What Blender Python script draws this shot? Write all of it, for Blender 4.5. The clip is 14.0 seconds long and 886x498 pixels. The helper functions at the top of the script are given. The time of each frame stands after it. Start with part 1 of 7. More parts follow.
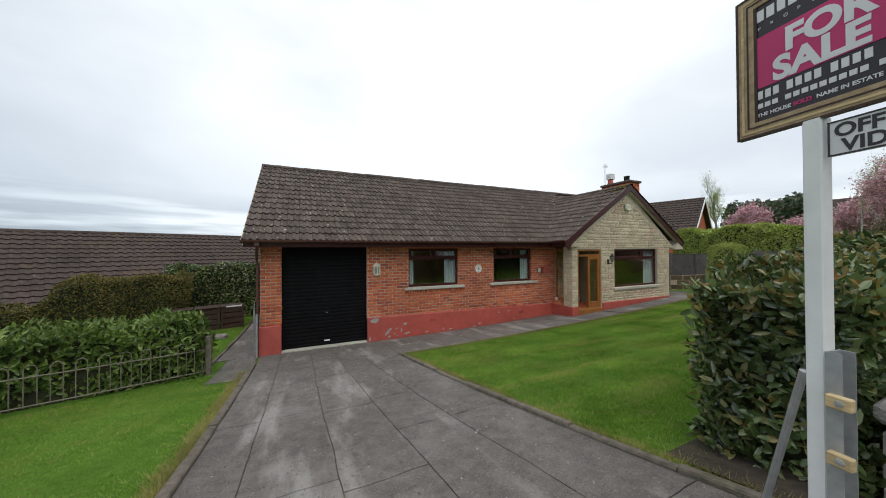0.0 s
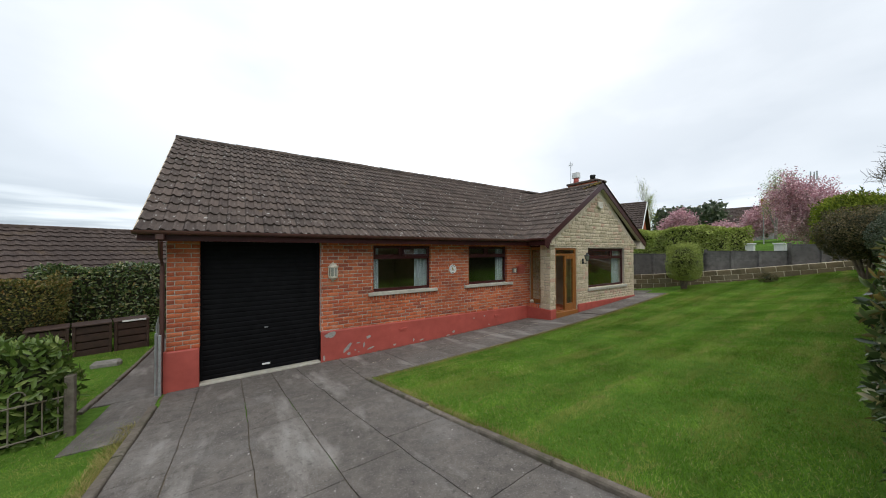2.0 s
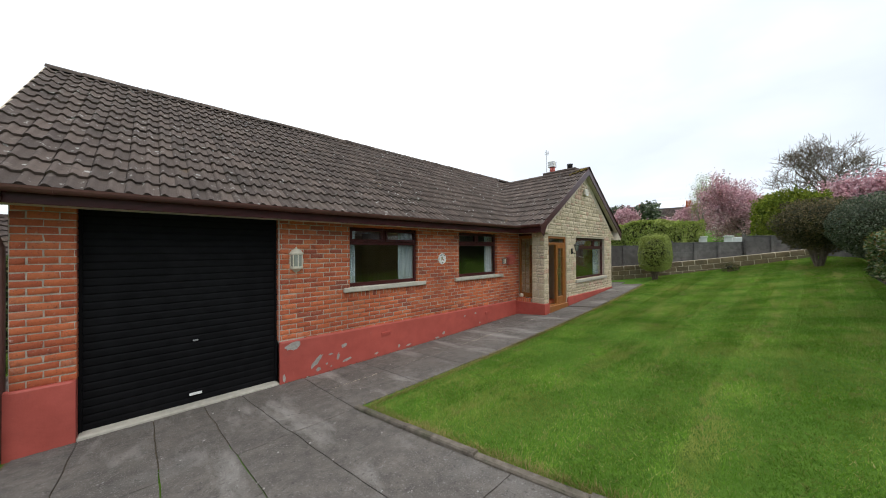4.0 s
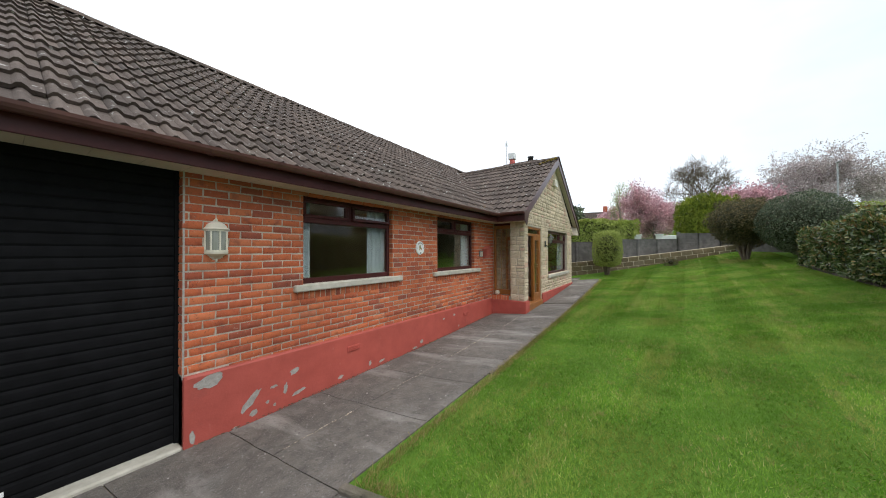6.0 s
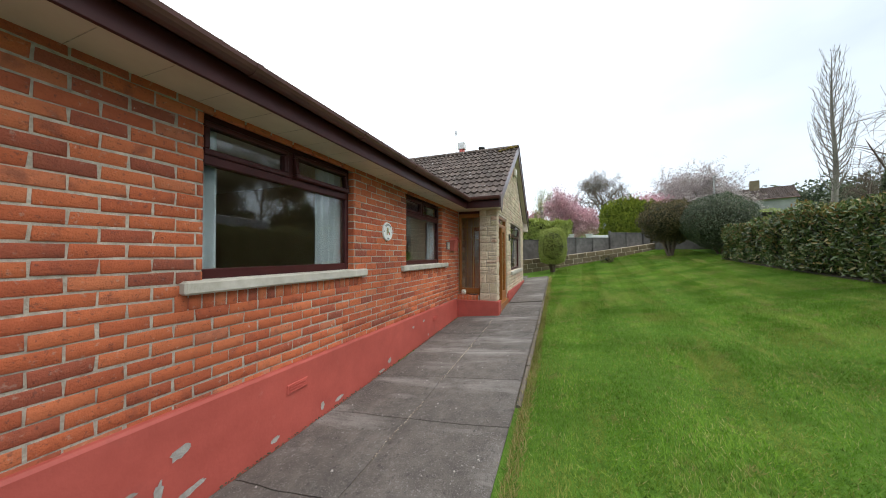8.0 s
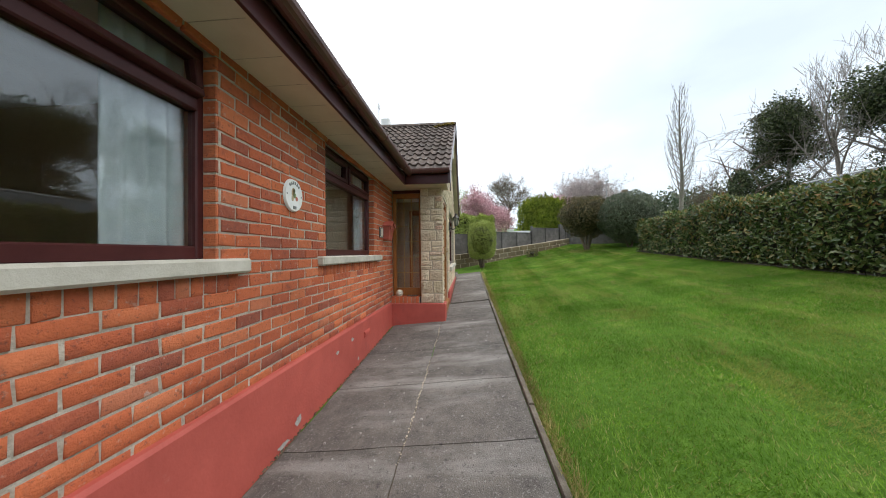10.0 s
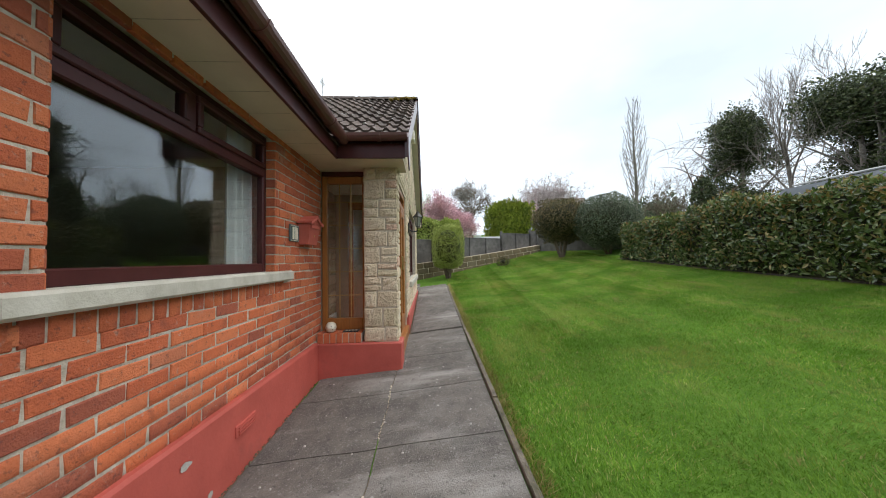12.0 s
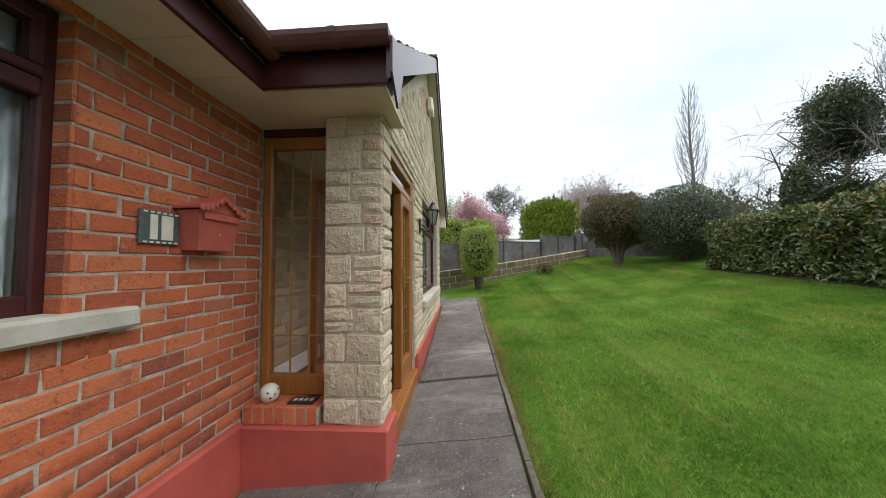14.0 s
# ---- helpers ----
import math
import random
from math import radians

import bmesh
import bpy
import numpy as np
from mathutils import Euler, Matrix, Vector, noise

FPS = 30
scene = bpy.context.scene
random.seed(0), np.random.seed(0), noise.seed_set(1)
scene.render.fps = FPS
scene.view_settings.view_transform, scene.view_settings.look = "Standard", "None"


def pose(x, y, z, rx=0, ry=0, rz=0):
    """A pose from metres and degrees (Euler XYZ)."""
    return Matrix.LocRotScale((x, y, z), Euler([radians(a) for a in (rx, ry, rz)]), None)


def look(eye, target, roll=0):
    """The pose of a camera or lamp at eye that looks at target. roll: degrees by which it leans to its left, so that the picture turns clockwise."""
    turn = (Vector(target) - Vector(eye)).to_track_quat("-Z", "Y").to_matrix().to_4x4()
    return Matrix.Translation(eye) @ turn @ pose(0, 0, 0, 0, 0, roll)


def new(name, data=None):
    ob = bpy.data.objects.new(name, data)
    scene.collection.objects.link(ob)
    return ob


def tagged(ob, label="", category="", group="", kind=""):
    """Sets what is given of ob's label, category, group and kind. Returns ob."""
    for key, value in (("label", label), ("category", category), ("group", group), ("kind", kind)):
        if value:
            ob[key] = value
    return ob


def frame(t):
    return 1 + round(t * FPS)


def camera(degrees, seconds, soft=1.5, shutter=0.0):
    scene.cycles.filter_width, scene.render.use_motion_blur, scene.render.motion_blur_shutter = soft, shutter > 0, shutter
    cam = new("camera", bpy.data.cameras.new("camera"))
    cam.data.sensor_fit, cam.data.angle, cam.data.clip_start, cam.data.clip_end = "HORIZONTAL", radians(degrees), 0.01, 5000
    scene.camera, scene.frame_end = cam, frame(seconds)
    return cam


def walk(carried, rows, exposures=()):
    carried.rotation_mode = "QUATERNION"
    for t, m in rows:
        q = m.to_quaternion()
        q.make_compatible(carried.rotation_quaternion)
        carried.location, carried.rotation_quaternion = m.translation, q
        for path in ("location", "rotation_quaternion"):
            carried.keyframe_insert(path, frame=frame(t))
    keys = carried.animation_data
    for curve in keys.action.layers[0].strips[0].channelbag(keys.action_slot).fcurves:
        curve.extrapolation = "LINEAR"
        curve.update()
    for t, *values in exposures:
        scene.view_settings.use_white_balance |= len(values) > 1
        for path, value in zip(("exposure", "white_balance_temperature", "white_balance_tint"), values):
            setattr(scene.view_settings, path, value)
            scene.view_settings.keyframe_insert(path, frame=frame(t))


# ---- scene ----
cam = camera(110.4, 14.0, soft=1.0)
METRES, EYE, TILT, LEAN, TURN = 12.0, 2.48, 0.0, 0.0, -24.5
ROWS = [
    (0.0, 0.0, 0.0, 0.0, 0.0, 0.47, 0.36),
    (0.5, -0.0092, 0.0288, -0.0012, -2.23, 0.69, 0.37),
    (1.0, -0.0196, 0.0578, -0.0015, -4.95, 0.45, 0.01),
    (1.5, -0.033, 0.0858, -0.0025, -7.33, 0.67, 0.2),
    (2.0, -0.0459, 0.1166, -0.0057, -9.33, 0.53, 0.16),
    (2.5, -0.0595, 0.1478, -0.0111, -11.43, 0.55, -0.17),
    (3.0, -0.0742, 0.1812, -0.0168, -13.62, 0.53, 0.08),
    (5.5, -0.1242, 0.364, -0.0483, -27.77, 0.28, 0.04),
    (6.0, -0.1265, 0.3999, -0.0531, -31.08, 0.5, 0.13),
    (6.5, -0.1259, 0.4375, -0.0587, -34.36, 0.31, 0.01),
    (7.0, -0.1253, 0.4745, -0.0647, -37.61, 0.71, 0.14),
    (7.5, -0.1197, 0.5101, -0.0701, -41.19, 0.8, 0.14),
    (8.0, -0.1111, 0.5424, -0.0743, -45.01, 1.09, 0.18),
    (10.5, -0.0032, 0.676, -0.0871, -64.63, 0.82, 0.57),
    (11.0, 0.0318, 0.6929, -0.0843, -67.36, 1.13, 0.52),
    (11.5, 0.0673, 0.7104, -0.0822, -68.06, 1.27, 0.65),
    (12.0, 0.1015, 0.7225, -0.081, -68.03, 1.89, 0.89),
    (12.5, 0.1359, 0.7334, -0.0789, -67.6, 2.02, 0.83),
    (13.0, 0.169, 0.7472, -0.078, -66.21, 2.28, 0.71),
    (13.5, 0.2008, 0.7586, -0.0764, -64.37, 2.5, 0.67),
    (14.0, 0.2327, 0.769, -0.0735, -62.16, 2.72, 0.51),
]
walk(cam, [(t, pose(0, 0, EYE, TILT, LEAN, TURN) @ pose(METRES * x, METRES * y, METRES * z, 90 + pitch, roll, yaw)) for t, x, y, z, yaw, pitch, roll in ROWS],
     exposures=((0.0, -0.20), (3.0, -0.06), (5.5, 0.28), (8.0, 0.4), (14.0, 0.5)))

# ---- light ----
world = bpy.data.worlds.new("overcast_sky")
scene.world = world
world.use_nodes = True
wn, wl = world.node_tree.nodes, world.node_tree.links
wn.clear()
SUN_EL, SUN_ROT = radians(58), radians(191)
w_out = wn.new("ShaderNodeOutputWorld")
w_bg = wn.new("ShaderNodeBackground")
w_sky = wn.new("ShaderNodeTexSky")
w_sky.sky_type, w_sky.sun_disc = "NISHITA", False
w_sky.sun_elevation, w_sky.sun_rotation = SUN_EL, SUN_ROT
w_sky.dust_density, w_sky.air_density = 2.0, 1.0
w_gain = wn.new("ShaderNodeMixRGB")
w_gain.blend_type = "MULTIPLY"
w_gain.inputs[0].default_value = 1.0
w_gain.inputs[2].default_value = (0.12, 0.12, 0.12, 1)
w_tc = wn.new("ShaderNodeTexCoord")
w_map = wn.new("ShaderNodeMapping")
w_map.inputs["Scale"].default_value = (1.0, 1.0, 2.2)
w_noise = wn.new("ShaderNodeTexNoise")
w_noise.inputs["Scale"].default_value, w_noise.inputs["Detail"].default_value = 1.5, 6
w_noise.inputs["Roughness"].default_value = 0.48
w_ramp = wn.new("ShaderNodeValToRGB")
w_ramp.color_ramp.elements[0].position, w_ramp.color_ramp.elements[0].color = 0.34, (0.90, 0.95, 1.0, 1)
w_ramp.color_ramp.elements[1].position, w_ramp.color_ramp.elements[1].color = 0.62, (1.24, 1.27, 1.29, 1)
w_sep = wn.new("ShaderNodeSeparateXYZ")
w_low = wn.new("ShaderNodeValToRGB")
w_low.color_ramp.elements[0].position, w_low.color_ramp.elements[0].color = 0.0, (0.75, 0.775, 0.81, 1)
w_low.color_ramp.elements[1].position, w_low.color_ramp.elements[1].color = 0.35, (1.0, 1.0, 1.0, 1)
w_mul = wn.new("ShaderNodeMixRGB")
w_mul.blend_type = "MULTIPLY"
w_mul.inputs[0].default_value = 1.0
w_mix = wn.new("ShaderNodeMixRGB")
w_mix.inputs[0].default_value = 0.86
wl.new(w_tc.outputs["Generated"], w_map.inputs["Vector"])
wl.new(w_map.outputs["Vector"], w_noise.inputs["Vector"])
wl.new(w_noise.outputs["Fac"], w_ramp.inputs["Fac"])
wl.new(w_tc.outputs["Generated"], w_sep.inputs["Vector"])
wl.new(w_sep.outputs["Z"], w_low.inputs["Fac"])
w_dot = wn.new("ShaderNodeVectorMath")
w_dot.operation = "DOT_PRODUCT"
w_dot.inputs[1].default_value = (0.50, 0.62, 0.60)
w_glow = wn.new("ShaderNodeValToRGB")
w_glow.color_ramp.elements[0].position, w_glow.color_ramp.elements[0].color = 0.30, (0.60, 0.645, 0.69, 1)
w_glow.color_ramp.elements[1].position, w_glow.color_ramp.elements[1].color = 0.93, (1.04, 1.04, 1.04, 1)
w_mul2 = wn.new("ShaderNodeMixRGB")
w_mul2.blend_type = "MULTIPLY"
w_mul2.inputs[0].default_value = 1.0
wl.new(w_tc.outputs["Generated"], w_dot.inputs[0])
wl.new(w_dot.outputs["Value"], w_glow.inputs["Fac"])
wl.new(w_ramp.outputs["Color"], w_mul2.inputs[1])
wl.new(w_glow.outputs["Color"], w_mul2.inputs[2])
wl.new(w_mul2.outputs["Color"], w_mul.inputs[1])
wl.new(w_low.outputs["Color"], w_mul.inputs[2])
wl.new(w_sky.outputs["Color"], w_gain.inputs[1])
wl.new(w_gain.outputs["Color"], w_mix.inputs[1])
# long cloud banks close above the horizon, with bright gaps
w_bmap = wn.new("ShaderNodeMapping")
w_bmap.inputs["Scale"].default_value = (1.6, 1.6, 17.0)
w_bank = wn.new("ShaderNodeTexNoise")
w_bank.inputs["Scale"].default_value, w_bank.inputs["Detail"].default_value = 1.9, 5
w_bramp = wn.new("ShaderNodeValToRGB")
w_bramp.color_ramp.elements[0].position, w_bramp.color_ramp.elements[0].color = 0.42, (0.74, 0.78, 0.81, 1)
w_bramp.color_ramp.elements[1].position, w_bramp.color_ramp.elements[1].color = 0.60, (1.55, 1.52, 1.46, 1)
w_band = wn.new("ShaderNodeValToRGB")
w_band.color_ramp.elements[0].position, w_band.color_ramp.elements[0].color = 0.06, (0.85, 0.85, 0.85, 1)
w_band.color_ramp.elements[1].position, w_band.color_ramp.elements[1].color = 0.16, (0.0, 0.0, 0.0, 1)
w_mul3 = wn.new("ShaderNodeMixRGB")
w_mul3.blend_type = "MULTIPLY"
wl.new(w_tc.outputs["Generated"], w_bmap.inputs["Vector"])
wl.new(w_bmap.outputs["Vector"], w_bank.inputs["Vector"])
wl.new(w_bank.outputs["Fac"], w_bramp.inputs["Fac"])
wl.new(w_sep.outputs["Z"], w_band.inputs["Fac"])
wl.new(w_band.outputs["Color"], w_mul3.inputs[0])
wl.new(w_mul.outputs["Color"], w_mul3.inputs[1])
wl.new(w_bramp.outputs["Color"], w_mul3.inputs[2])
wl.new(w_mul3.outputs["Color"], w_mix.inputs[2])
wl.new(w_mix.outputs["Color"], w_bg.inputs["Color"])
w_bg.inputs["Strength"].default_value = 1.2
wl.new(w_bg.outputs["Background"], w_out.inputs["Surface"])

sun = new("sun", bpy.data.lights.new("sun", "SUN"))
sun.data.energy, sun.data.angle, sun.data.color = 1.45, radians(60), (1.0, 0.97, 0.92)
sun.matrix_world = look((2, -18, 36), (6, 4, 0))


# ---- materials ----
def node_mat(name):
    m = bpy.data.materials.new(name)
    m.use_nodes = True
    nt = m.node_tree
    return m, nt.nodes, nt.links, nt.nodes["Principled BSDF"]


def ramp_node(nodes, stops):
    r = nodes.new("ShaderNodeValToRGB")
    els = r.color_ramp.elements
    while len(els) < len(stops):
        els.new(0.5)
    for e, (p, c) in zip(els, stops):
        e.position, e.color = p, (*c, 1)
    return r


def mixed(nodes, links, fac, a, b, blend="MIX"):
    n = nodes.new("ShaderNodeMixRGB")
    n.blend_type = blend
    for sock, v in ((n.inputs[0], fac), (n.inputs[1], a), (n.inputs[2], b)):
        if isinstance(v, (int, float)):
            sock.default_value = v
        elif isinstance(v, tuple):
            sock.default_value = (*v, 1)
        else:
            links.new(v, sock)
    return n.outputs[0]


def noise_out(nodes, links, vec, scale, detail=4, rough=0.55):
    n = nodes.new("ShaderNodeTexNoise")
    n.inputs["Scale"].default_value, n.inputs["Detail"].default_value = scale, detail
    n.inputs["Roughness"].default_value = rough
    links.new(vec, n.inputs["Vector"])
    return n.outputs["Fac"]


def step_out(nodes, links, val, lo, hi):
    n = nodes.new("ShaderNodeMapRange")
    n.inputs["From Min"].default_value, n.inputs["From Max"].default_value = lo, hi
    links.new(val, n.inputs["Value"])
    return n.outputs["Result"]


def surface(name, stops, scale=6.0, rough=0.8, bump=0.15, bump_scale=60.0, big=0.25, big_scale=0.7,
            stains=(), pieces=(), piece_amount=0.0, metal=0.0, spec=0.5, stretch=None, bump_dist=0.01, coat=0.0):
    """A worn surface: two scales of colour noise, stains with their own shapes, and a colour of its own for every piece."""
    m, nodes, links, bsdf = node_mat(name)
    geo = nodes.new("ShaderNodeNewGeometry")
    vec = geo.outputs["Position"]
    if stretch:
        mp = nodes.new("ShaderNodeMapping")
        mp.inputs["Scale"].default_value = stretch
        links.new(vec, mp.inputs["Vector"])
        vec = mp.outputs["Vector"]
    fine = noise_out(nodes, links, vec, scale, 5, 0.6)
    r = ramp_node(nodes, stops)
    links.new(fine, r.inputs["Fac"])
    col = r.outputs["Color"]
    if pieces:
        info = nodes.new("ShaderNodeObjectInfo")
        add = nodes.new("ShaderNodeMath")
        add.operation = "ADD"
        links.new(info.outputs["Random"], add.inputs[0])
        links.new(geo.outputs["Random Per Island"], add.inputs[1])
        fr = nodes.new("ShaderNodeMath")
        fr.operation = "FRACT"
        links.new(add.outputs[0], fr.inputs[0])
        pr = ramp_node(nodes, pieces)
        pr.color_ramp.interpolation = "LINEAR"
        links.new(fr.outputs[0], pr.inputs["Fac"])
        col = mixed(nodes, links, piece_amount, col, pr.outputs["Color"])
    if big:
        bn = noise_out(nodes, links, vec, big_scale, 3)
        br = ramp_node(nodes, ((0.3, (1 - big,) * 3), (0.7, (1 + big * 0.6,) * 3)))
        links.new(bn, br.inputs["Fac"])
        col = mixed(nodes, links, 1.0, col, br.outputs["Color"], "MULTIPLY")
    for colour, s_scale, lo, hi, amount, *pull in stains:
        svec = vec
        if pull:
            smp = nodes.new("ShaderNodeMapping")
            smp.inputs["Scale"].default_value = pull[0]
            links.new(vec, smp.inputs["Vector"])
            svec = smp.outputs["Vector"]
        sn = noise_out(nodes, links, svec, s_scale, 6, 0.6)
        f = step_out(nodes, links, sn, lo, hi)
        mu = nodes.new("ShaderNodeMath")
        mu.operation, mu.use_clamp = "MULTIPLY", True
        mu.inputs[1].default_value = amount
        links.new(f, mu.inputs[0])
        col = mixed(nodes, links, mu.outputs[0], col, colour)
    links.new(col, bsdf.inputs["Base Color"])
    bsdf.inputs["Roughness"].default_value = rough
    bsdf.inputs["Metallic"].default_value = metal
    bsdf.inputs["Specular IOR Level"].default_value = spec
    bsdf.inputs["Coat Weight"].default_value = coat
    if bump:
        bno = noise_out(nodes, links, vec, bump_scale, 4, 0.65)
        b = nodes.new("ShaderNodeBump")
        b.inputs["Strength"].default_value, b.inputs["Distance"].default_value = bump, bump_dist
        links.new(bno, b.inputs["Height"])
        links.new(b.outputs["Normal"], bsdf.inputs["Normal"])
    return m


def leaf_mat(name, stops, rough=0.45, trans=0.25, spec=0.4, straw=0.0, lanes=0.0):
    m, nodes, links, bsdf = node_mat(name)
    geo = nodes.new("ShaderNodeNewGeometry")
    r = ramp_node(nodes, stops)
    links.new(geo.outputs["Random Per Island"], r.inputs["Fac"])
    n = noise_out(nodes, links, geo.outputs["Position"], 1.3, 3)
    br = ramp_node(nodes, ((0.3, (0.72,) * 3), (0.7, (1.25,) * 3)))
    links.new(n, br.inputs["Fac"])
    col = mixed(nodes, links, 1.0, r.outputs["Color"], br.outputs["Color"], "MULTIPLY")
    if straw:
        for s_scale, lo, hi, colour, pull in ((0.9, 0.52, 0.70, (0.33, 0.34, 0.085), (1, 1, 1)), (1.7, 0.54, 0.66, (0.40, 0.39, 0.11), (0.30, 1.7, 1)), (5.0, 0.58, 0.66, (0.33, 0.27, 0.11), (1, 1, 1)), (1.2, 0.52, 0.64, (0.095, 0.22, 0.018), (1, 0.7, 1)), (11.0, 0.60, 0.66, (0.055, 0.12, 0.012), (1, 1, 1))):
            mp = nodes.new("ShaderNodeMapping")
            mp.inputs["Scale"].default_value = pull
            links.new(geo.outputs["Position"], mp.inputs["Vector"])
            mp.inputs["Location"].default_value = (s_scale * 3, s_scale, 0)
            f = step_out(nodes, links, noise_out(nodes, links, mp.outputs["Vector"], s_scale, 5, 0.6), lo, hi)
            mu = nodes.new("ShaderNodeMath")
            mu.operation, mu.use_clamp = "MULTIPLY", True
            mu.inputs[1].default_value = straw
            links.new(f, mu.inputs[0])
            col = mixed(nodes, links, mu.outputs[0], col, colour)
    if lanes:
        # mower lanes: alternate strips of cut grass, wavering and broken
        mp = nodes.new("ShaderNodeMapping")
        mp.inputs["Rotation"].default_value = (0, 0, radians(4))
        links.new(geo.outputs["Position"], mp.inputs["Vector"])
        wave = nodes.new("ShaderNodeTexWave")
        wave.bands_direction = "Y"
        for key, value in (("Scale", 0.36), ("Distortion", 2.2), ("Detail", 2.0), ("Detail Scale", 0.5)):
            wave.inputs[key].default_value = value
        links.new(mp.outputs["Vector"], wave.inputs["Vector"])
        lane = ramp_node(nodes, ((0.35, (1 - lanes, 1 - lanes * 0.75, 1 - lanes)), (0.65, (1 + lanes * 0.75, 1 + lanes * 0.6, 1 + lanes * 0.8))))
        links.new(wave.outputs["Fac"], lane.inputs["Fac"])
        col = mixed(nodes, links, 1.0, col, lane.outputs["Color"], "MULTIPLY")
    links.new(col, bsdf.inputs["Base Color"])
    bsdf.inputs["Roughness"].default_value = rough
    bsdf.inputs["Specular IOR Level"].default_value = spec
    if trans:
        tr = nodes.new("ShaderNodeBsdfTranslucent")
        links.new(col, tr.inputs["Color"])
        mx = nodes.new("ShaderNodeMixShader")
        mx.inputs[0].default_value = trans
        links.new(bsdf.outputs[0], mx.inputs[1])
        links.new(tr.outputs[0], mx.inputs[2])
        links.new(mx.outputs[0], nodes["Material Output"].inputs["Surface"])
    return m


def glass_mat(name, tint=(1, 1, 1)):
    m, nodes, links, bsdf = node_mat(name)
    bsdf.inputs["Base Color"].default_value = (*tint, 1)
    bsdf.inputs["Roughness"].default_value = 0.0
    bsdf.inputs["Transmission Weight"].default_value = 1.0
    bsdf.inputs["IOR"].default_value = 1.5
    return m


M_BRICK = surface("brick_clay", ((0.25, (0.32, 0.080, 0.036)), (0.75, (0.64, 0.172, 0.068))), 30, 0.9, 0.7, 95, 0.20, 0.6,
                  stains=(((0.55, 0.45, 0.38), 2.2, 0.66, 0.78, 0.42), ((0.12, 0.046, 0.038), 7.0, 0.57, 0.70, 0.50), ((0.46, 0.36, 0.29), 31.0, 0.62, 0.70, 0.40), ((0.09, 0.04, 0.035), 48.0, 0.59, 0.67, 0.55), ((0.62, 0.55, 0.49), 9.0, 0.70, 0.74, 0.55)),
                  pieces=((0.0, (0.23, 0.066, 0.048)), (0.07, (0.36, 0.082, 0.045)), (0.22, (0.47, 0.102, 0.042)), (0.5, (0.57, 0.135, 0.050)), (0.75, (0.65, 0.172, 0.064)), (0.92, (0.70, 0.215, 0.090)), (1.0, (0.50, 0.18, 0.10))), piece_amount=0.66, bump_dist=0.014)
M_MORTAR = surface("mortar", ((0.3, (0.34, 0.295, 0.235)), (0.7, (0.60, 0.53, 0.44))), 24, 0.95, 0.8, 90, 0.25, 1.2, stains=(((0.276, 0.149, 0.098), 9.0, 0.60, 0.72, 0.45), ((0.16, 0.15, 0.14), 3.0, 0.58, 0.70, 0.45)))
M_PLINTH = surface("red_painted_render", ((0.3, (0.40, 0.075, 0.055)), (0.7, (0.50, 0.10, 0.075))), 4, 0.6, 0.25, 35, 0.12, 0.9,
                   stains=(((0.20, 0.06, 0.05), 3.2, 0.60, 0.75, 0.4), ((0.55, 0.22, 0.18), 9.0, 0.66, 0.74, 0.3)))
M_BARE = surface("bare_render", ((0.3, (0.34, 0.31, 0.28)), (0.7, (0.50, 0.47, 0.43))), 25, 0.95, 0.5, 80)
M_STONE = surface("sandstone", ((0.3, (0.50, 0.395, 0.265)), (0.7, (0.80, 0.66, 0.48))), 16, 0.92, 1.0, 30, 0.14, 0.8,
                  stains=(((0.24, 0.21, 0.16), 5.0, 0.60, 0.78, 0.45), ((0.52, 0.38, 0.20), 3.0, 0.64, 0.8, 0.3), ((0.76, 0.69, 0.58), 24.0, 0.60, 0.68, 0.45), ((0.20, 0.16, 0.11), 30.0, 0.60, 0.68, 0.45)),
                  pieces=((0.0, (0.46, 0.38, 0.25)), (0.3, (0.62, 0.52, 0.37)), (0.6, (0.72, 0.61, 0.44)), (0.78, (0.62, 0.52, 0.38)), (0.82, (0.60, 0.36, 0.27)), (0.90, (0.62, 0.42, 0.32)), (0.93, (0.52, 0.45, 0.27)), (1.0, (0.56, 0.49, 0.33))), piece_amount=0.72, bump_dist=0.03)
M_SMORTAR = surface("stone_mortar", ((0.3, (0.50, 0.42, 0.31)), (0.7, (0.70, 0.61, 0.48))), 16, 0.95, 0.6, 60)
M_TILE = surface("concrete_roof_tile", ((0.3, (0.066, 0.048, 0.040)), (0.7, (0.118, 0.088, 0.072))), 9, 0.9, 0.5, 60, 0.18, 0.8,
                 stains=(((0.24, 0.20, 0.175), 5.5, 0.60, 0.68, 0.42), ((0.17, 0.10, 0.035), 3.1, 0.66, 0.75, 0.60), ((0.045, 0.042, 0.03), 1.7, 0.56, 0.7, 0.4), ((0.50, 0.49, 0.46), 12.0, 0.635, 0.665, 0.8), ((0.035, 0.028, 0.024), 8.0, 0.60, 0.70, 0.5)),
                 pieces=((0.0, (0.058, 0.042, 0.036)), (0.5, (0.105, 0.077, 0.064)), (1.0, (0.165, 0.122, 0.10))), piece_amount=0.55)
M_TILE_FAR = surface("brown_roof_tile", ((0.3, (0.046, 0.031, 0.026)), (0.7, (0.092, 0.066, 0.055))), 6, 0.95, 0.5, 40, 0.2, 0.5,
                     stains=(((0.30, 0.27, 0.24), 3.2, 0.66, 0.72, 0.7), ((0.13, 0.085, 0.04), 0.9, 0.56, 0.70, 0.5), ((0.03, 0.022, 0.02), 2.1, 0.58, 0.68, 0.5)))
M_MOSS = surface("moss", ((0.3, (0.13, 0.10, 0.02)), (0.7, (0.30, 0.20, 0.035))), 20, 1.0, 0.8, 60)
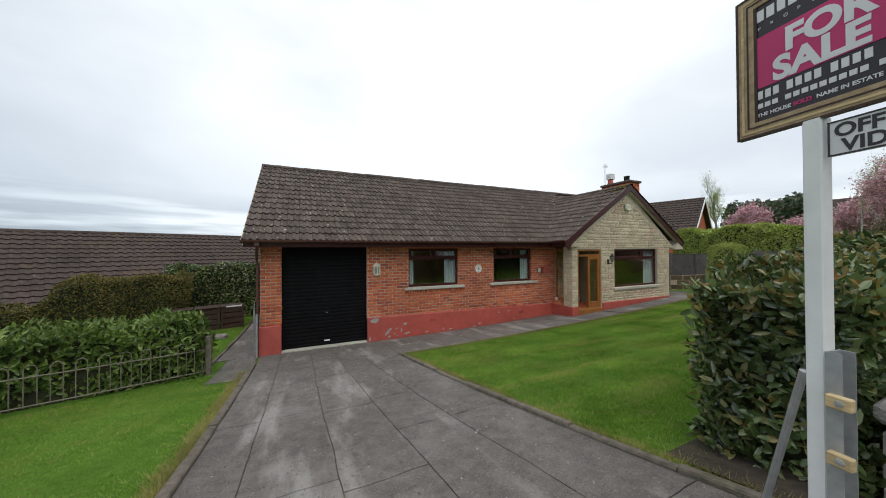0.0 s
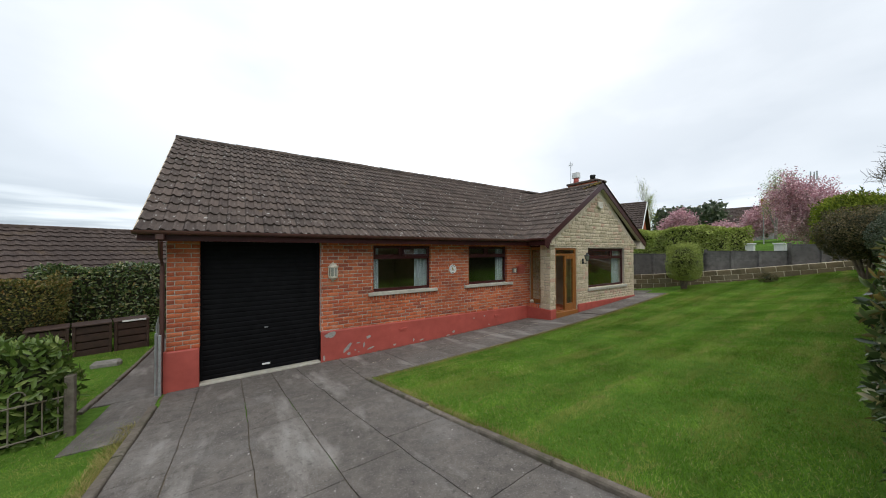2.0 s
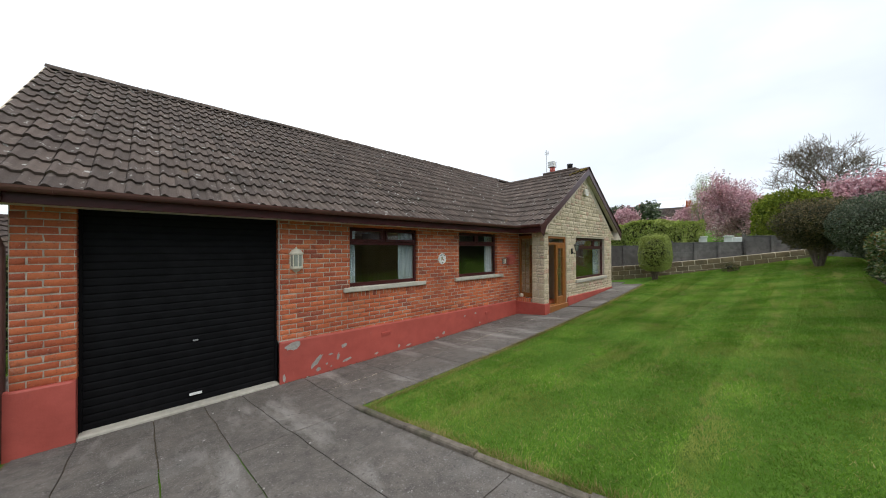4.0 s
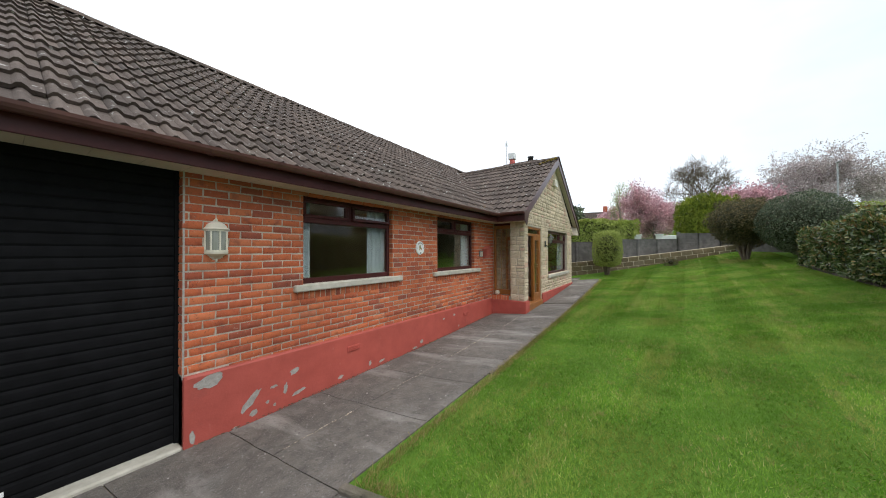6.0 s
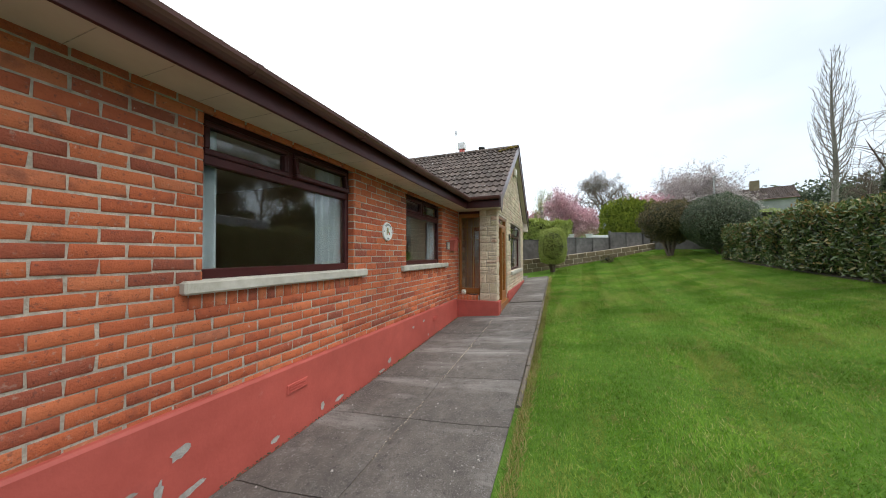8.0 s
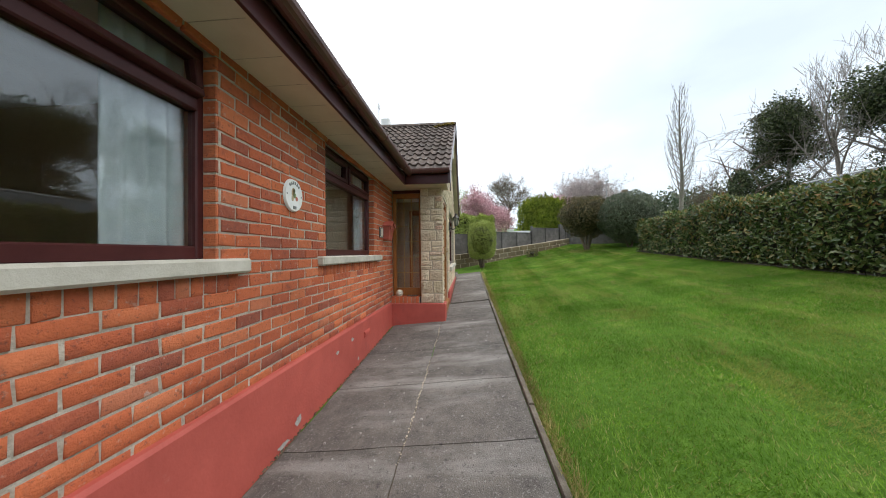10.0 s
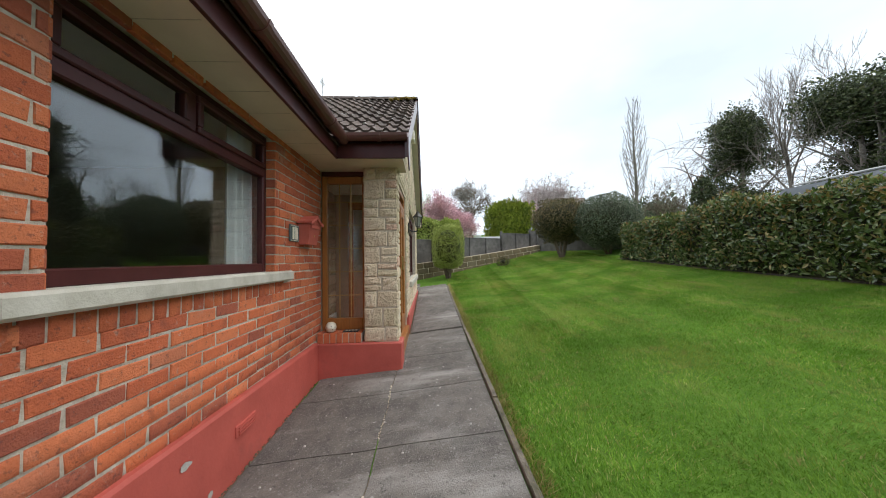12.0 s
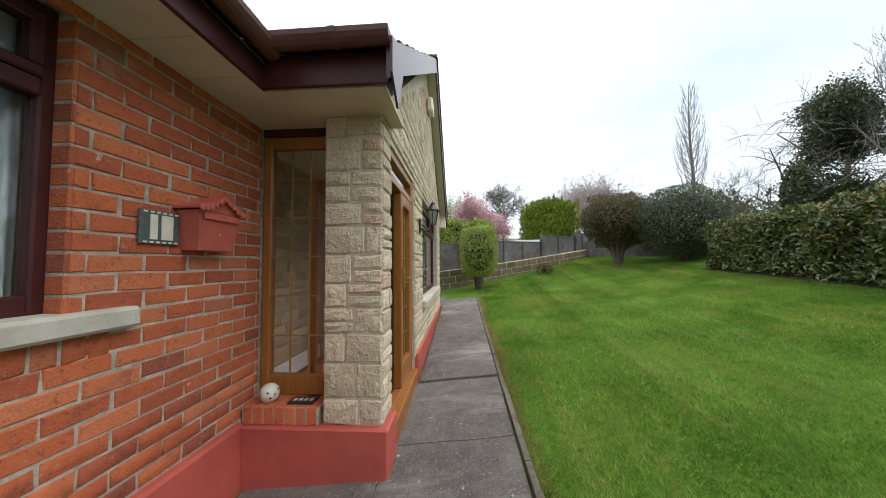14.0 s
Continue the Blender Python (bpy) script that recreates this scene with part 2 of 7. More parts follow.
M_BROWN = surface("brown_upvc", ((0.3, (0.052, 0.014, 0.014)), (0.7, (0.078, 0.022, 0.021))), 5, 0.36, 0.03, 40, 0.1, 1.0, spec=0.22)
M_BARGE = surface("glossy_brown_board", ((0.3, (0.052, 0.016, 0.015)), (0.7, (0.075, 0.024, 0.022))), 5, 0.28, 0.03, 40, 0.1, 1.0)
M_GUTTER = surface("brown_gutter_plastic", ((0.3, (0.085, 0.034, 0.028)), (0.7, (0.13, 0.055, 0.045))), 5, 0.4, 0.04, 40, 0.18, 1.5)
M_SOFFIT = surface("cream_soffit", ((0.3, (0.56, 0.485, 0.385)), (0.7, (0.66, 0.58, 0.47))), 3, 0.6, 0.05, 30, 0.12, 0.9, stains=(((0.30, 0.27, 0.20), 2.0, 0.6, 0.8, 0.35),))
M_GARAGE = surface("black_painted_steel", ((0.3, (0.006, 0.006, 0.0065)), (0.7, (0.010, 0.010, 0.011))), 6, 0.7, 0.05, 30, 0.2, 1.0, stains=(((0.02, 0.02, 0.022), 14.0, 0.70, 0.75, 0.4),), spec=0.06)
M_SILL = surface("concrete_sill", ((0.3, (0.42, 0.39, 0.32)), (0.7, (0.55, 0.52, 0.45))), 10, 0.9, 0.35, 80, 0.15, 1.4, stains=(((0.25, 0.24, 0.20), 4.0, 0.6, 0.75, 0.4),))
M_CONCRETE = surface("old_driveway_concrete", ((0.3, (0.098, 0.084, 0.072)), (0.7, (0.205, 0.177, 0.151))), 7, 0.92, 1.0, 120, 0.28, 0.6,
                     stains=(((0.30, 0.285, 0.265), 1.1, 0.56, 0.74, 0.50), ((0.065, 0.060, 0.057), 0.8, 0.56, 0.72, 0.42), ((0.44, 0.43, 0.41), 17.0, 0.69, 0.72, 0.75), ((0.085, 0.085, 0.055), 2.2, 0.66, 0.76, 0.30), ((0.42, 0.395, 0.36), 1.1, 0.53, 0.68, 0.60, (2.2, 0.55, 1)), ((0.05, 0.045, 0.04), 26.0, 0.59, 0.67, 0.6), ((0.33, 0.31, 0.29), 46.0, 0.60, 0.66, 0.6), ((0.40, 0.38, 0.355), 95.0, 0.59, 0.65, 0.55), ((0.035, 0.032, 0.03), 80.0, 0.59, 0.65, 0.55)),
                     pieces=((0.0, (0.130, 0.120, 0.110)), (1.0, (0.175, 0.162, 0.150))), piece_amount=0.25)
M_JOINT = surface("joint_dirt", ((0.3, (0.075, 0.060, 0.040)), (0.7, (0.19, 0.15, 0.10))), 20, 1.0, 0.5, 60)
M_KERB = surface("kerb_concrete", ((0.3, (0.115, 0.095, 0.072)), (0.7, (0.225, 0.190, 0.150))), 12, 0.95, 0.9, 60, 0.25, 1.0, stains=(((0.08, 0.085, 0.04), 2.4, 0.54, 0.68, 0.6), ((0.34, 0.31, 0.27), 5.0, 0.62, 0.70, 0.5), ((0.05, 0.042, 0.035), 9.0, 0.58, 0.68, 0.5)), bump_dist=0.02)
M_LAWN = surface("lawn_soil_grass", ((0.3, (0.075, 0.165, 0.020)), (0.7, (0.140, 0.255, 0.036))), 14, 1.0, 0.9, 55, 0.22, 0.5,
                 stains=(((0.24, 0.24, 0.07), 1.3, 0.60, 0.75, 0.5),), bump_dist=0.03, spec=0.1)
M_SOIL = surface("bare_soil", ((0.3, (0.035, 0.026, 0.018)), (0.7, (0.075, 0.056, 0.038))), 14, 1.0, 0.9, 40)
M_ROAD = surface("asphalt", ((0.3, (0.045, 0.045, 0.047)), (0.7, (0.075, 0.074, 0.073))), 30, 0.9, 0.6, 150)
M_WOOD = surface("golden_oak_upvc", ((0.3, (0.24, 0.085, 0.018)), (0.7, (0.36, 0.14, 0.032))), 5, 0.35, 0.06, 40, 0.1, 1.0, stretch=(7, 7, 0.8))
M_WHITE = surface("white_paint", ((0.3, (0.74, 0.74, 0.72)), (0.7, (0.82, 0.82, 0.80))), 6, 0.45, 0.06, 60, 0.06, 1.5)
M_CREAM = surface("cream_painted_metal", ((0.3, (0.62, 0.58, 0.47)), (0.7, (0.72, 0.68, 0.57))), 12, 0.4, 0.06, 60, 0.1, 3.0)
M_GALV = surface("galvanised_steel", ((0.3, (0.36, 0.37, 0.37)), (0.7, (0.50, 0.51, 0.51))), 18, 0.5, 0.1, 60, 0.15, 2.0, metal=0.6)
M_RUST = surface("grey_painted_iron", ((0.3, (0.13, 0.11, 0.08)), (0.7, (0.24, 0.21, 0.16))), 14, 0.7, 0.2, 60, 0.2, 2.0, stains=(((0.20, 0.09, 0.04), 5, 0.58, 0.7, 0.6),))
M_BLACK = surface("black_metal", ((0.3, (0.012, 0.012, 0.013)), (0.7, (0.025, 0.025, 0.026))), 12, 0.4, 0.05, 50, 0.1, 2.0)
M_FENCE = surface("weathered_fence_panel", ((0.3, (0.105, 0.098, 0.094)), (0.7, (0.20, 0.188, 0.18))), 6, 0.95, 0.5, 50, 0.25, 0.7, stains=(((0.05, 0.05, 0.04), 1.5, 0.55, 0.7, 0.5),))
M_BLOCK = surface("garden_wall_block", ((0.3, (0.120, 0.092, 0.052)), (0.7, (0.25, 0.190, 0.115))), 9, 0.95, 0.6, 60, 0.25, 0.8,
                  stains=(((0.06, 0.06, 0.035), 2.4, 0.55, 0.7, 0.5),), pieces=((0.0, (0.13, 0.10, 0.06)), (0.5, (0.22, 0.165, 0.09)), (1.0, (0.27, 0.23, 0.16))), piece_amount=0.5)
M_ROUGHWALL = surface("road_wall_stone", ((0.3, (0.20, 0.185, 0.165)), (0.7, (0.34, 0.32, 0.29))), 12, 0.95, 0.8, 40, 0.25, 1.0, bump_dist=0.03)
M_BARK = surface("bark", ((0.3, (0.10, 0.075, 0.055)), (0.7, (0.20, 0.155, 0.115))), 12, 0.95, 0.7, 60)
M_BARK_GREY = surface("grey_twigs", ((0.3, (0.17, 0.15, 0.13)), (0.7, (0.28, 0.25, 0.22))), 10, 0.95, 0.4, 50)
# near-black colour that paints the shade deep inside hedges and bushes
M_CORE = surface("foliage_shade", ((0.3, (0.022, 0.025, 0.010)), (0.7, (0.045, 0.045, 0.020))), 12, 1.0, 0.8, 30)
M_LAUREL = leaf_mat("laurel_leaf", ((0.0, (0.030, 0.055, 0.016)), (0.4, (0.090, 0.142, 0.042)), (0.75, (0.165, 0.225, 0.078)), (0.90, (0.28, 0.30, 0.13)), (1.0, (0.34, 0.26, 0.08))), 0.24, 0.25, 0.8)
M_LAUREL_TIP = leaf_mat("young_leaf", ((0.0, (0.16, 0.15, 0.035)), (0.5, (0.22, 0.18, 0.045)), (1.0, (0.26, 0.13, 0.04))), 0.4)
M_BRIGHT = leaf_mat("bright_laurel_leaf", ((0.0, (0.05, 0.085, 0.016)), (0.35, (0.10, 0.165, 0.030)), (0.8, (0.175, 0.255, 0.055)), (1.0, (0.30, 0.35, 0.11))), 0.33)
M_PRIVET = leaf_mat("privet_leaf", ((0.0, (0.045, 0.055, 0.012)), (0.55, (0.105, 0.115, 0.025)), (0.85, (0.19, 0.17, 0.04)), (1.0, (0.26, 0.17, 0.05))), 0.6)
M_LOLLI = leaf_mat("clipped_bush_leaf", ((0.0, (0.22, 0.28, 0.05)), (0.6, (0.36, 0.43, 0.09)), (1.0, (0.48, 0.52, 0.17))), 0.6)
# the last stops paint grey highlights into the colour of single leaves
M_DARKLEAF = leaf_mat("dark_evergreen_leaf", ((0.0, (0.045, 0.070, 0.038)), (0.6, (0.105, 0.140, 0.075)), (0.9, (0.20, 0.225, 0.14)), (1.0, (0.34, 0.35, 0.26))), 0.35)
M_OLIVE = leaf_mat("olive_evergreen_leaf", ((0.0, (0.055, 0.055, 0.025)), (0.6, (0.115, 0.105, 0.042)), (1.0, (0.25, 0.18, 0.085))), 0.55)
M_CONIFER = leaf_mat("golden_conifer_spray", ((0.0, (0.070, 0.105, 0.010)), (0.45, (0.19, 0.25, 0.022)), (0.85, (0.32, 0.37, 0.035)), (1.0, (0.44, 0.46, 0.06))), 0.7)
M_PINK = leaf_mat("pink_cherry_blossom", ((0.0, (0.46, 0.23, 0.27)), (0.6, (0.68, 0.42, 0.46)), (1.0, (0.82, 0.62, 0.64))), 0.8)
M_WHITEBL = leaf_mat("pale_cherry_blossom", ((0.0, (0.40, 0.33, 0.32)), (0.6, (0.58, 0.50, 0.49)), (1.0, (0.74, 0.68, 0.67))), 0.8)
M_IVY = leaf_mat("ivy_leaf", ((0.0, (0.030, 0.042, 0.017)), (0.6, (0.070, 0.096, 0.038)), (0.9, (0.125, 0.15, 0.065)), (1.0, (0.20, 0.21, 0.10))), 0.4)
M_GRASS = leaf_mat("grass_blade", ((0.0, (0.098, 0.208, 0.018)), (0.5, (0.182, 0.345, 0.035)), (0.84, (0.26, 0.415, 0.060)), (0.92, (0.40, 0.40, 0.13)), (1.0, (0.54, 0.47, 0.22))), 0.7, 0.35, 0.15, straw=0.74, lanes=0.06)
M_STRAW = leaf_mat("dry_grass_blade", ((0.0, (0.20, 0.22, 0.05)), (0.5, (0.36, 0.31, 0.11)), (1.0, (0.46, 0.37, 0.17))), 0.8, 0.3, 0.1)
M_GLASS = glass_mat("window_glass", (0.93, 0.96, 0.96))
M_FROST = surface("lamp_glass", ((0.3, (0.26, 0.27, 0.23)), (0.7, (0.36, 0.37, 0.33))), 8, 0.08, 0.05, 40)
M_ROOM = surface("beige_room_wall", ((0.3, (0.36, 0.30, 0.22)), (0.7, (0.42, 0.36, 0.27))), 3, 0.9, 0.05, 40)
M_CARPET = surface("room_carpet", ((0.3, (0.16, 0.12, 0.09)), (0.7, (0.22, 0.17, 0.13))), 30, 1.0, 0.4, 120)
M_CURTAIN = surface("white_net_curtain", ((0.3, (0.44, 0.50, 0.52)), (0.7, (0.58, 0.64, 0.66))), 20, 0.9, 0.1, 60)
M_MAILBOX = surface("faded_red_paint", ((0.3, (0.42, 0.085, 0.06)), (0.7, (0.52, 0.13, 0.095))), 9, 0.5, 0.06, 50, 0.12, 5.0)
M_SIGNPINK = surface("sign_magenta", ((0.3, (0.55, 0.018, 0.13)), (0.7, (0.62, 0.025, 0.16))), 3, 0.4, 0)
M_SIGNDARK = surface("sign_dark", ((0.3, (0.022, 0.015, 0.018)), (0.7, (0.032, 0.022, 0.026))), 3, 0.4, 0)
M_SIGNGOLD = surface("sign_gold_border", ((0.3, (0.30, 0.19, 0.09)), (0.7, (0.52, 0.38, 0.22))), 30, 0.45, 0.2, 60)
M_SIGNWHITE = surface("sign_white", ((0.3, (0.78, 0.76, 0.76)), (0.7, (0.84, 0.82, 0.82))), 3, 0.4, 0)
M_PINE = surface("raw_timber", ((0.3, (0.50, 0.36, 0.18)), (0.7, (0.64, 0.49, 0.27))), 8, 0.8, 0.1, 60, stretch=(2, 2, 12))
M_VAN = surface("grey_van_paint", ((0.3, (0.16, 0.18, 0.21)), (0.7, (0.20, 0.22, 0.25))), 2, 0.25, 0, coat=0.5)
M_RUBBER = surface("tyre_rubber", ((0.3, (0.012, 0.012, 0.012)), (0.7, (0.022, 0.022, 0.022))), 20, 0.85, 0.2, 60)
M_DISTANT = surface("distant_grey_render", ((0.3, (0.30, 0.30, 0.29)), (0.7, (0.40, 0.40, 0.39))), 1, 0.95, 0)
M_DARKWOOD = surface("dark_stained_timber", ((0.3, (0.035, 0.018, 0.013)), (0.7, (0.065, 0.032, 0.022))), 8, 0.7, 0.2, 50)


# ---- mesh helpers ----
class Mesh:
    """Collects vertices and faces for one mesh."""

    def __init__(self, weld=False):
        self.v, self.f, self.weld = [], [], weld

    def add(self, verts, faces):
        o = len(self.v)
        self.v.extend(tuple(p) for p in verts)
        self.f.extend(tuple(i + o for i in q) for q in faces)
        return self

    def box(self, x0, x1, y0, y1, z0, z1, m=None):
        p = [(x, y, z) for z in (z0, z1) for x, y in ((x0, y0), (x1, y0), (x1, y1), (x0, y1))]
        if m is not None:
            p = [m @ Vector(q) for q in p]
        return self.add(p, ((0, 3, 2, 1), (4, 5, 6, 7), (0, 1, 5, 4), (1, 2, 6, 5), (2, 3, 7, 6), (3, 0, 4, 7)))

    def bevel_box(self, x0, x1, y0, y1, z0, z1, b=0.01, m=None):
        cx, cy, cz = (x0 + x1) / 2, (y0 + y1) / 2, (z0 + z1) / 2
        hx, hy, hz = (x1 - x0) / 2, (y1 - y0) / 2, (z1 - z0) / 2
        b = min(b, hx * 0.49, hy * 0.49, hz * 0.49)
        bm = bmesh.new()
        for sx in (-1, 1):
            for sy in (-1, 1):
                for sz in (-1, 1):
                    for dx, dy, dz in ((b, b, 0), (b, 0, b), (0, b, b)):
                        bm.verts.new((cx + sx * (hx - dx), cy + sy * (hy - dy), cz + sz * (hz - dz)))
        bmesh.ops.convex_hull(bm, input=bm.verts)
        bm.verts.index_update()
        vs = [m @ v.co if m is not None else v.co.copy() for v in bm.verts]
        self.add(vs, [[v.index for v in f.verts] for f in bm.faces])
        bm.free()
        return self

    def tube(self, pts, radii, sides=8, caps=True):
        pts = [Vector(p) for p in pts]
        if isinstance(radii, (int, float)):
            radii = [radii] * len(pts)
        rings, o = [], len(self.v)
        for i, p in enumerate(pts):
            d = (pts[min(i + 1, len(pts) - 1)] - pts[max(i - 1, 0)]).normalized()
            a = d.orthogonal().normalized() if abs(d.z) > 0.9 else d.cross(Vector((0, 0, 1))).normalized()
            c = d.cross(a)
            for k in range(sides):
                t = 2 * math.pi * k / sides
                self.v.append(tuple(p + (a * math.cos(t) + c * math.sin(t)) * radii[i]))
        for i in range(len(pts) - 1):
            for k in range(sides):
                k2 = (k + 1) % sides
                self.f.append((o + i * sides + k, o + i * sides + k2, o + (i + 1) * sides + k2, o + (i + 1) * sides + k))
        if caps:
            self.f.append(tuple(o + k for k in reversed(range(sides))))
            self.f.append(tuple(o + (len(pts) - 1) * sides + k for k in range(sides)))
        return self

    def lathe(self, profile, centre=(0, 0, 0), sides=24):
        o, n = len(self.v), len(profile)
        for r, z in profile:
            for k in range(sides):
                t = 2 * math.pi * k / sides
                self.v.append((centre[0] + r * math.cos(t), centre[1] + r * math.sin(t), centre[2] + z))
        for i in range(n - 1):
            for k in range(sides):
                k2 = (k + 1) % sides
                self.f.append((o + i * sides + k, o + i * sides + k2, o + (i + 1) * sides + k2, o + (i + 1) * sides + k))
        return self

    def prism(self, outline, y0, y1):
        """An outline in x and z, extruded along y."""
        n = len(outline)
        self.add([(x, y0, z) for x, z in outline] + [(x, y1, z) for x, z in outline],
                 [tuple(range(n)), tuple(reversed(range(n, 2 * n)))] + [(i, n + i, n + (i + 1) % n, (i + 1) % n) for i in range(n)])
        return self

    def move(self, m):
        self.v = [tuple(m @ Vector(p)) for p in self.v]
        return self

    def mesh(self, name, material, smooth=False):
        me = bpy.data.meshes.new(name)
        me.from_pydata(self.v, [], self.f)
        bm = bmesh.new()
        bm.from_mesh(me)
        if self.weld:
            bmesh.ops.remove_doubles(bm, verts=bm.verts, dist=0.0005)
        bmesh.ops.recalc_face_normals(bm, faces=bm.faces)
        bm.to_mesh(me)
        bm.free()
        me.materials.append(material)
        if smooth:
            me.shade_smooth()
        return me


def part(name, mb, material, parent=None, label="", smooth=False, kind=""):
    ob = new(name, mb.mesh(name, material, smooth))
    ob.parent = parent
    return tagged(ob, label, kind=kind)


def thing(name, label, category, at=None, group="", kind=""):
    ob = new(name)
    ob.empty_display_size = 0.1
    if at is not None:
        ob.matrix_basis = at
    return tagged(ob, label, category, group, kind)


def array_mesh(name, verts, faces, material, smooth=False):
    """A mesh from numpy arrays: verts (n, 3), faces (m, k)."""
    me = bpy.data.meshes.new(name)
    n, (m, k) = len(verts), faces.shape
    me.vertices.add(n)
    me.vertices.foreach_set("co", verts.astype(np.float32).ravel())
    me.loops.add(m * k)
    me.loops.foreach_set("vertex_index", faces.astype(np.int32).ravel())
    me.polygons.add(m)
    me.polygons.foreach_set("loop_start", np.arange(0, m * k, k, dtype=np.int32))
    me.update(calc_edges=True)
    me.materials.append(material)
    return me


RNG = np.random.default_rng(7)


def unit(a):
    return a / np.maximum(np.linalg.norm(a, axis=1, keepdims=True), 1e-9)


def leaf_mesh(name, pts, normals, length, width, material, up=0.4, spread=0.6, fold=0.25):
    """Folded leaves of six corners, each at its point, turned out along the normal with a free spread."""
    n = len(pts)
    face = unit(normals + RNG.normal(size=(n, 3)) * spread * 0.75)
    d = unit(np.cross(face, RNG.normal(size=(n, 3))) + normals * 0.35 + np.array((0, 0, up * 0.6)))
    side = unit(np.cross(d, face))
    nor = np.cross(side, d)
    L = (length * RNG.uniform(0.65, 1.25, n))[:, None]
    W = (width * RNG.uniform(0.7, 1.2, n))[:, None]
    up_v = nor * W * fold
    v = np.stack([pts, pts + d * L * 0.3 + side * W * 0.42 + up_v, pts + d * L * 0.7 + side * W * 0.40 + up_v, pts + d * L,
                  pts + d * L * 0.7 - side * W * 0.40 + up_v, pts + d * L * 0.3 - side * W * 0.42 + up_v], 1).reshape(-1, 3)
    b = np.arange(n)[:, None] * 6
    f = np.concatenate([b + np.array((0, 1, 2, 3)), b + np.array((0, 3, 4, 5))], 0)
    return array_mesh(name, v, f, material)


def leaves(name, parent, pts, normals, length, width, material, **kw):
    ob = new(name, leaf_mesh(name, pts, normals, length, width, material, **kw))
    ob.parent = parent
    ob["kind"] = "stuff"
    return ob


# ---- ground ----
def ground(x, y):
    """Height of the sloping plot: up towards the road and the east, down to the west neighbour."""
    xc, yc = min(max(x, -4.5), 19.0), min(max(y, -0.5), 14.0)
    z = 1.07719 + 0.00765 * xc - 0.17788 * yc - 0.00074 * xc * yc + 0.0025 * xc * xc + 0.00545 * yc * yc
    if x > 19:
        z += 0.088 * min(x - 19, 62)
    if x < -4.5:
        z -= 0.28 * min(-4.5 - x, 7)
    if y < -0.7:
        z -= 0.34 * min(-0.7 - y, 1.0)
    return z


def ground_sheet():
    xs = np.unique(np.concatenate([np.linspace(-500, -40, 10), np.linspace(-40, -6, 18), np.linspace(-6, 20, 105), np.linspace(20, 100, 28), np.linspace(100, 700, 10)]))
    ys = np.unique(np.concatenate([np.linspace(-500, -30, 10), np.linspace(-30, -1, 16), np.linspace(-1, 14, 61), np.linspace(14, 60, 20), np.linspace(60, 600, 10)]))
    v = np.array([(x, y, ground(x, y) + 0.012 * noise.noise(Vector((x * 0.8, y * 0.8, 0)))) for y in ys for x in xs])
    nx, ny = len(xs), len(ys)
    i = (np.arange(ny - 1)[:, None] * nx + np.arange(nx - 1)[None]).ravel()
    f = np.stack([i, i + 1, i + nx + 1, i + nx], 1)
    me = array_mesh("ground", v, f, M_LAWN)
    me.shade_smooth()
    return tagged(new("ground", me), "mown lawn and grass sloping up to the road", "lawn", kind="structure")


ground_sheet()


def waver(x, y):
    """How far a cast joint strays from its line at a place."""
    p = Vector((x * 2.6, y * 2.6, 5.0))
    return 0.016 * noise.noise(p) + 0.006 * noise.noise(p * 4.3), 0.016 * noise.noise(p + Vector((9, 4, 0))) + 0.006 * noise.noise(p * 4.3 + Vector((3, 8, 0)))


def slab_mesh(x0, x1, y0, y1, lift, drop=0.12, n=13, edge=None):
    mb = Mesh()
    g = 0.005
    xs, ys = np.linspace(x0 + g, x1 - g, n), np.linspace(y0 + g, y1 - g, n)
    if edge:
        pt = lambda i, j: (xs[i] if i < n - 1 else edge(ys[j]), ys[j])
    else:
        pt = lambda i, j: (xs[i], ys[j])
    top, low = [], []
    for j in range(n):
        for i in range(n):
            x, y = pt(i, j)
            wx, wy = waver(x, y)
            x, y = x + wx, y + (wy if y > 6.95 else 0.0)
            rim = 0.006 if i in (0, n - 1) or j in (0, n - 1) else 0.0
            z = ground(x, y) + lift - rim + 0.004 * noise.noise(Vector((x * 3, y * 3, 2)))
            top.append((x, y, z))
    o = len(top)
    ring = [j * n for j in range(n)] + [(n - 1) * n + i for i in range(1, n)] + [j * n + n - 1 for j in range(n - 2, -1, -1)] + [i for i in range(n - 2, 0, -1)]
    low = [(top[k][0], top[k][1], top[k][2] - drop) for k in ring]
    faces = [(j * n + i, j * n + i + 1, (j + 1) * n + i + 1, (j + 1) * n + i) for j in range(n - 1) for i in range(n - 1)]
    faces += [(ring[k], ring[(k + 1) % len(ring)], o + (k + 1) % len(ring), o + k) for k in range(len(ring))]
    return mb.add(top + low, faces)


def kerb_x(y):
    """The driveway's east edge, where the lawn's kerb stands."""
    return 2.0 + (6.86 - y) * 0.078


driveway = thing("driveway", "cracked grey concrete driveway slabs, stained and worn", "driveway", kind="structure")
bed = Mesh()
for k in range(12):
    y0, y1 = -0.6 + k * 0.78, -0.6 + (k + 1) * 0.78
    for a, b in ((-0.96, 0.6), (0.6, 2.0)):
        e0 = kerb_x(y0) if b == 2.0 else b
        e1 = kerb_x(y1) if b == 2.0 else b
        bed.add([(a, y0, ground(a, y0) + 0.002), (e0, y0, ground(e0, y0) + 0.002), (e1, y1, ground(e1, y1) + 0.002), (a, y1, ground(a, y1) + 0.002)], [(0, 1, 2, 3)])
part("joint_bed", bed, M_JOINT, driveway, "earth and moss in the slab joints")
def joint_3(y):
    return 0.69 + 0.045 * (8.2 - y)


def joint_4(y):
    return 1.17 + 0.08 * (8.0 - y)


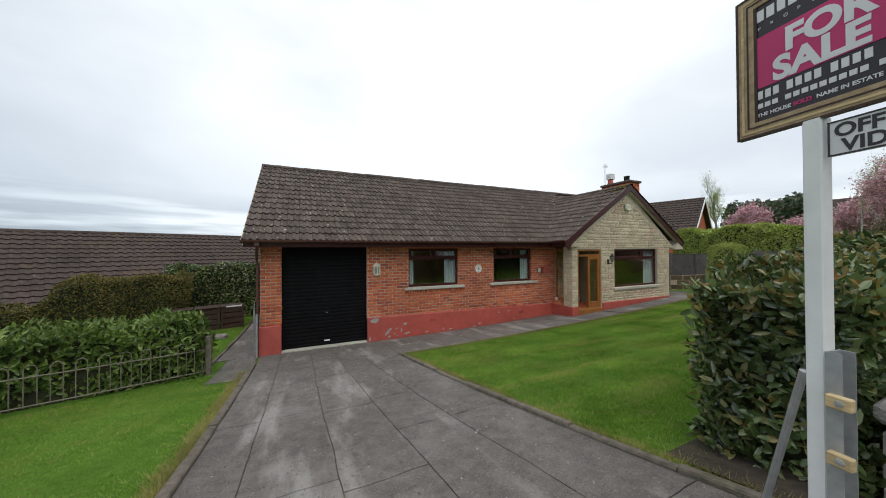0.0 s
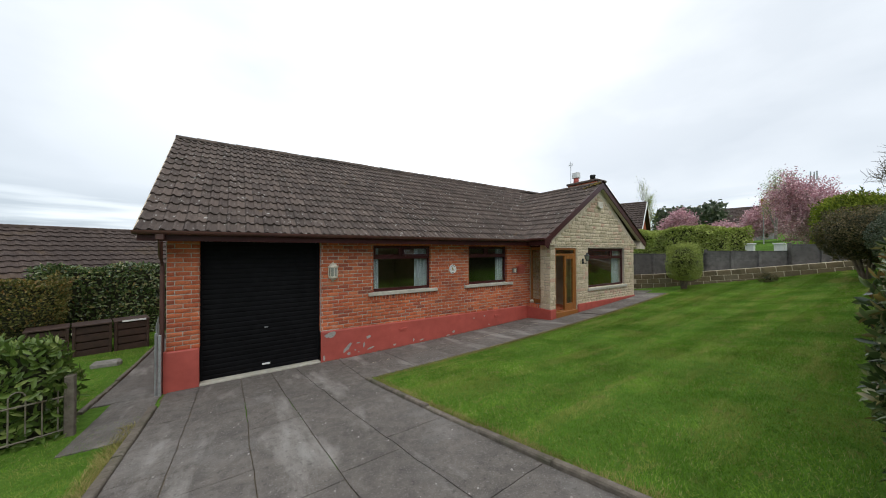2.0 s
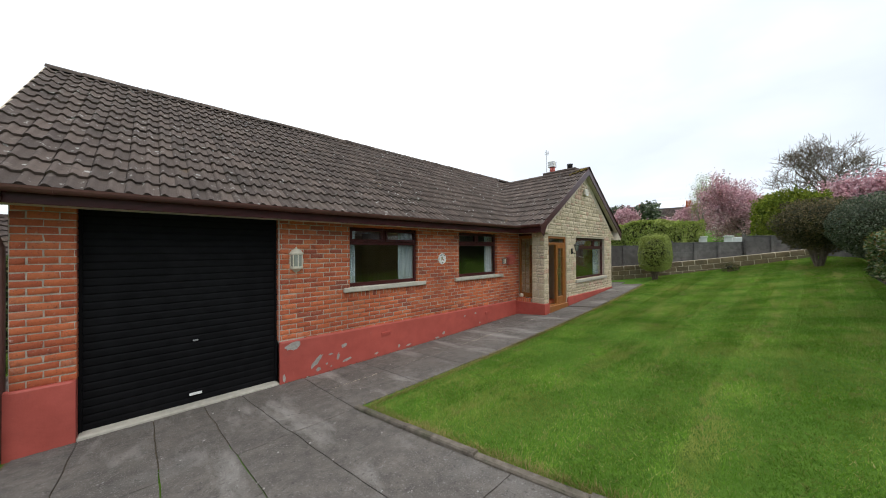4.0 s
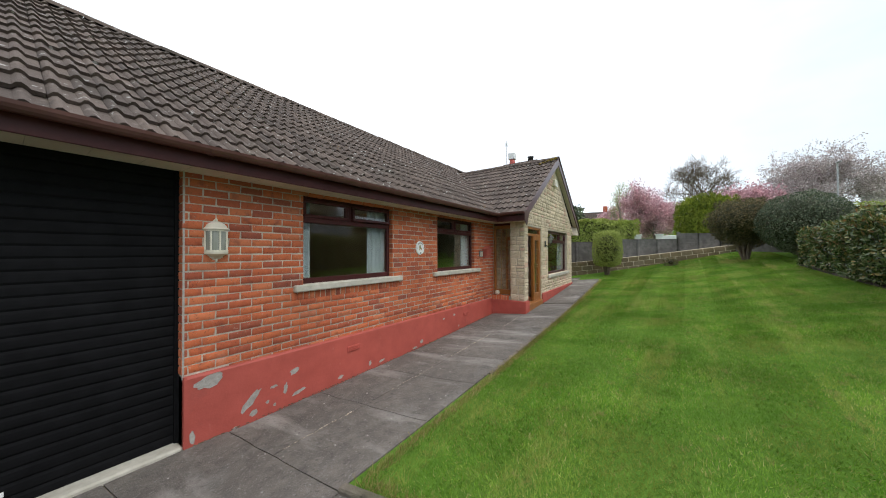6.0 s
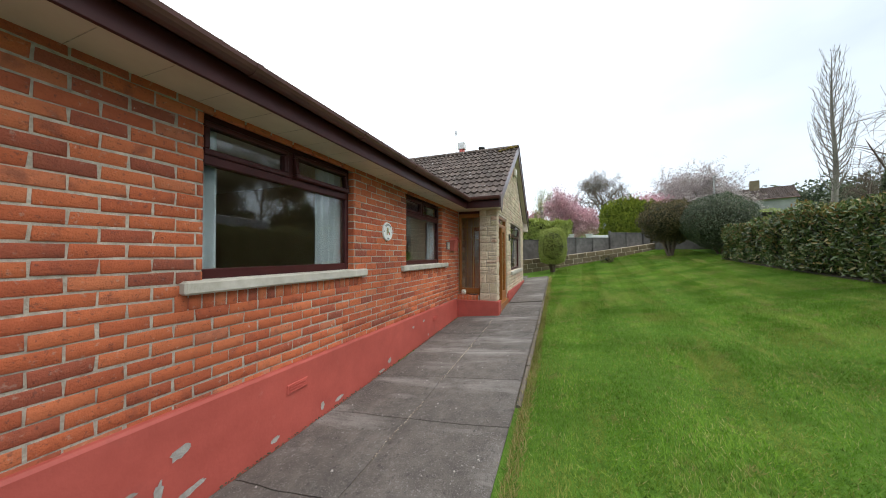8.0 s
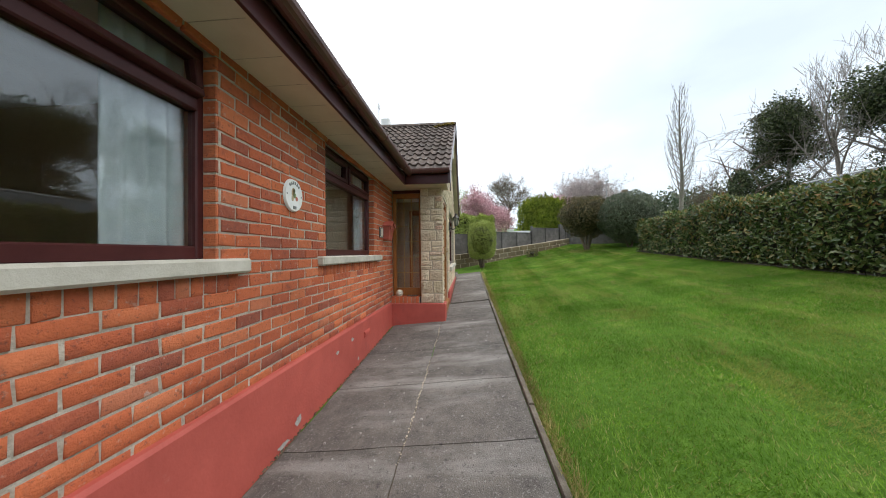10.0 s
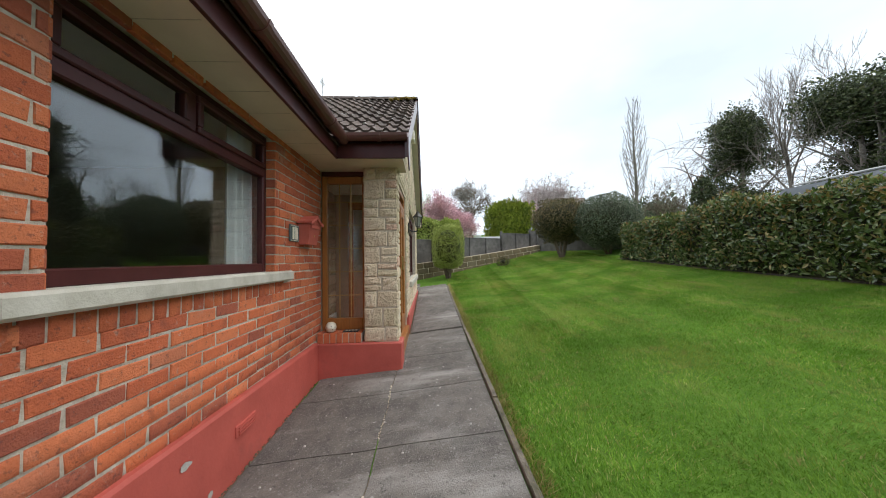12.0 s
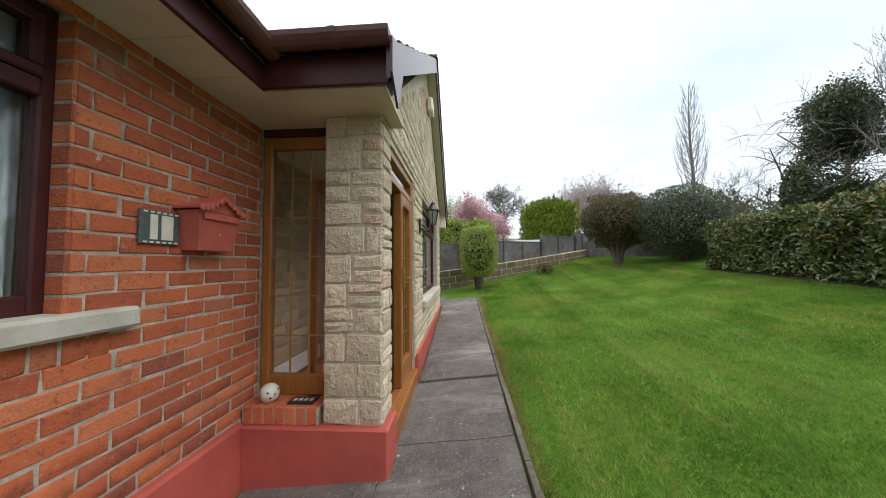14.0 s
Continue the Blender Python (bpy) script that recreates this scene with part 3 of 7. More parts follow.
strips = ((lambda y: -0.93, lambda y: -0.47), (lambda y: -0.47, lambda y: 0.18 + 0.018 * (7.4 - y)), (lambda y: 0.18 + 0.018 * (7.4 - y), joint_3), (joint_3, joint_4),
          (joint_4, lambda y: kerb_x(y) - 0.01 if y < 6.84 else 2.0))
cuts = ((-0.6, 0.9, 2.6, 4.35, 5.5, 7.1, 8.70), (-0.6, 0.9, 2.6, 4.37, 4.95, 6.9, 8.70), (-0.6, 0.5, 2.4, 4.2, 6.0, 8.70), (-0.6, 1.2, 3.22, 4.32, 6.84, 8.70), (-0.6, 1.2, 3.22, 4.64, 6.84, 8.70))


def strip_slab(left, right, y0, y1, n=14):
    """A slab between two slanting joints, laid on the slope."""
    g, top = 0.005, []
    for j in range(n):
        y = y0 + g + (y1 - y0 - 2 * g) * j / (n - 1)
        a, b = left(y) + g, right(y) - g
        for i in range(n):
            x = a + (b - a) * i / (n - 1)
            wx, wy = waver(x, y)
            x, y1_ = x + wx, y + (wy if y < 8.5 else 0.0)
            rim = 0.004 * random.random() + 0.002 if i in (0, n - 1) or j in (0, n - 1) else 0.0
            top.append((x, y1_, ground(x, y1_) + 0.020 - rim + 0.005 * noise.noise(Vector((x * 3, y1_ * 3, 2)))))
    ring = [j * n for j in range(n)] + [(n - 1) * n + i for i in range(1, n)] + [j * n + n - 1 for j in range(n - 2, -1, -1)] + [i for i in range(n - 2, 0, -1)]
    o = len(top)
    low = [(top[k][0], top[k][1], top[k][2] - 0.12) for k in ring]
    f = [(j * n + i, j * n + i + 1, (j + 1) * n + i + 1, (j + 1) * n + i) for j in range(n - 1) for i in range(n - 1)]
    f += [(ring[k], ring[(k + 1) % len(ring)], o + (k + 1) % len(ring), o + k) for k in range(len(ring))]
    return Mesh().add(top + low, f)


for (left, right), ys in zip(strips, cuts):
    for y0, y1 in zip(ys, ys[1:]):
        part("slab", strip_slab(left, right, y0, y1), M_CONCRETE, driveway)

path = thing("garden_path", "grey concrete slab path beside the house wall", "path", kind="structure")
bed = Mesh()
for k in range(20):
    a, b = 2.0 + k * 0.63, 2.0 + (k + 1) * 0.63
    bed.add([(a, 6.86, ground(a, 6.86) + 0.002), (b, 6.86, ground(b, 6.86) + 0.002), (b, 8.7, ground(b, 8.7) + 0.002), (a, 8.7, ground(a, 8.7) + 0.002)], [(0, 1, 2, 3)])
part("joint_bed", bed, M_JOINT, path, "earth in the path joints")
px = (2.0, 3.05, 4.05, 5.0, 5.96, 6.95, 7.8, 8.7, 9.75)
for i in range(8):
    part("slab", slab_mesh(px[i], px[i + 1], 6.86, 7.78, 0.022), M_CONCRETE, path)
    part("slab", slab_mesh(px[i], px[i + 1], 7.78, 8.66, 0.022), M_CONCRETE, path)
px = (9.75, 10.7, 11.7, 12.7, 13.7, 14.6)
for i in range(5):
    part("slab", slab_mesh(px[i], px[i + 1], 6.86, 7.70, 0.045), M_CONCRETE, path)
part("slab", slab_mesh(13.9, 15.4, 7.7, 10.5, 0.03), M_CONCRETE, path)

seam = Mesh()
sr = random.Random(29)
for k in range(330):
    x = 2.1 + 7.6 * (k + sr.random()) / 330
    if noise.noise(Vector((x * 1.4, 3, 1))) < -0.15:
        continue
    wx, wy = waver(x, 7.78)
    r = sr.uniform(0.003, 0.010)
    y = 7.78 + wy + sr.uniform(-0.008, 0.008)
    seam.lathe([(0.001, -0.004), (r, 0.0), (r * 0.7, r * 0.35), (0.001, r * 0.45)], (x, y, ground(x, y) + 0.016), 5)
part("joint_mortar", seam, M_SMORTAR, path, "crumbling pale mortar in the long joint", False, "stuff")

side_path = thing("side_path", "grey concrete side path along the garage wall", "path", kind="structure")
for k in range(5):
    y0 = 6.75 + k * 1.9
    part("slab", slab_mesh(-1.84 if k else -1.60, -0.99, y0, y0 + 1.9, 0.02), M_CONCRETE, side_path)


def kerb_run(name, pts, w, h, seg, label, parent_label):
    """A row of kerb stones along a line."""
    run = thing(name, parent_label, "kerb", kind="structure")
    total = [Vector((*p, 0)) for p in pts]
    for a, b in zip(total, total[1:]):
        n = max(1, round((b - a).length / seg))
        for k in range(n):
            p, q = a.lerp(b, k / n), a.lerp(b, (k + 1) / n)
            d = (q - p).normalized()
            s = Vector((-d.y, d.x, 0)) * w / 2
            p, q = p + d * 0.005, q - d * 0.005
            hh = h + random.uniform(-0.014, 0.010)
            zp, zq = ground(p.x, p.y), ground(q.x, q.y)
            mb = Mesh()
            v = []
            for base, zz in ((p, zp), (q, zq)):
                v += [base - s + Vector((0, 0, zz - 0.1)), base - s + Vector((0, 0, zz + hh - 0.015)), base - s * 0.75 + Vector((0, 0, zz + hh)),
                      base + s * 0.75 + Vector((0, 0, zz + hh)), base + s + Vector((0, 0, zz + hh - 0.015)), base + s + Vector((0, 0, zz - 0.1))]
            mb.add(v, [(0, 1, 2, 3, 4, 5), (11, 10, 9, 8, 7, 6)] + [(i, i + 6, (i + 1) % 6 + 6, (i + 1) % 6) for i in range(6)])
            part("kerb_stone", mb, M_KERB, run)
    return run


kerb_run("kerb_lawn", [(kerb_x(6.86) + 0.02, 6.84), (kerb_x(0.4) + 0.02, 0.4)], 0.075, 0.055, 0.9, "", "weathered concrete kerb between driveway and lawn")
kerb_run("kerb_drive_edge", [(-0.98, 7.9), (-0.98, 0.2)], 0.10, 0.05, 0.9, "", "weathered concrete kerb along the small lawn")
kerb_run("kerb_path_edge", [(4.4, 6.83), (14.4, 6.83)], 0.05, 0.030, 1.0, "", "thin concrete edging between path and lawn")
kerb_run("kerb_side_path", [(-1.88, 8.4), (-1.88, 15.5)], 0.07, 0.05, 0.9, "", "concrete edging of the side path")

dirt = Mesh()
dr = random.Random(17)
for k in range(420):
    x = dr.uniform(1.7, 8.3)
    y = 8.672 + dr.uniform(-0.012, 0.012)
    r = dr.uniform(0.003, 0.012)
    dirt.lathe([(0.001, -0.004), (r, 0.0), (r * 0.6, r * 0.5), (0.001, r * 0.7)], (x, y, ground(x, y) + 0.02), 5)
tagged(part("wall_foot_dirt", dirt, M_JOINT, None, "", False, "stuff"), "dirt and moss gathered along the wall's foot", "dirt")
pebbles = Mesh()
for k in range(240):
    x, y = (dr.uniform(-0.8, 2.2), dr.uniform(1.5, 8.4)) if k % 2 else (dr.uniform(2.1, 9.5), dr.uniform(6.95, 8.5))
    if y > 2 and x > kerb_x(y) - 0.05 and y < 6.9:
        continue
    r = dr.uniform(0.004, 0.012)
    pebbles.lathe([(0.001, -0.003), (r, 0.0), (r * 0.7, r * 0.6), (0.001, r * 0.8)], (x, y, ground(x, y) + 0.026), 5)
tagged(part("loose_grit", pebbles, M_BARE, None, "", False, "stuff"), "pale grit and crumbs scattered on the concrete", "grit")
soil = Mesh()
for k in range(24):
    a, b = 2.6 + k * 0.48, 2.6 + (k + 1) * 0.48
    soil.add([(a, 0.5, ground(a, 0.5) + 0.02), (b, 0.5, ground(b, 0.5) + 0.02), (b, 1.5, ground(b, 1.5) + 0.02), (a, 1.5, ground(a, 1.5) + 0.02)], [(0, 1, 2, 3)])
tagged(part("hedge_bed", soil, M_SOIL), "bare dark soil under the hedge", "soil", kind="structure")

# ---- the house ----
house = thing("bungalow", "brick bungalow with brown tiled roof, stone gable and black garage door", "house")
FY, WY = 8.72, 7.76          # front wall, wing front wall
XW, XR, XE = -0.95, 8.40, 13.87   # west corner, wing's west face, east corner
SOF, SLOPE = 2.63, 0.69


def wall_boxes(mb, holes, u0, u1, z0, z1, place):
    """Boxes round the holes (u0, u1, z0, z1) of a wall; place(u0, u1, z0, z1) adds one."""
    us = sorted({u0, u1, *[h[0] for h in holes], *[h[1] for h in holes]})
    zs = sorted({z0, z1, *[h[2] for h in holes], *[h[3] for h in holes]})
    for a, b in zip(us, us[1:]):
        run = None
        for c, d in zip(zs, zs[1:]):
            inside = any(h[0] < (a + b) / 2 < h[1] and h[2] < (c + d) / 2 < h[3] for h in holes)
            if inside:
                if run:
                    place(a, b, *run)
                run = None
            else:
                run = (run[0], d) if run else (c, d)
        if run:
            place(a, b, *run)
    return mb


WIN1, WIN2 = (2.85, 4.52, 1.42, 2.60), (5.83, 7.455, 1.42, 2.60)
GAR = (-0.49, 1.635, -0.3, 2.66)
WIN3, DOOR = (10.52, 13.10, 1.10, 2.53), (8.66, 9.82, 0.30, 2.53)

wall = Mesh(True)
wall_boxes(wall, [WIN1, WIN2, GAR], XW, XR + 0.3, -0.5, 2.75, lambda a, b, c, d: wall.box(a, b, FY + 0.006, FY + 0.25, c, d))
front_wall = part("front_wall", wall, M_MORTAR, house, "red brick wall with pale mortar joints")
west = Mesh().box(XW + 0.006, XW + 0.25, FY + 0.25, 15.9, -0.6, 2.75)
west.prism([(8.55, 2.70), (15.95, 2.70), (12.30, 5.38)], XW + 0.006, XW + 0.25)
for k in range(len(west.v) - 6, len(west.v)):
    x, y, z = west.v[k]
    west.v[k] = (y, x, z)
west_wall = part("west_wall", west, M_MORTAR, house, "brick gable wall above the side path")
part("back_wall", Mesh().box(XW + 0.25, XE - 0.25, 15.65, 15.9, -0.6, 2.75), M_MORTAR, house)
part("east_wall", Mesh().box(XE - 0.25, XE - 0.003, WY + 0.25, 15.9, -0.2, 2.75), M_BRICK, house)
part("inner_floor", Mesh().box(XW + 0.25, XE - 0.25, FY + 0.25, 15.65, -0.2, 0.02), M_CARPET, house)

# bricks of the front wall
COURSE, STRETCH = 0.083, 0.2285


def brick_mesh(w, h):
    """A brick's face and returns: front edges worn round."""
    c, d = 0.005, 0.03
    f = [(-w / 2 + c, -0.0, -h / 2 + c), (w / 2 - c, -0.0, -h / 2 + c), (w / 2 - c, -0.0, h / 2 - c), (-w / 2 + c, -0.0, h / 2 - c)]
    e = [(-w / 2, 0.005, -h / 2), (w / 2, 0.005, -h / 2), (w / 2, 0.005, h / 2), (-w / 2, 0.005, h / 2)]
    g = [(x, d, z) for x, _, z in e]
    q = [(0, 1, 2, 3)] + [(4 + i, 4 + (i + 1) % 4, (i + 1) % 4, i) for i in range(4)] + [(8 + i, 8 + (i + 1) % 4, 4 + (i + 1) % 4, 4 + i) for i in range(4)]
    return f + e + g, q


BRICKS = []     # x centre, z centre, width, height


def plinth_top(x):
    return 0.66 - 0.012 * max(0.0, x)


n_course = int((SOF + 0.08 - 0.45) / COURSE)
for r in range(n_course):
    z = SOF + 0.02 - (r + 0.5) * COURSE
    off = 0.5 * STRETCH if r % 2 else 0.0
    for k in range(-2, 47):
        a, b = XW + k * STRETCH - off, XW + (k + 1) * STRETCH - off
        a, b = max(a, XW), min(b, 8.565)
        if b - a < 0.03 or z < plinth_top((a + b) / 2) - 0.02:
            continue
        spans = [(a, b)]
        for h in (WIN1, WIN2, GAR):
            top, bot = h[3] + 0.0, h[2] - (0.19 if h is not GAR else 0)
            if bot < z < top:
                h0, h1 = h[0] - 0.0, h[1] + 0.0
                cut = []
                for s0, s1 in spans:
                    if s1 <= h0 or s0 >= h1:
                        cut.append((s0, s1))
                    else:
                        if s0 < h0:
                            cut.append((s0, h0 + 0.010))
                        if s1 > h1:
                            cut.append((h1 - 0.010, s1))
                spans = cut
        for s0, s1 in spans:
            if s1 - s0 > 0.028:
                BRICKS.append(((s0 + s1) / 2, z, s1 - s0 - 0.0125, COURSE - 0.0125))
# soldier course under each sill
for h in (WIN1, WIN2):
    n = round((h[1] - h[0] + 0.3) / 0.083)
    for k in range(n):
        BRICKS.append((h[0] - 0.15 + (k + 0.5) * (h[1] - h[0] + 0.3) / n, h[2] - 0.135, 0.070, 0.105))

# plinth
pl = Mesh()


def plinth_run(mb, x0, x1, yf, yb, n):
    v = []
    for k in range(n + 1):
        a = x0 + (x1 - x0) * k / n
        z = plinth_top(a)
        v += [(a, yf - 0.012, -0.5), (a, yf, z - 0.02), (a, yf + 0.012, z), (a, yb, z + 0.006)]
    mb.add(v, [(4 * k + i, 4 * k + 4 + i, 4 * k + 5 + i, 4 * k + 1 + i) for k in range(n) for i in range(3)])


plinth_run(pl, 1.635, XR - 0.03, FY - 0.035, FY + 0.02, 30)
part("plinth", pl, M_PLINTH, house, "red painted render plinth, flaking at the foot")
pl = Mesh()
plinth_run(pl, XW - 0.03, -0.49, FY - 0.035, FY + 0.02, 6)
pl.box(-0.515, -0.489, FY - 0.035, FY + 0.2, -0.3, plinth_top(0)).box(XW - 0.03, XW + 0.01, FY - 0.035, 15.9, -0.6, 0.66)
part("plinth", pl, M_PLINTH, house)
part("plinth", Mesh().box(1.635, 1.66, FY - 0.034, FY + 0.2, -0.3, 0.645), M_PLINTH, house)
# the wing's plinth, with its brick-on-edge ledge
part("plinth", Mesh().bevel_box(XR - 0.055, 8.63, WY - 0.045, 8.69, -0.2, 0.545, 0.012), M_PLINTH, house, "red painted render base of the porch pier")
part("plinth", Mesh().bevel_box(9.86, XE + 0.03, WY - 0.03, WY + 0.1, 0.1, 0.60, 0.012), M_PLINTH, house)

# roof
RIDGE_Y, RIDGE_Z, EAVE_Y, EAVE_Z = 12.35, 5.49, 8.29, 2.755
MS = (RIDGE_Z - EAVE_Z) / (RIDGE_Y - EAVE_Y)
WR_X, WR_Z, WE_X, WE_Z = 11.27, 4.93, 7.95, 2.785
WS = (WR_Z - WE_Z) / (WR_X - WE_X)
VERGE_X, BARGE_Y = -1.28, 7.60


def main_z(y):
    return EAVE_Z + MS * (y - EAVE_Y)


def wing_z(x):
    return WE_Z + WS * (x - WE_X)


deck = Mesh()
deck.add([(VERGE_X + 0.05, EAVE_Y + 0.03, main_z(EAVE_Y) - 0.03), (14.3, EAVE_Y + 0.03, main_z(EAVE_Y) - 0.03), (14.3, RIDGE_Y, RIDGE_Z - 0.03), (VERGE_X + 0.05, RIDGE_Y, RIDGE_Z - 0.03),
          (VERGE_X + 0.05, 16.4, main_z(EAVE_Y) - 0.03), (14.3, 16.4, main_z(EAVE_Y) - 0.03)], [(0, 1, 2, 3), (3, 2, 5, 4)])
main_roof = part("main_roof", deck, M_TILE, house, "long pitched roof of lichen-spotted concrete tiles")
deck = Mesh()
deck.add([(WE_X + 0.03, BARGE_Y + 0.02, WE_Z - 0.03), (WR_X, BARGE_Y + 0.02, WR_Z - 0.03), (WR_X, 11.45, WR_Z - 0.03), (WE_X + 0.03, 8.4, WE_Z - 0.03),
          (14.55, BARGE_Y + 0.02, WE_Z + 0.0), (14.55, 12.0, WE_Z + 0.0), (WR_X, 12.0, WR_Z - 0.03)], [(0, 1, 2, 3), (1, 4, 5, 6)])
wing_roof = part("wing_roof", deck, M_TILE, house, "pitched tiled roof over the stone gable")

TW, GAUGE = 0.30, 0.332


def tile_mesh():
    """A double roll tile: x across, y up the slope, z out; its foot at y = 0."""
    n = 14
    prof = []
    for i in range(n + 1):
        u = i / n
        w = (u * 2) % 1.0 if i < n else 1.0
        h = 0.034 * max(0.0, math.sin(math.pi * min(1.0, w / 0.52))) ** 0.8 if w < 0.52 else 0.0
        prof.append((u * (TW - 0.004), h))
    L, t = 0.372, 0.026
    v = [(x, 0.0, h + 0.034) for x, h in prof] + [(x, L, h + 0.0) for x, h in prof] + [(x, 0.004, h + 0.034 - t - 0.008) for x, h in prof]
    f = [(i, i + 1, n + 2 + i, n + 1 + i) for i in range(n)] + [(2 * n + 2 + i, 2 * n + 3 + i, i + 1, i) for i in range(n)]
    f += [(0, n + 1, 2 * n + 2), (n, 3 * n + 2, 2 * n + 1)]
    return v, f


TILE_V, TILE_F = tile_mesh()
TILE_ME = Mesh().add(TILE_V, TILE_F).mesh("tile", M_TILE, True)
TILE_ME.set_sharp_from_angle(angle=radians(50))


def slope_matrix(origin, across, up):
    a, u = Vector(across).normalized(), Vector(up).normalized()
    m = Matrix((a, u, a.cross(u))).transposed().to_4x4()
    m.translation = origin
    return m


def tile_slope(parent, places, chosen, seed):
    """Tiles at the matrices of places: the chosen ones single, the rest joined."""
    rnd = random.Random(seed)
    tv = np.array(TILE_V)
    joined = []
    k = 0
    for m in places:
        m = m @ pose(rnd.uniform(-0.003, 0.003), rnd.uniform(-0.008, 0.008), rnd.uniform(-0.002, 0.004), rnd.uniform(-0.5, 0.5), rnd.uniform(-0.4, 0.4), rnd.uniform(-0.5, 0.5))
        if chosen(m.translation) and k < 300:
            ob = new("tile", TILE_ME)
            ob.parent, ob.matrix_basis = parent, m
            k += 1
        else:
            a = np.array(m)
            joined.append(tv @ a[:3, :3].T + a[:3, 3])
    if joined:
        nv = len(tv)
        mb_v = np.concatenate(joined)
        quads = np.array([q for q in TILE_F if len(q) == 4])
        f = np.concatenate([quads + i * nv for i in range(len(joined))])
        me = array_mesh("tiling", mb_v, f, M_TILE)
        me.shade_smooth()
        me.set_sharp_from_angle(angle=radians(50))
        ob = new("tiling", me)
        ob.parent, ob["kind"] = parent, "stuff"


places = []
rows = 15
up = Vector((0, RIDGE_Y - EAVE_Y, RIDGE_Z - EAVE_Z)).normalized()
for r in range(rows):
    base = Vector((0, EAVE_Y, EAVE_Z)) + up * (r * GAUGE)
    for c in range(int((14.3 - VERGE_X) / TW)):
        x = VERGE_X + c * TW
        if x + TW > WE_X and wing_z(x) - 0.18 > base.z and x < WR_X + (WR_X - WE_X):
            continue
        places.append(slope_matrix((x, base.y, base.z), (1, 0, 0), up))
tile_slope(main_roof, places, lambda p: p.z < EAVE_Z + 8 * 0.332 * up.z and p.x < 7.0 and p.x > -1.4, 3)
places = []
up = Vector((WR_X - WE_X, 0, WR_Z - WE_Z)).normalized()
wrows = int((Vector((WR_X - WE_X, 0, WR_Z - WE_Z)).length) / GAUGE)
for r in range(wrows + 1):
    base = Vector((WE_X, 0, WE_Z)) + up * (r * GAUGE)
    if base.z > WR_Z - 0.12:
        continue
    for c in range(14):
        y = BARGE_Y + TW + c * TW
        if main_z(y - TW) - 0.18 > base.z:
            continue
        places.append(slope_matrix((base.x, y, base.z), (0, -1, 0), up))
tile_slope(wing_roof, places, lambda p: True, 4)

# ridge tiles: half round, butted with mortar
rid = random.Random(5)
RIDGE_PROF = [(math.cos(a) * 0.125, math.sin(a) * 0.10) for a in np.linspace(0, math.pi, 9)]


def ridge_tile():
    n = len(RIDGE_PROF)
    v = [(0, x, z) for x, z in RIDGE_PROF] + [(0.44, x * 0.96, z * 0.96) for x, z in RIDGE_PROF] + [(0, x * 0.88, z * 0.88) for x, z in RIDGE_PROF]
    f = [(i, i + 1, n + i + 1, n + i) for i in range(n - 1)] + [(i + 1, i, 2 * n + i, 2 * n + i + 1) for i in range(n - 1)]
    return v, f


RT_ME = Mesh().add(*ridge_tile()).mesh("ridge_tile", M_TILE, True)
for k in range(35):
    ob = new("ridge_tile", RT_ME)
    ob.parent, ob.matrix_basis = main_roof, pose(VERGE_X + k * 0.445, RIDGE_Y, RIDGE_Z - 0.015 + rid.uniform(-0.006, 0.006), 0, rid.uniform(-0.6, 0.6), rid.uniform(-0.8, 0.8))
for k in range(9):
    ob = new("ridge_tile", RT_ME)
    ob.parent, ob.matrix_basis = wing_roof, pose(WR_X, BARGE_Y - 0.01 + k * 0.445, WR_Z - 0.015, 0, rid.uniform(-0.5, 0.5), 90 + rid.uniform(-0.8, 0.8))
# the wing's east slope, plain tiles in rows
east = []
up = Vector((-(14.55 - WR_X), 0, WR_Z - WE_Z)).normalized()
for r in range(12):
    base = Vector((14.6, 0, WE_Z)) + up * (r * GAUGE)
    if base.z > WR_Z - 0.1:
        continue
    for c in range(12):
        east.append(slope_matrix((base.x, BARGE_Y + c * TW, base.z), (0, 1, 0), up))
tile_slope(wing_roof, east, lambda p: False, 6)

# moss at the gable's apex and in the valley
moss = Mesh()
for k in range(40):
    t = rid.random() ** 1.6
    p = Vector((WR_X - 0.15 * rid.random() - 0.4 * t * rid.random(), BARGE_Y + 0.05 + 0.5 * t, 0))
    p.z = wing_z(p.x) + 0.06 + 0.03 * rid.random()
    s = rid.uniform(0.02, 0.05)
    moss.lathe([(0.001, -s * 0.5), (s, -s * 0.2), (s * 0.8, s * 0.3), (0.001, s * 0.55)], p, 7)
part("moss", moss, M_MOSS, wing_roof, "orange-green moss at the roof's tip", True, "stuff")

# fascia, soffit, gutter
GY = EAVE_Y + 0.02
part("soffit", Mesh().box(VERGE_X + 0.04, WE_X + 0.12, EAVE_Y + 0.09, FY + 0.02, SOF - 0.012, SOF + 0.01), M_SOFFIT, house, "cream soffit boards under the eaves")
sb = Mesh()
for k in range(31):
    x = VERGE_X + 0.2 + k * 0.3
    sb.box(x, x + 0.004, EAVE_Y + 0.12, FY, SOF - 0.0135, SOF - 0.011)
part("soffit_joint", sb, M_MORTAR, house)["kind"] = "stuff"
part("soffit", Mesh().box(WE_X + 0.12, XR + 0.22, WY - 0.1, FY + 0.02, SOF - 0.012, SOF + 0.01), M_SOFFIT, house)
part("fascia", Mesh().bevel_box(VERGE_X + 0.02, WE_X + 0.1, EAVE_Y + 0.065, EAVE_Y + 0.09, SOF - 0.022, EAVE_Z + 0.01, 0.004), M_BROWN, house, "dark brown fascia board")
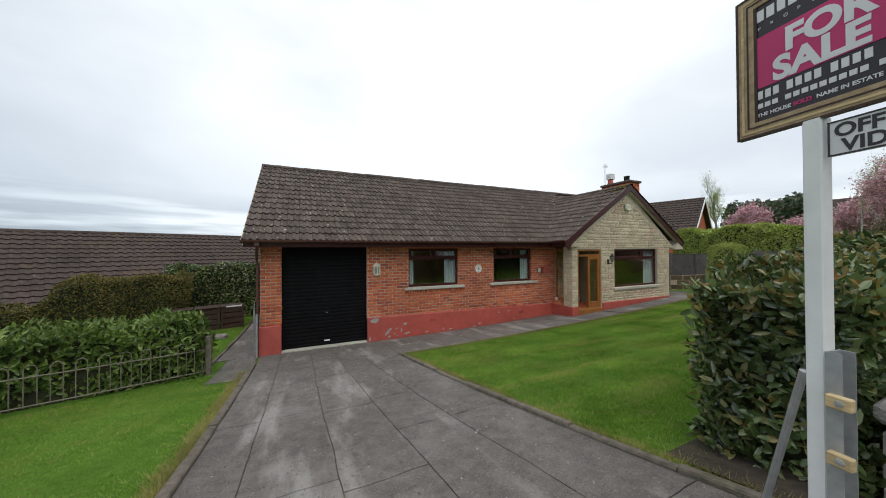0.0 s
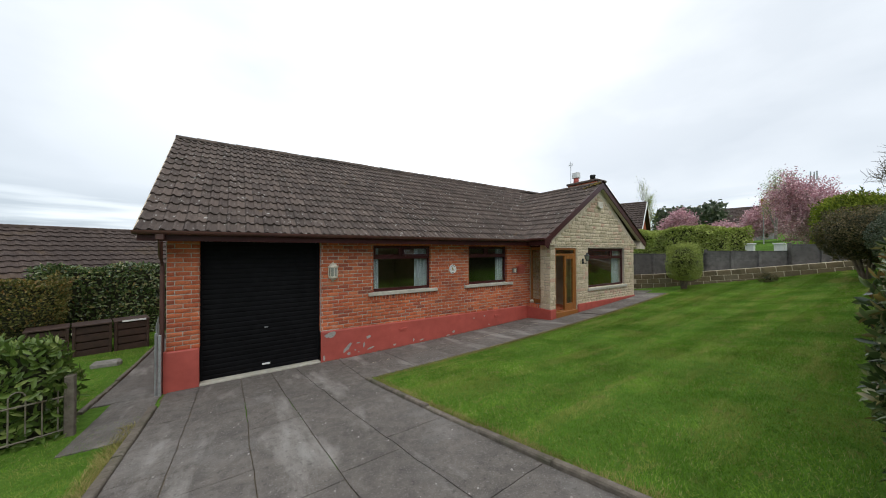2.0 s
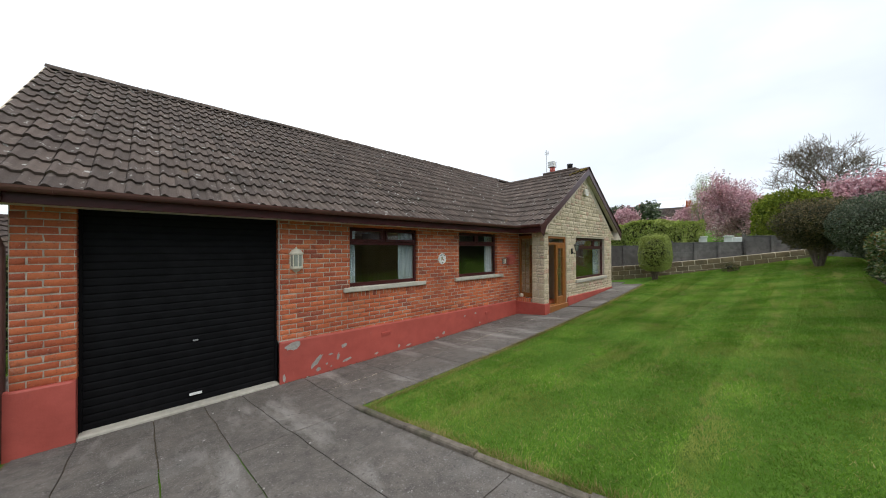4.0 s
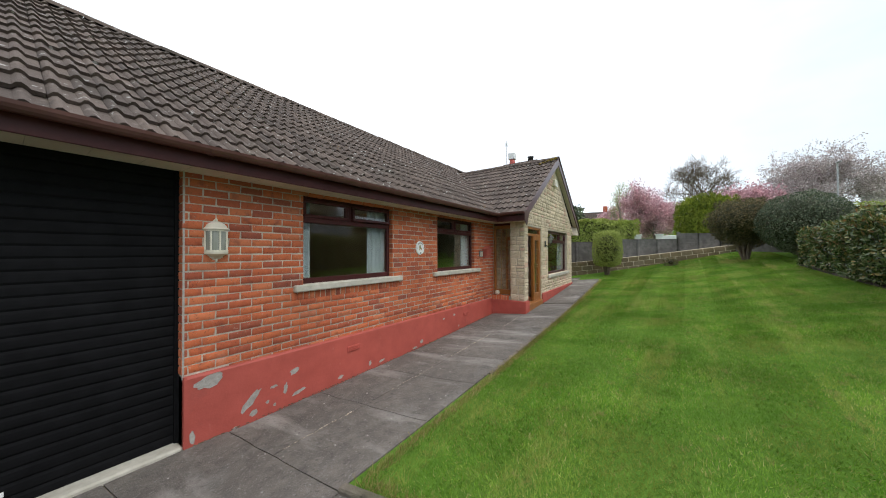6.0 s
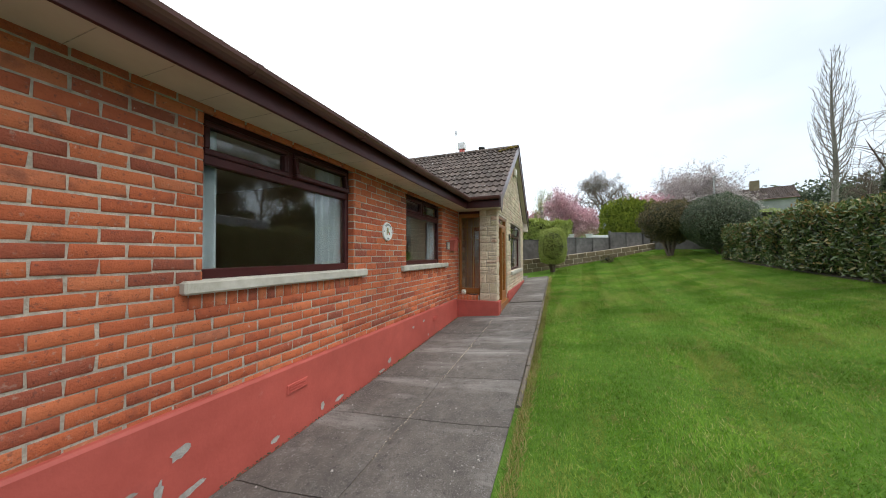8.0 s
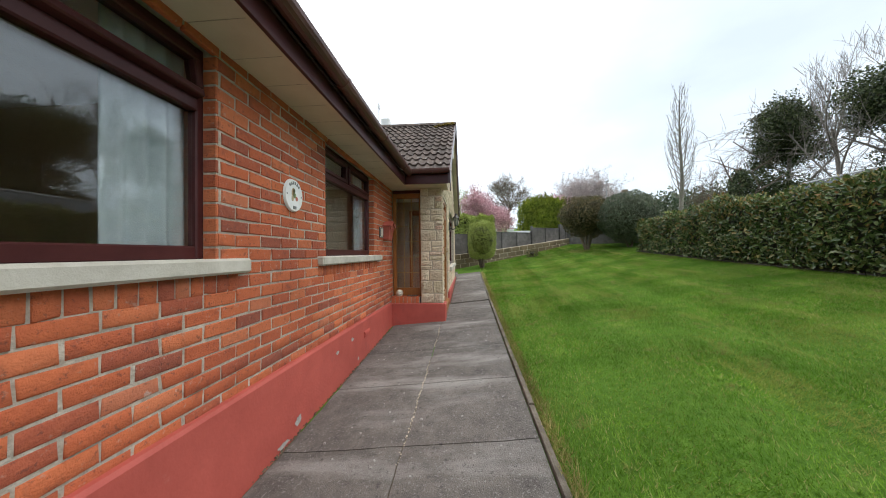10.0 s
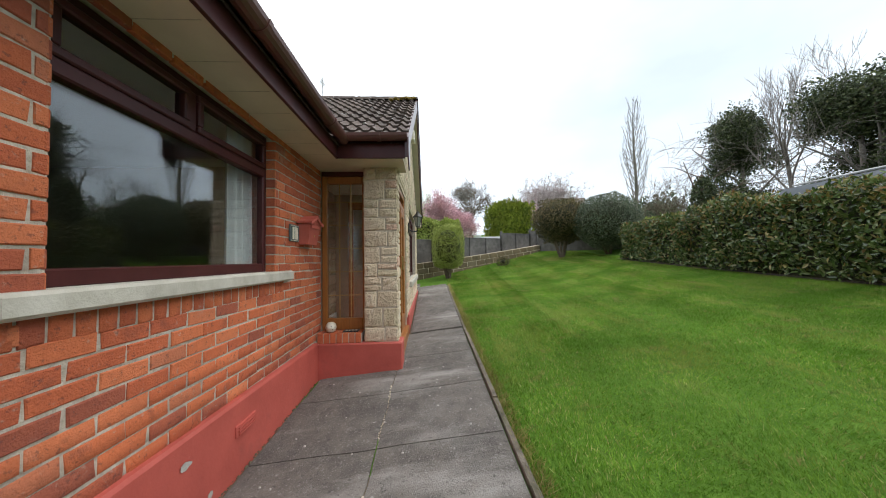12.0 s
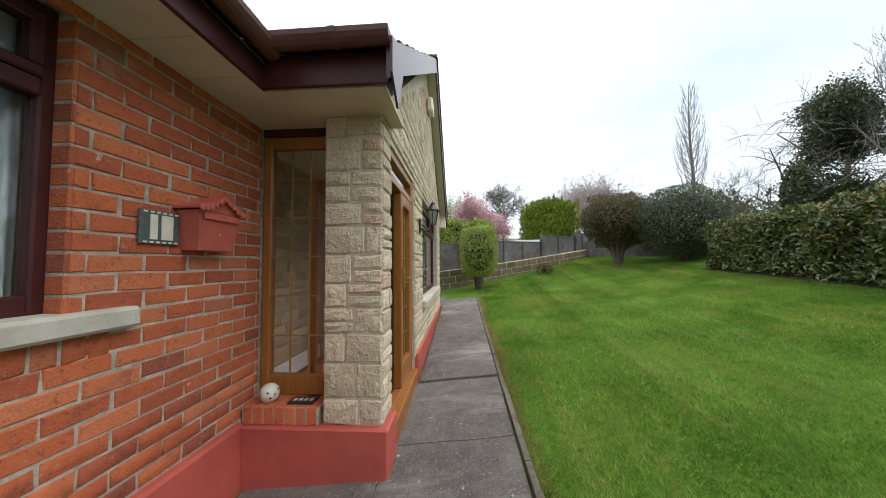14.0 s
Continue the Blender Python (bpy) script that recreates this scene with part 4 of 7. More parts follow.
part("fascia", Mesh().bevel_box(WE_X + 0.065, WE_X + 0.09, BARGE_Y + 0.03, EAVE_Y + 0.09, SOF - 0.022, WE_Z + 0.01, 0.004), M_BROWN, house)


def gutter_profile():
    return [(math.cos(a) * 0.062, math.sin(a) * 0.066) for a in np.linspace(math.pi, 2 * math.pi, 9)]


def gutter(p0, p1, out, name="gutter"):
    """A half-round gutter from p0 to p1; out points away from the fascia."""
    p0, p1, out = Vector(p0), Vector(p1), Vector(out)
    prof = gutter_profile()
    inner = [(x * 0.9, z * 0.9) for x, z in reversed(prof)]
    ring = prof + inner
    n = len(ring)
    v = [p + out * x + Vector((0, 0, z)) for p in (p0, p1) for x, z in ring]
    f = [(i, (i + 1) % n, n + (i + 1) % n, n + i) for i in range(n)]
    h = len(prof)
    f += [tuple(range(h)), tuple(range(n + h - 1, n - 1, -1))]
    g = part(name, Mesh().add(v, f), M_GUTTER, house, "brown half-round plastic gutter")
    L = (p1 - p0).length
    for k in range(max(1, round(L / 1.15))):
        c = p0.lerp(p1, (k + 0.6) / max(1, round(L / 1.15)))
        d = (p1 - p0).normalized()
        mb = Mesh()
        rr = [(x * 1.09, z * 1.09) for x, z in prof] + [(x * 0.98, z * 0.98) for x, z in reversed(prof)]
        mb.add([c + d * s + out * x + Vector((0, 0, z)) for s in (-0.02, 0.02) for x, z in rr], [(i, (i + 1) % n, n + (i + 1) % n, n + i) for i in range(n)] + [tuple(range(n)), tuple(range(2 * n - 1, n - 1, -1))])
        part("gutter_bracket", mb, M_GUTTER, g)
    return g


gutter((VERGE_X - 0.02, EAVE_Y - 0.012, EAVE_Z + 0.018), (WE_X + 0.03, EAVE_Y - 0.012, EAVE_Z + 0.050), (0, -1, 0))
gutter((WE_X - 0.02, EAVE_Y + 0.055, EAVE_Z + 0.072), (WE_X - 0.02, BARGE_Y + 0.0, EAVE_Z + 0.078), (-1, 0, 0))
dp = Mesh()
dp.tube([(XW - 0.02, EAVE_Y + 0.025, EAVE_Z - 0.05), (XW - 0.02, EAVE_Y + 0.03, EAVE_Z - 0.14), (XW - 0.06, FY - 0.1, 2.36), (XW - 0.06, FY + 0.06, 2.18), (XW - 0.06, FY + 0.06, -0.1)], 0.034, 10)
dp.bevel_box(XW - 0.075, XW + 0.035, EAVE_Y - 0.035, EAVE_Y + 0.085, EAVE_Z - 0.13, EAVE_Z - 0.02, 0.008)
part("downpipe", dp, M_GUTTER, house, "brown plastic downpipe at the corner")

# bargeboards and verge soffit of the wing
for sx, ex in ((-1, WE_X), (1, 14.6)):
    mb = Mesh()
    z_e = WE_Z
    pts = [(ex, z_e - 0.19), (ex, z_e + 0.02), (WR_X, WR_Z + 0.035), (WR_X, WR_Z - 0.20)]
    mb.prism(pts, BARGE_Y, BARGE_Y + 0.028)
    part("bargeboard", mb, M_BARGE, house, "dark brown bargeboard along the gable")
    ix = ex - sx * 0.10
    iz = z_e + 0.10 * WS
    mb = Mesh().prism([(ix, iz - 0.17), (ix, iz - 0.155), (WR_X, WR_Z - 0.165), (WR_X, WR_Z - 0.185)], BARGE_Y + 0.028, WY + 0.01)
    part("verge_soffit", mb, M_SOFFIT, house)
part("eave_end", Mesh().prism([(WE_X - 0.03, WE_Z + 0.02), (WE_X - 0.03, SOF - 0.02), (WE_X + 0.13, SOF - 0.14), (WE_X + 0.30, WE_Z + 0.03), (WE_X + 0.30, WE_Z + 0.17)], BARGE_Y - 0.014, BARGE_Y - 0.001), M_BARGE, house)
part("eave_end", Mesh().prism([(14.1, SOF - 0.12), (14.6, SOF - 0.12), (14.6, WE_Z + 0.02), (14.3, WE_Z + 0.1)], BARGE_Y + 0.03, WY + 0.3), M_SOFFIT, house)
mb = Mesh()
for k in range(2):
    mb.prism([(14.6, WE_Z + 0.03), (14.6, WE_Z + 0.06), (WR_X, WR_Z + 0.06), (WR_X, WR_Z + 0.03)], BARGE_Y - 0.02, BARGE_Y + 0.06)
part("verge_mortar", mb, M_TILE, wing_roof)
vm = Mesh().add([(VERGE_X - 0.01, EAVE_Y, EAVE_Z - 0.045), (VERGE_X - 0.01, RIDGE_Y, RIDGE_Z - 0.045), (VERGE_X - 0.01, RIDGE_Y, RIDGE_Z + 0.03), (VERGE_X - 0.01, EAVE_Y, EAVE_Z + 0.03),
                 (VERGE_X + 0.06, EAVE_Y, EAVE_Z - 0.045), (VERGE_X + 0.06, RIDGE_Y, RIDGE_Z - 0.045), (VERGE_X + 0.06, RIDGE_Y, RIDGE_Z + 0.02), (VERGE_X + 0.06, EAVE_Y, EAVE_Z + 0.02)],
                [(0, 1, 2, 3), (4, 5, 6, 7), (0, 3, 7, 4), (0, 1, 5, 4), (3, 2, 6, 7)])
part("verge_mortar", vm, M_SMORTAR, main_roof, "mortared tile verge")
part("verge_soffit", Mesh().add([(VERGE_X, EAVE_Y + 0.1, SOF + 0.03), (XW, EAVE_Y + 0.1, SOF + 0.03), (XW, RIDGE_Y, RIDGE_Z - 0.1), (VERGE_X, RIDGE_Y, RIDGE_Z - 0.1)], [(0, 1, 2, 3)]), M_SOFFIT, house)

# stone gable wall of the wing
gw = Mesh(True)
wall_boxes(gw, [WIN3, DOOR], XR, XE, -0.1, 2.70, lambda a, b, c, d: gw.box(a, b, WY + 0.012, WY + 0.25, c, d))
gw.prism([(XR + 0.02, 2.695), (XE + 0.2, 2.695), (WR_X, WR_Z - 0.1)], WY + 0.012, WY + 0.25)
gable_wall = part("gable_wall", gw, M_SMORTAR, house, "pale sandstone gable wall in rough courses")
pier = Mesh().box(XR + 0.012, 8.63, WY + 0.25, 8.16, 0.3, 2.66)
pier_part = part("porch_pier", pier, M_SMORTAR, house, "rough sandstone pier beside the porch")


def stone_verts(w, h, rnd, bulge):
    """A rock-faced stone, w by h, in x and z, out along -y: a split face with broken arrises."""
    c = min(0.012, w * 0.15, h * 0.15)
    us = (-w / 2, -w / 2 + c, -w * 0.2 + rnd.uniform(-0.06, 0.06) * w, w * 0.2 + rnd.uniform(-0.06, 0.06) * w, w / 2 - c, w / 2)
    vs = (-h / 2, -h / 2 + c, -h * 0.15 + rnd.uniform(-0.06, 0.06) * h, h * 0.2 + rnd.uniform(-0.06, 0.06) * h, h / 2 - c, h / 2)
    tilt, lean = rnd.uniform(-0.35, 0.35), rnd.uniform(-0.35, 0.35)
    v = []
    for j, b in enumerate(vs):
        for i, a in enumerate(us):
            if i in (0, 5) or j in (0, 5):
                d = 0.009
            elif i in (1, 4) or j in (1, 4):
                d = -bulge * (0.35 + rnd.uniform(-0.15, 0.15) + 0.5 * tilt * a / w + 0.5 * lean * b / h)
            else:
                d = -bulge * (0.65 + rnd.uniform(-0.4, 0.4) + tilt * a / w + lean * b / h)
            v.append((a + rnd.uniform(-0.004, 0.004), d, b + rnd.uniform(-0.004, 0.004)))
    f = [(j * 6 + i, j * 6 + i + 1, (j + 1) * 6 + i + 1, (j + 1) * 6 + i) for j in range(5) for i in range(5)]
    return v, f


def stone_field(parent, u0, u1, z0, z1, holes, limit, m, seed, hs=(0.07, 0.17), ws=(0.16, 0.5), single=lambda u, z: False, bulge=0.02):
    rnd = random.Random(seed)
    z = z0
    joined_v, joined_f = [], []
    while z < z1 - 0.03:
        h = min(rnd.uniform(*hs), z1 - z)
        if z1 - z - h < hs[0] * 0.8:
            h = z1 - z
        u = u0
        while u < u1 - 0.02:
            w = rnd.uniform(*ws)
            if u1 - u - w < ws[0] * 0.7:
                w = u1 - u
            stack = [(z, h)]
            if h > 0.13 and rnd.random() < 0.3:
                cut = rnd.uniform(0.4, 0.6) * h
                stack = [(z, cut), (z + cut, h - cut)]
            for zb, hh in stack:
                a, b = u, u + w
                for h0, h1, b0, b1 in holes:
                    if b0 < zb + hh / 2 < b1:
                        if a < h0 < b and b <= h1:
                            b = h0
                        elif h0 <= a < h1 < b:
                            a = h1
                        elif h0 <= a and b <= h1:
                            a = b
                        elif a < h0 and b > h1:
                            b = h0
                lo, hi = limit(zb + hh)
                a, b = max(a, lo), min(b, hi)
                if b - a < 0.05:
                    continue
                v, f = stone_verts(b - a - 0.007, hh - 0.007, rnd, bulge)
                mm = m @ pose((a + b) / 2, 0, zb + hh / 2)
                if single((a + b) / 2, zb):
                    ob = new("stone", Mesh().add(v, f).mesh("stone", M_STONE))
                    ob.parent, ob.matrix_basis = parent, mm
                else:
                    o = len(joined_v)
                    joined_v += [tuple(mm @ Vector(p)) for p in v]
                    joined_f += [tuple(i + o for i in q) for q in f]
            u += w
        z += h
    if joined_v:
        ob = new("stonework", array_mesh("stonework", np.array(joined_v), np.array(joined_f), M_STONE))
        ob.parent, ob["kind"] = parent, "stuff"


def gable_limit(z):
    if z < 2.62:
        return XR - 0.01, XE
    return (XR + (z - 2.62) / WS * 1.0 - 0.12, 2 * WR_X - XR - (z - 2.62) / WS + 0.1)


stone_field(gable_wall, XR - 0.005, XE + 0.3, 0.545, WR_Z - 0.2, [WIN3, (DOOR[0], DOOR[1], 0, DOOR[3])], gable_limit, pose(0, WY, 0), 11, hs=(0.07, 0.165), ws=(0.13, 0.44), single=lambda u, z: u < 10.4 and z < 2.7, bulge=0.011)
stone_field(pier_part, -8.165, -WY + 0.0, 0.545, 2.62, [], lambda z: (-8.165, -WY + 0.01), pose(XR, 0, 0, 0, 0, -90), 12, hs=(0.11, 0.24), ws=(0.14, 0.30), single=lambda u, z: True, bulge=0.024)

# ---- inside the house ----
part("ceiling", Mesh().box(XW + 0.25, XE - 0.25, FY + 0.25, 15.65, 2.66, 2.72), M_WHITE, house, "plain white ceiling")
part("ceiling", Mesh().box(8.63, XE - 0.25, WY + 0.25, FY + 0.25, 2.66, 2.72), M_WHITE, house)
part("room_floor", Mesh().box(1.95, XE - 0.25, FY + 0.25, 15.65, 0.36, 0.46), M_CARPET, house)
part("room_floor", Mesh().box(10.2, XE - 0.25, WY + 0.25, FY + 0.25, 0.36, 0.46), M_CARPET, house)
inner = ((1.75, 1.95, FY + 0.25, 15.65), (5.1, 5.2, FY + 0.25, 12.4), (8.50, 8.62, FY + 0.02, 12.4), (10.15, 10.27, WY + 0.25, 12.4), (1.95, XE - 0.25, 12.4, 12.5))
for a, b, c, d in inner:
    part("inner_wall", Mesh().box(a, b, c, d, 0.0, 2.66), M_ROOM, house)
for a, b, c in ((1.95, 5.1, FY), (5.2, 8.5, FY), (10.27, XE - 0.25, WY)):
    mb = Mesh()
    hole = [w for w in (WIN1, WIN2, WIN3) if a < w[0] and w[1] < b]
    wall_boxes(mb, hole, a, b, 0.46, 2.66, lambda p, q, r, s: mb.box(p, q, c + 0.253, c + 0.27, r, s))
    part("wall_lining", mb, M_ROOM, house)


# ---- windows ----
def window(hole, yf, split, transom, sill_left, sill_right, sill_h, ajar=0.0):
    x0, x1, z0, z1 = hole
    w = part("window", Mesh().box(x0 - 0.02, x0 - 0.01, yf + 0.2, yf + 0.24, z0, z1), M_SILL, house, "dark red-brown window over a pale concrete sill")
    F = 0.055
    ya, yb = yf + 0.085, yf + 0.145

    def bar(a, b, c, d, pull=0.0, name="frame"):
        part(name, Mesh().bevel_box(a, b, ya - pull, yb, c, d, 0.008), M_BROWN, w)
    bar(x0, x0 + F, z0, z1)
    bar(x1 - F, x1, z0, z1)
    bar(x0 + F, x1 - F, z0, z0 + F + 0.02)
    bar(x0 + F, x1 - F, z1 - F, z1)
    bar(x0 + F, x1 - F, transom - 0.035, transom + 0.035, 0.012, "transom")
    bar(split - 0.032, split + 0.032, transom + 0.035, z1 - F, 0.006, "mullion")
    for a, b in ((x0 + F, split - 0.032), (split + 0.032, x1 - F)):
        c, d, s = transom + 0.035, z1 - F, 0.042
        mb = Mesh()
        mb.bevel_box(a, b, ya - 0.022, yb - 0.01, c, c + s, 0.007).bevel_box(a, b, ya - 0.022, yb - 0.01, d - s, d, 0.007)
        mb.bevel_box(a, a + s, ya - 0.022, yb - 0.01, c + s, d - s, 0.007).bevel_box(b - s, b, ya - 0.022, yb - 0.01, c + s, d - s, 0.007)
        sash = part("sash", mb, M_BROWN, w, "opening top light in a brown sash")
        p = part("pane", Mesh().box(a + s - 0.005, b - s + 0.005, ya + 0.012, ya + 0.018, c + s - 0.005, d - s + 0.005), M_GLASS, sash)
        p.visible_shadow = False
        if ajar and a > split:
            sash.matrix_basis = Matrix.Translation((0, ya, d)) @ pose(0, 0, 0, -ajar) @ Matrix.Translation((0, -ya, -d))
            tagged(sash, "top light standing ajar in a brown sash")
    for dy in (0.028, 0.050):
        p = part("pane", Mesh().box(x0 + F - 0.005, x1 - F + 0.005, ya + dy, ya + dy + 0.004, z0 + F + 0.012, transom - 0.03), M_GLASS, w)
        p.visible_shadow = False
    mb = Mesh().bevel_box(x0 - sill_left, x1 + sill_right, yf - 0.062, yf + 0.10, z0 - sill_h, z0 + 0.004, 0.014)
    part("sill", mb, M_SILL, w, "weathered pale concrete sill")
    for xa, xb in ((x0 + 0.0, x0 + 0.012), (x1 - 0.012, x1)):
        if yf == FY:
            for r in range(15):
                zc = SOF + 0.02 - (r + 0.5) * COURSE
                if z0 < zc < z1:
                    part("return_brick", Mesh().bevel_box(xa - 0.004, xb + 0.004, yf + 0.003, ya - 0.001, zc - COURSE / 2 + 0.006, zc + COURSE / 2 - 0.006, 0.004), M_BRICK, w)
        part("reveal", Mesh().box(xa, xb, yf + 0.008, ya + 0.002, z0, z1), M_MORTAR, w)
    return w


window(WIN1, FY, 3.66, 2.27, 0.12, 0.19, 0.085, 9.0)
window(WIN2, FY, 6.60, 2.27, 0.16, 0.22, 0.085)
window(WIN3, WY, 12.2, 2.17, 0.06, 0.10, 0.10)


def curtain(x0, x1, y, z0, z1, label):
    n = 44
    mb = Mesh()
    v, f = [], []
    for i in range(n + 1):
        u = i / n
        x = x0 + (x1 - x0) * u
        d = 0.022 * math.sin(u * (x1 - x0) * 62) + 0.010 * math.sin(u * 13)
        v += [(x, y + d, z0), (x, y + d * 0.7, z1)]
    f = [(2 * i, 2 * i + 2, 2 * i + 3, 2 * i + 1) for i in range(n)]
    mb.add(v, f)
    mb.add([(a, b + 0.004, c) for a, b, c in v], f)
    me = mb.mesh("curtain", M_CURTAIN, True)
    return tagged(new("curtain", me), label, "curtain", "curtains behind the front windows")


curtain(2.87, 3.06, FY + 0.185, 1.40, 2.60, "pale blue-white pleated curtain drawn to the window's side")
curtain(4.10, 4.50, FY + 0.20, 1.40, 2.60, "pale blue-white pleated curtain drawn to the window's side")
curtain(7.10, 7.44, FY + 0.20, 1.40, 2.60, "pale blue-white pleated curtain drawn to the window's side")
curtain(12.55, 13.12, WY + 0.24, 1.08, 2.52, "pale pleated curtain drawn to the window's side")

# the lit ceiling lamp of the first room
lamp = thing("ceiling_lamp", "lit ceiling lamp with a small warm globe", "lamp")
m_glow, gn, gl, gb = node_mat("warm_globe")
gb.inputs["Emission Color"].default_value = (1.0, 0.72, 0.38, 1)
gb.inputs["Emission Strength"].default_value = 9.0
part("globe", Mesh().lathe([(0.001, -0.07), (0.045, -0.055), (0.065, 0), (0.045, 0.05), (0.02, 0.065)], (3.45, 10.6, 2.48), 16), m_glow, lamp, "glowing warm glass globe", True)
part("stem", Mesh().tube([(3.45, 10.6, 2.54), (3.45, 10.6, 2.66)], 0.008), M_CREAM, lamp)

# ---- garage door ----
gd = part("garage_door", Mesh().box(GAR[0] + 0.01, GAR[1] - 0.01, FY + 0.135, FY + 0.15, -0.06, 2.66), M_GARAGE, house, "black ribbed steel roller garage door, closed")
n_slat = 28
for k in range(n_slat):
    z0 = -0.02 + k * (2.68 / n_slat)
    h = 2.68 / n_slat
    prof = [(0.0, 0.0), (-0.004, 0.006), (-0.011, 0.018), (-0.012, h * 0.5), (-0.010, h - 0.022), (-0.004, h - 0.008), (0.0, h)]
    mb = Mesh()
    nn = len(prof)
    mb.add([(x, FY + 0.135 + a, z0 + b) for x in (GAR[0] + 0.03, GAR[1] - 0.03) for a, b in prof], [(i, i + 1, nn + i + 1, nn + i) for i in range(nn - 1)])
    part("slat", mb, M_GARAGE, gd)
for x in (GAR[0], GAR[1] - 0.035):
    part("guide_rail", Mesh().box(x, x + 0.035, FY + 0.10, FY + 0.16, -0.04, 2.66), M_GARAGE, gd, "steel side rail of the roller door")
part("lock_handle", Mesh().bevel_box(0.56, 0.62, FY + 0.095, FY + 0.115, 0.86, 0.88, 0.004).lathe([(0.001, 0), (0.012, 0.0), (0.012, 0.01)], (0.6, FY + 0.1, 0.865), 8), M_GALV, gd, "small chrome lock handle")
part("foot_plate", Mesh().bevel_box(0.52, 0.66, FY + 0.095, FY + 0.113, 0.105, 0.14, 0.004), M_WHITE, gd, "small pale label plate at the door's foot")
part("threshold", Mesh().bevel_box(GAR[0], GAR[1], FY - 0.03, FY + 0.2, -0.3, 0.0, 0.015), M_SILL, house, "pale concrete garage threshold")
for xa in (GAR[0] - 0.008, GAR[1] - 0.008):
    for r in range(26):
        zc = SOF + 0.02 - (r + 0.5) * COURSE
        if zc > 0.68:
            part("return_brick", Mesh().bevel_box(xa, xa + 0.016, FY + 0.003, FY + 0.098, zc - COURSE / 2 + 0.006, zc + COURSE / 2 - 0.006, 0.004), M_BRICK, house)
part("jamb_strip", Mesh().box(GAR[1] - 0.004, GAR[1] + 0.012, FY - 0.004, FY + 0.02, 0.62, 2.62), M_BARE, house)

# plinth wear: flakes of bare render
def flake(cx, cz, w, h, tilt, seed):
    rnd = random.Random(seed)
    n = 15
    yf = FY - 0.0395
    pts = []
    for i in range(n):
        a = 2 * math.pi * i / n
        r = rnd.uniform(0.68, 1.1)
        x, z = math.cos(a) * w / 2 * r, math.sin(a) * h / 2 * r
        c, s = math.cos(radians(tilt)), math.sin(radians(tilt))
        X, Z = cx + x * c - z * s, cz + x * s + z * c
        Y = yf + (plinth_top(X) - 0.02 - Z) / (plinth_top(X) + 0.48) * -0.012
        pts.append((X, Y - 0.0015, Z))
    inner = [(cx + (p[0] - cx) * 0.9, p[1] + 0.001, cz + (p[2] - cz) * 0.9) for p in pts]
    mb = Mesh().add(pts + inner, [tuple(range(n, 2 * n))] + [(i, (i + 1) % n, n + (i + 1) % n, n + i) for i in range(n)])
    part("bare_patch", mb, M_BARE, house, "patch where the paint has flaked off")


for k, (cx, cz, w, h, tl) in enumerate(((1.84, 0.55, 0.30, 0.13, 12), (2.22, 0.20, 0.34, 0.085, 42), (2.25, 0.06, 0.10, 0.07, 30), (2.06, -0.03, 0.06, 0.05, 0), (2.72, 0.37, 0.12, 0.08, 20), (2.47, 0.27, 0.10, 0.035, 0),
                                       (2.61, 0.20, 0.05, 0.14, -10), (2.40, 0.12, 0.045, 0.04, 0), (2.48, 0.06, 0.04, 0.04, 0), (2.78, 0.10, 0.2, 0.05, 15), (3.40, 0.07, 0.10, 0.05, 10), (3.95, 0.10, 0.06, 0.09, 0),
                                       (4.2, 0.07, 0.16, 0.04, 5), (5.25, 0.13, 0.10, 0.08, 20), (5.05, 0.06, 0.16, 0.04, 0), (6.42, 0.44, 0.08, 0.05, 0), (6.0, 0.42, 0.08, 0.04, 0), (6.6, 0.16, 0.05, 0.05, 0), (1.70, 0.06, 0.05, 0.14, 0))):
    flake(cx, cz, w, h, tl, 100 + k)


def air_brick(cx, cz):
    v = part("air_vent", Mesh().bevel_box(cx - 0.115, cx + 0.115, FY - 0.05, FY - 0.03, cz - 0.04, cz + 0.04, 0.004), M_PLINTH, house, "painted terracotta air vent with slots")
    for k in range(3):
        part("louvre", Mesh().box(cx - 0.095, cx + 0.095, FY - 0.058, FY - 0.048, cz - 0.028 + k * 0.022, cz - 0.018 + k * 0.022, pose(0, 0, 0)), M_PLINTH, v)


air_brick(3.64, 0.42)
air_brick(6.95, 0.38)

# ---- porch ----
OX = 8.60
side = part("porch_side_light", Mesh().box(OX + 0.03, OX + 0.04, 8.18, 8.66, 0.66, 0.68), M_WOOD, house, "tall leaded side light in a golden oak frame")
for a, b, c, d in ((8.15, 8.215, 0.66, 2.56), (8.645, 8.71, 0.66, 2.56), (8.215, 8.645, 0.66, 0.80), (8.215, 8.645, 2.47, 2.56)):
    part("frame", Mesh().bevel_box(OX - 0.03, OX + 0.04, a, b, c, d, 0.008), M_WOOD, side)
part("header", Mesh().box(OX - 0.035, OX + 0.04, 8.15, 8.71, 2.56, 2.63), M_BROWN, side)
p = part("pane", Mesh().box(OX + 0.0, OX + 0.006, 8.21, 8.65, 0.79, 2.48), M_GLASS, side)
p.visible_shadow = False
m_brass = surface("brass_lead", ((0.3, (0.42, 0.30, 0.12)), (0.7, (0.62, 0.47, 0.22))), 12, 0.35, 0, metal=0.8)
for y in (8.36, 8.50):
    part("glazing_bar", Mesh().box(OX - 0.006, OX - 0.001, y - 0.007, y + 0.007, 0.80, 2.47), m_brass, side)
for k in range(5):
    z = 1.08 + k * 0.29
    part("glazing_bar", Mesh().box(OX - 0.005, OX - 0.001, 8.215, 8.645, z - 0.005, z + 0.005), m_brass, side)
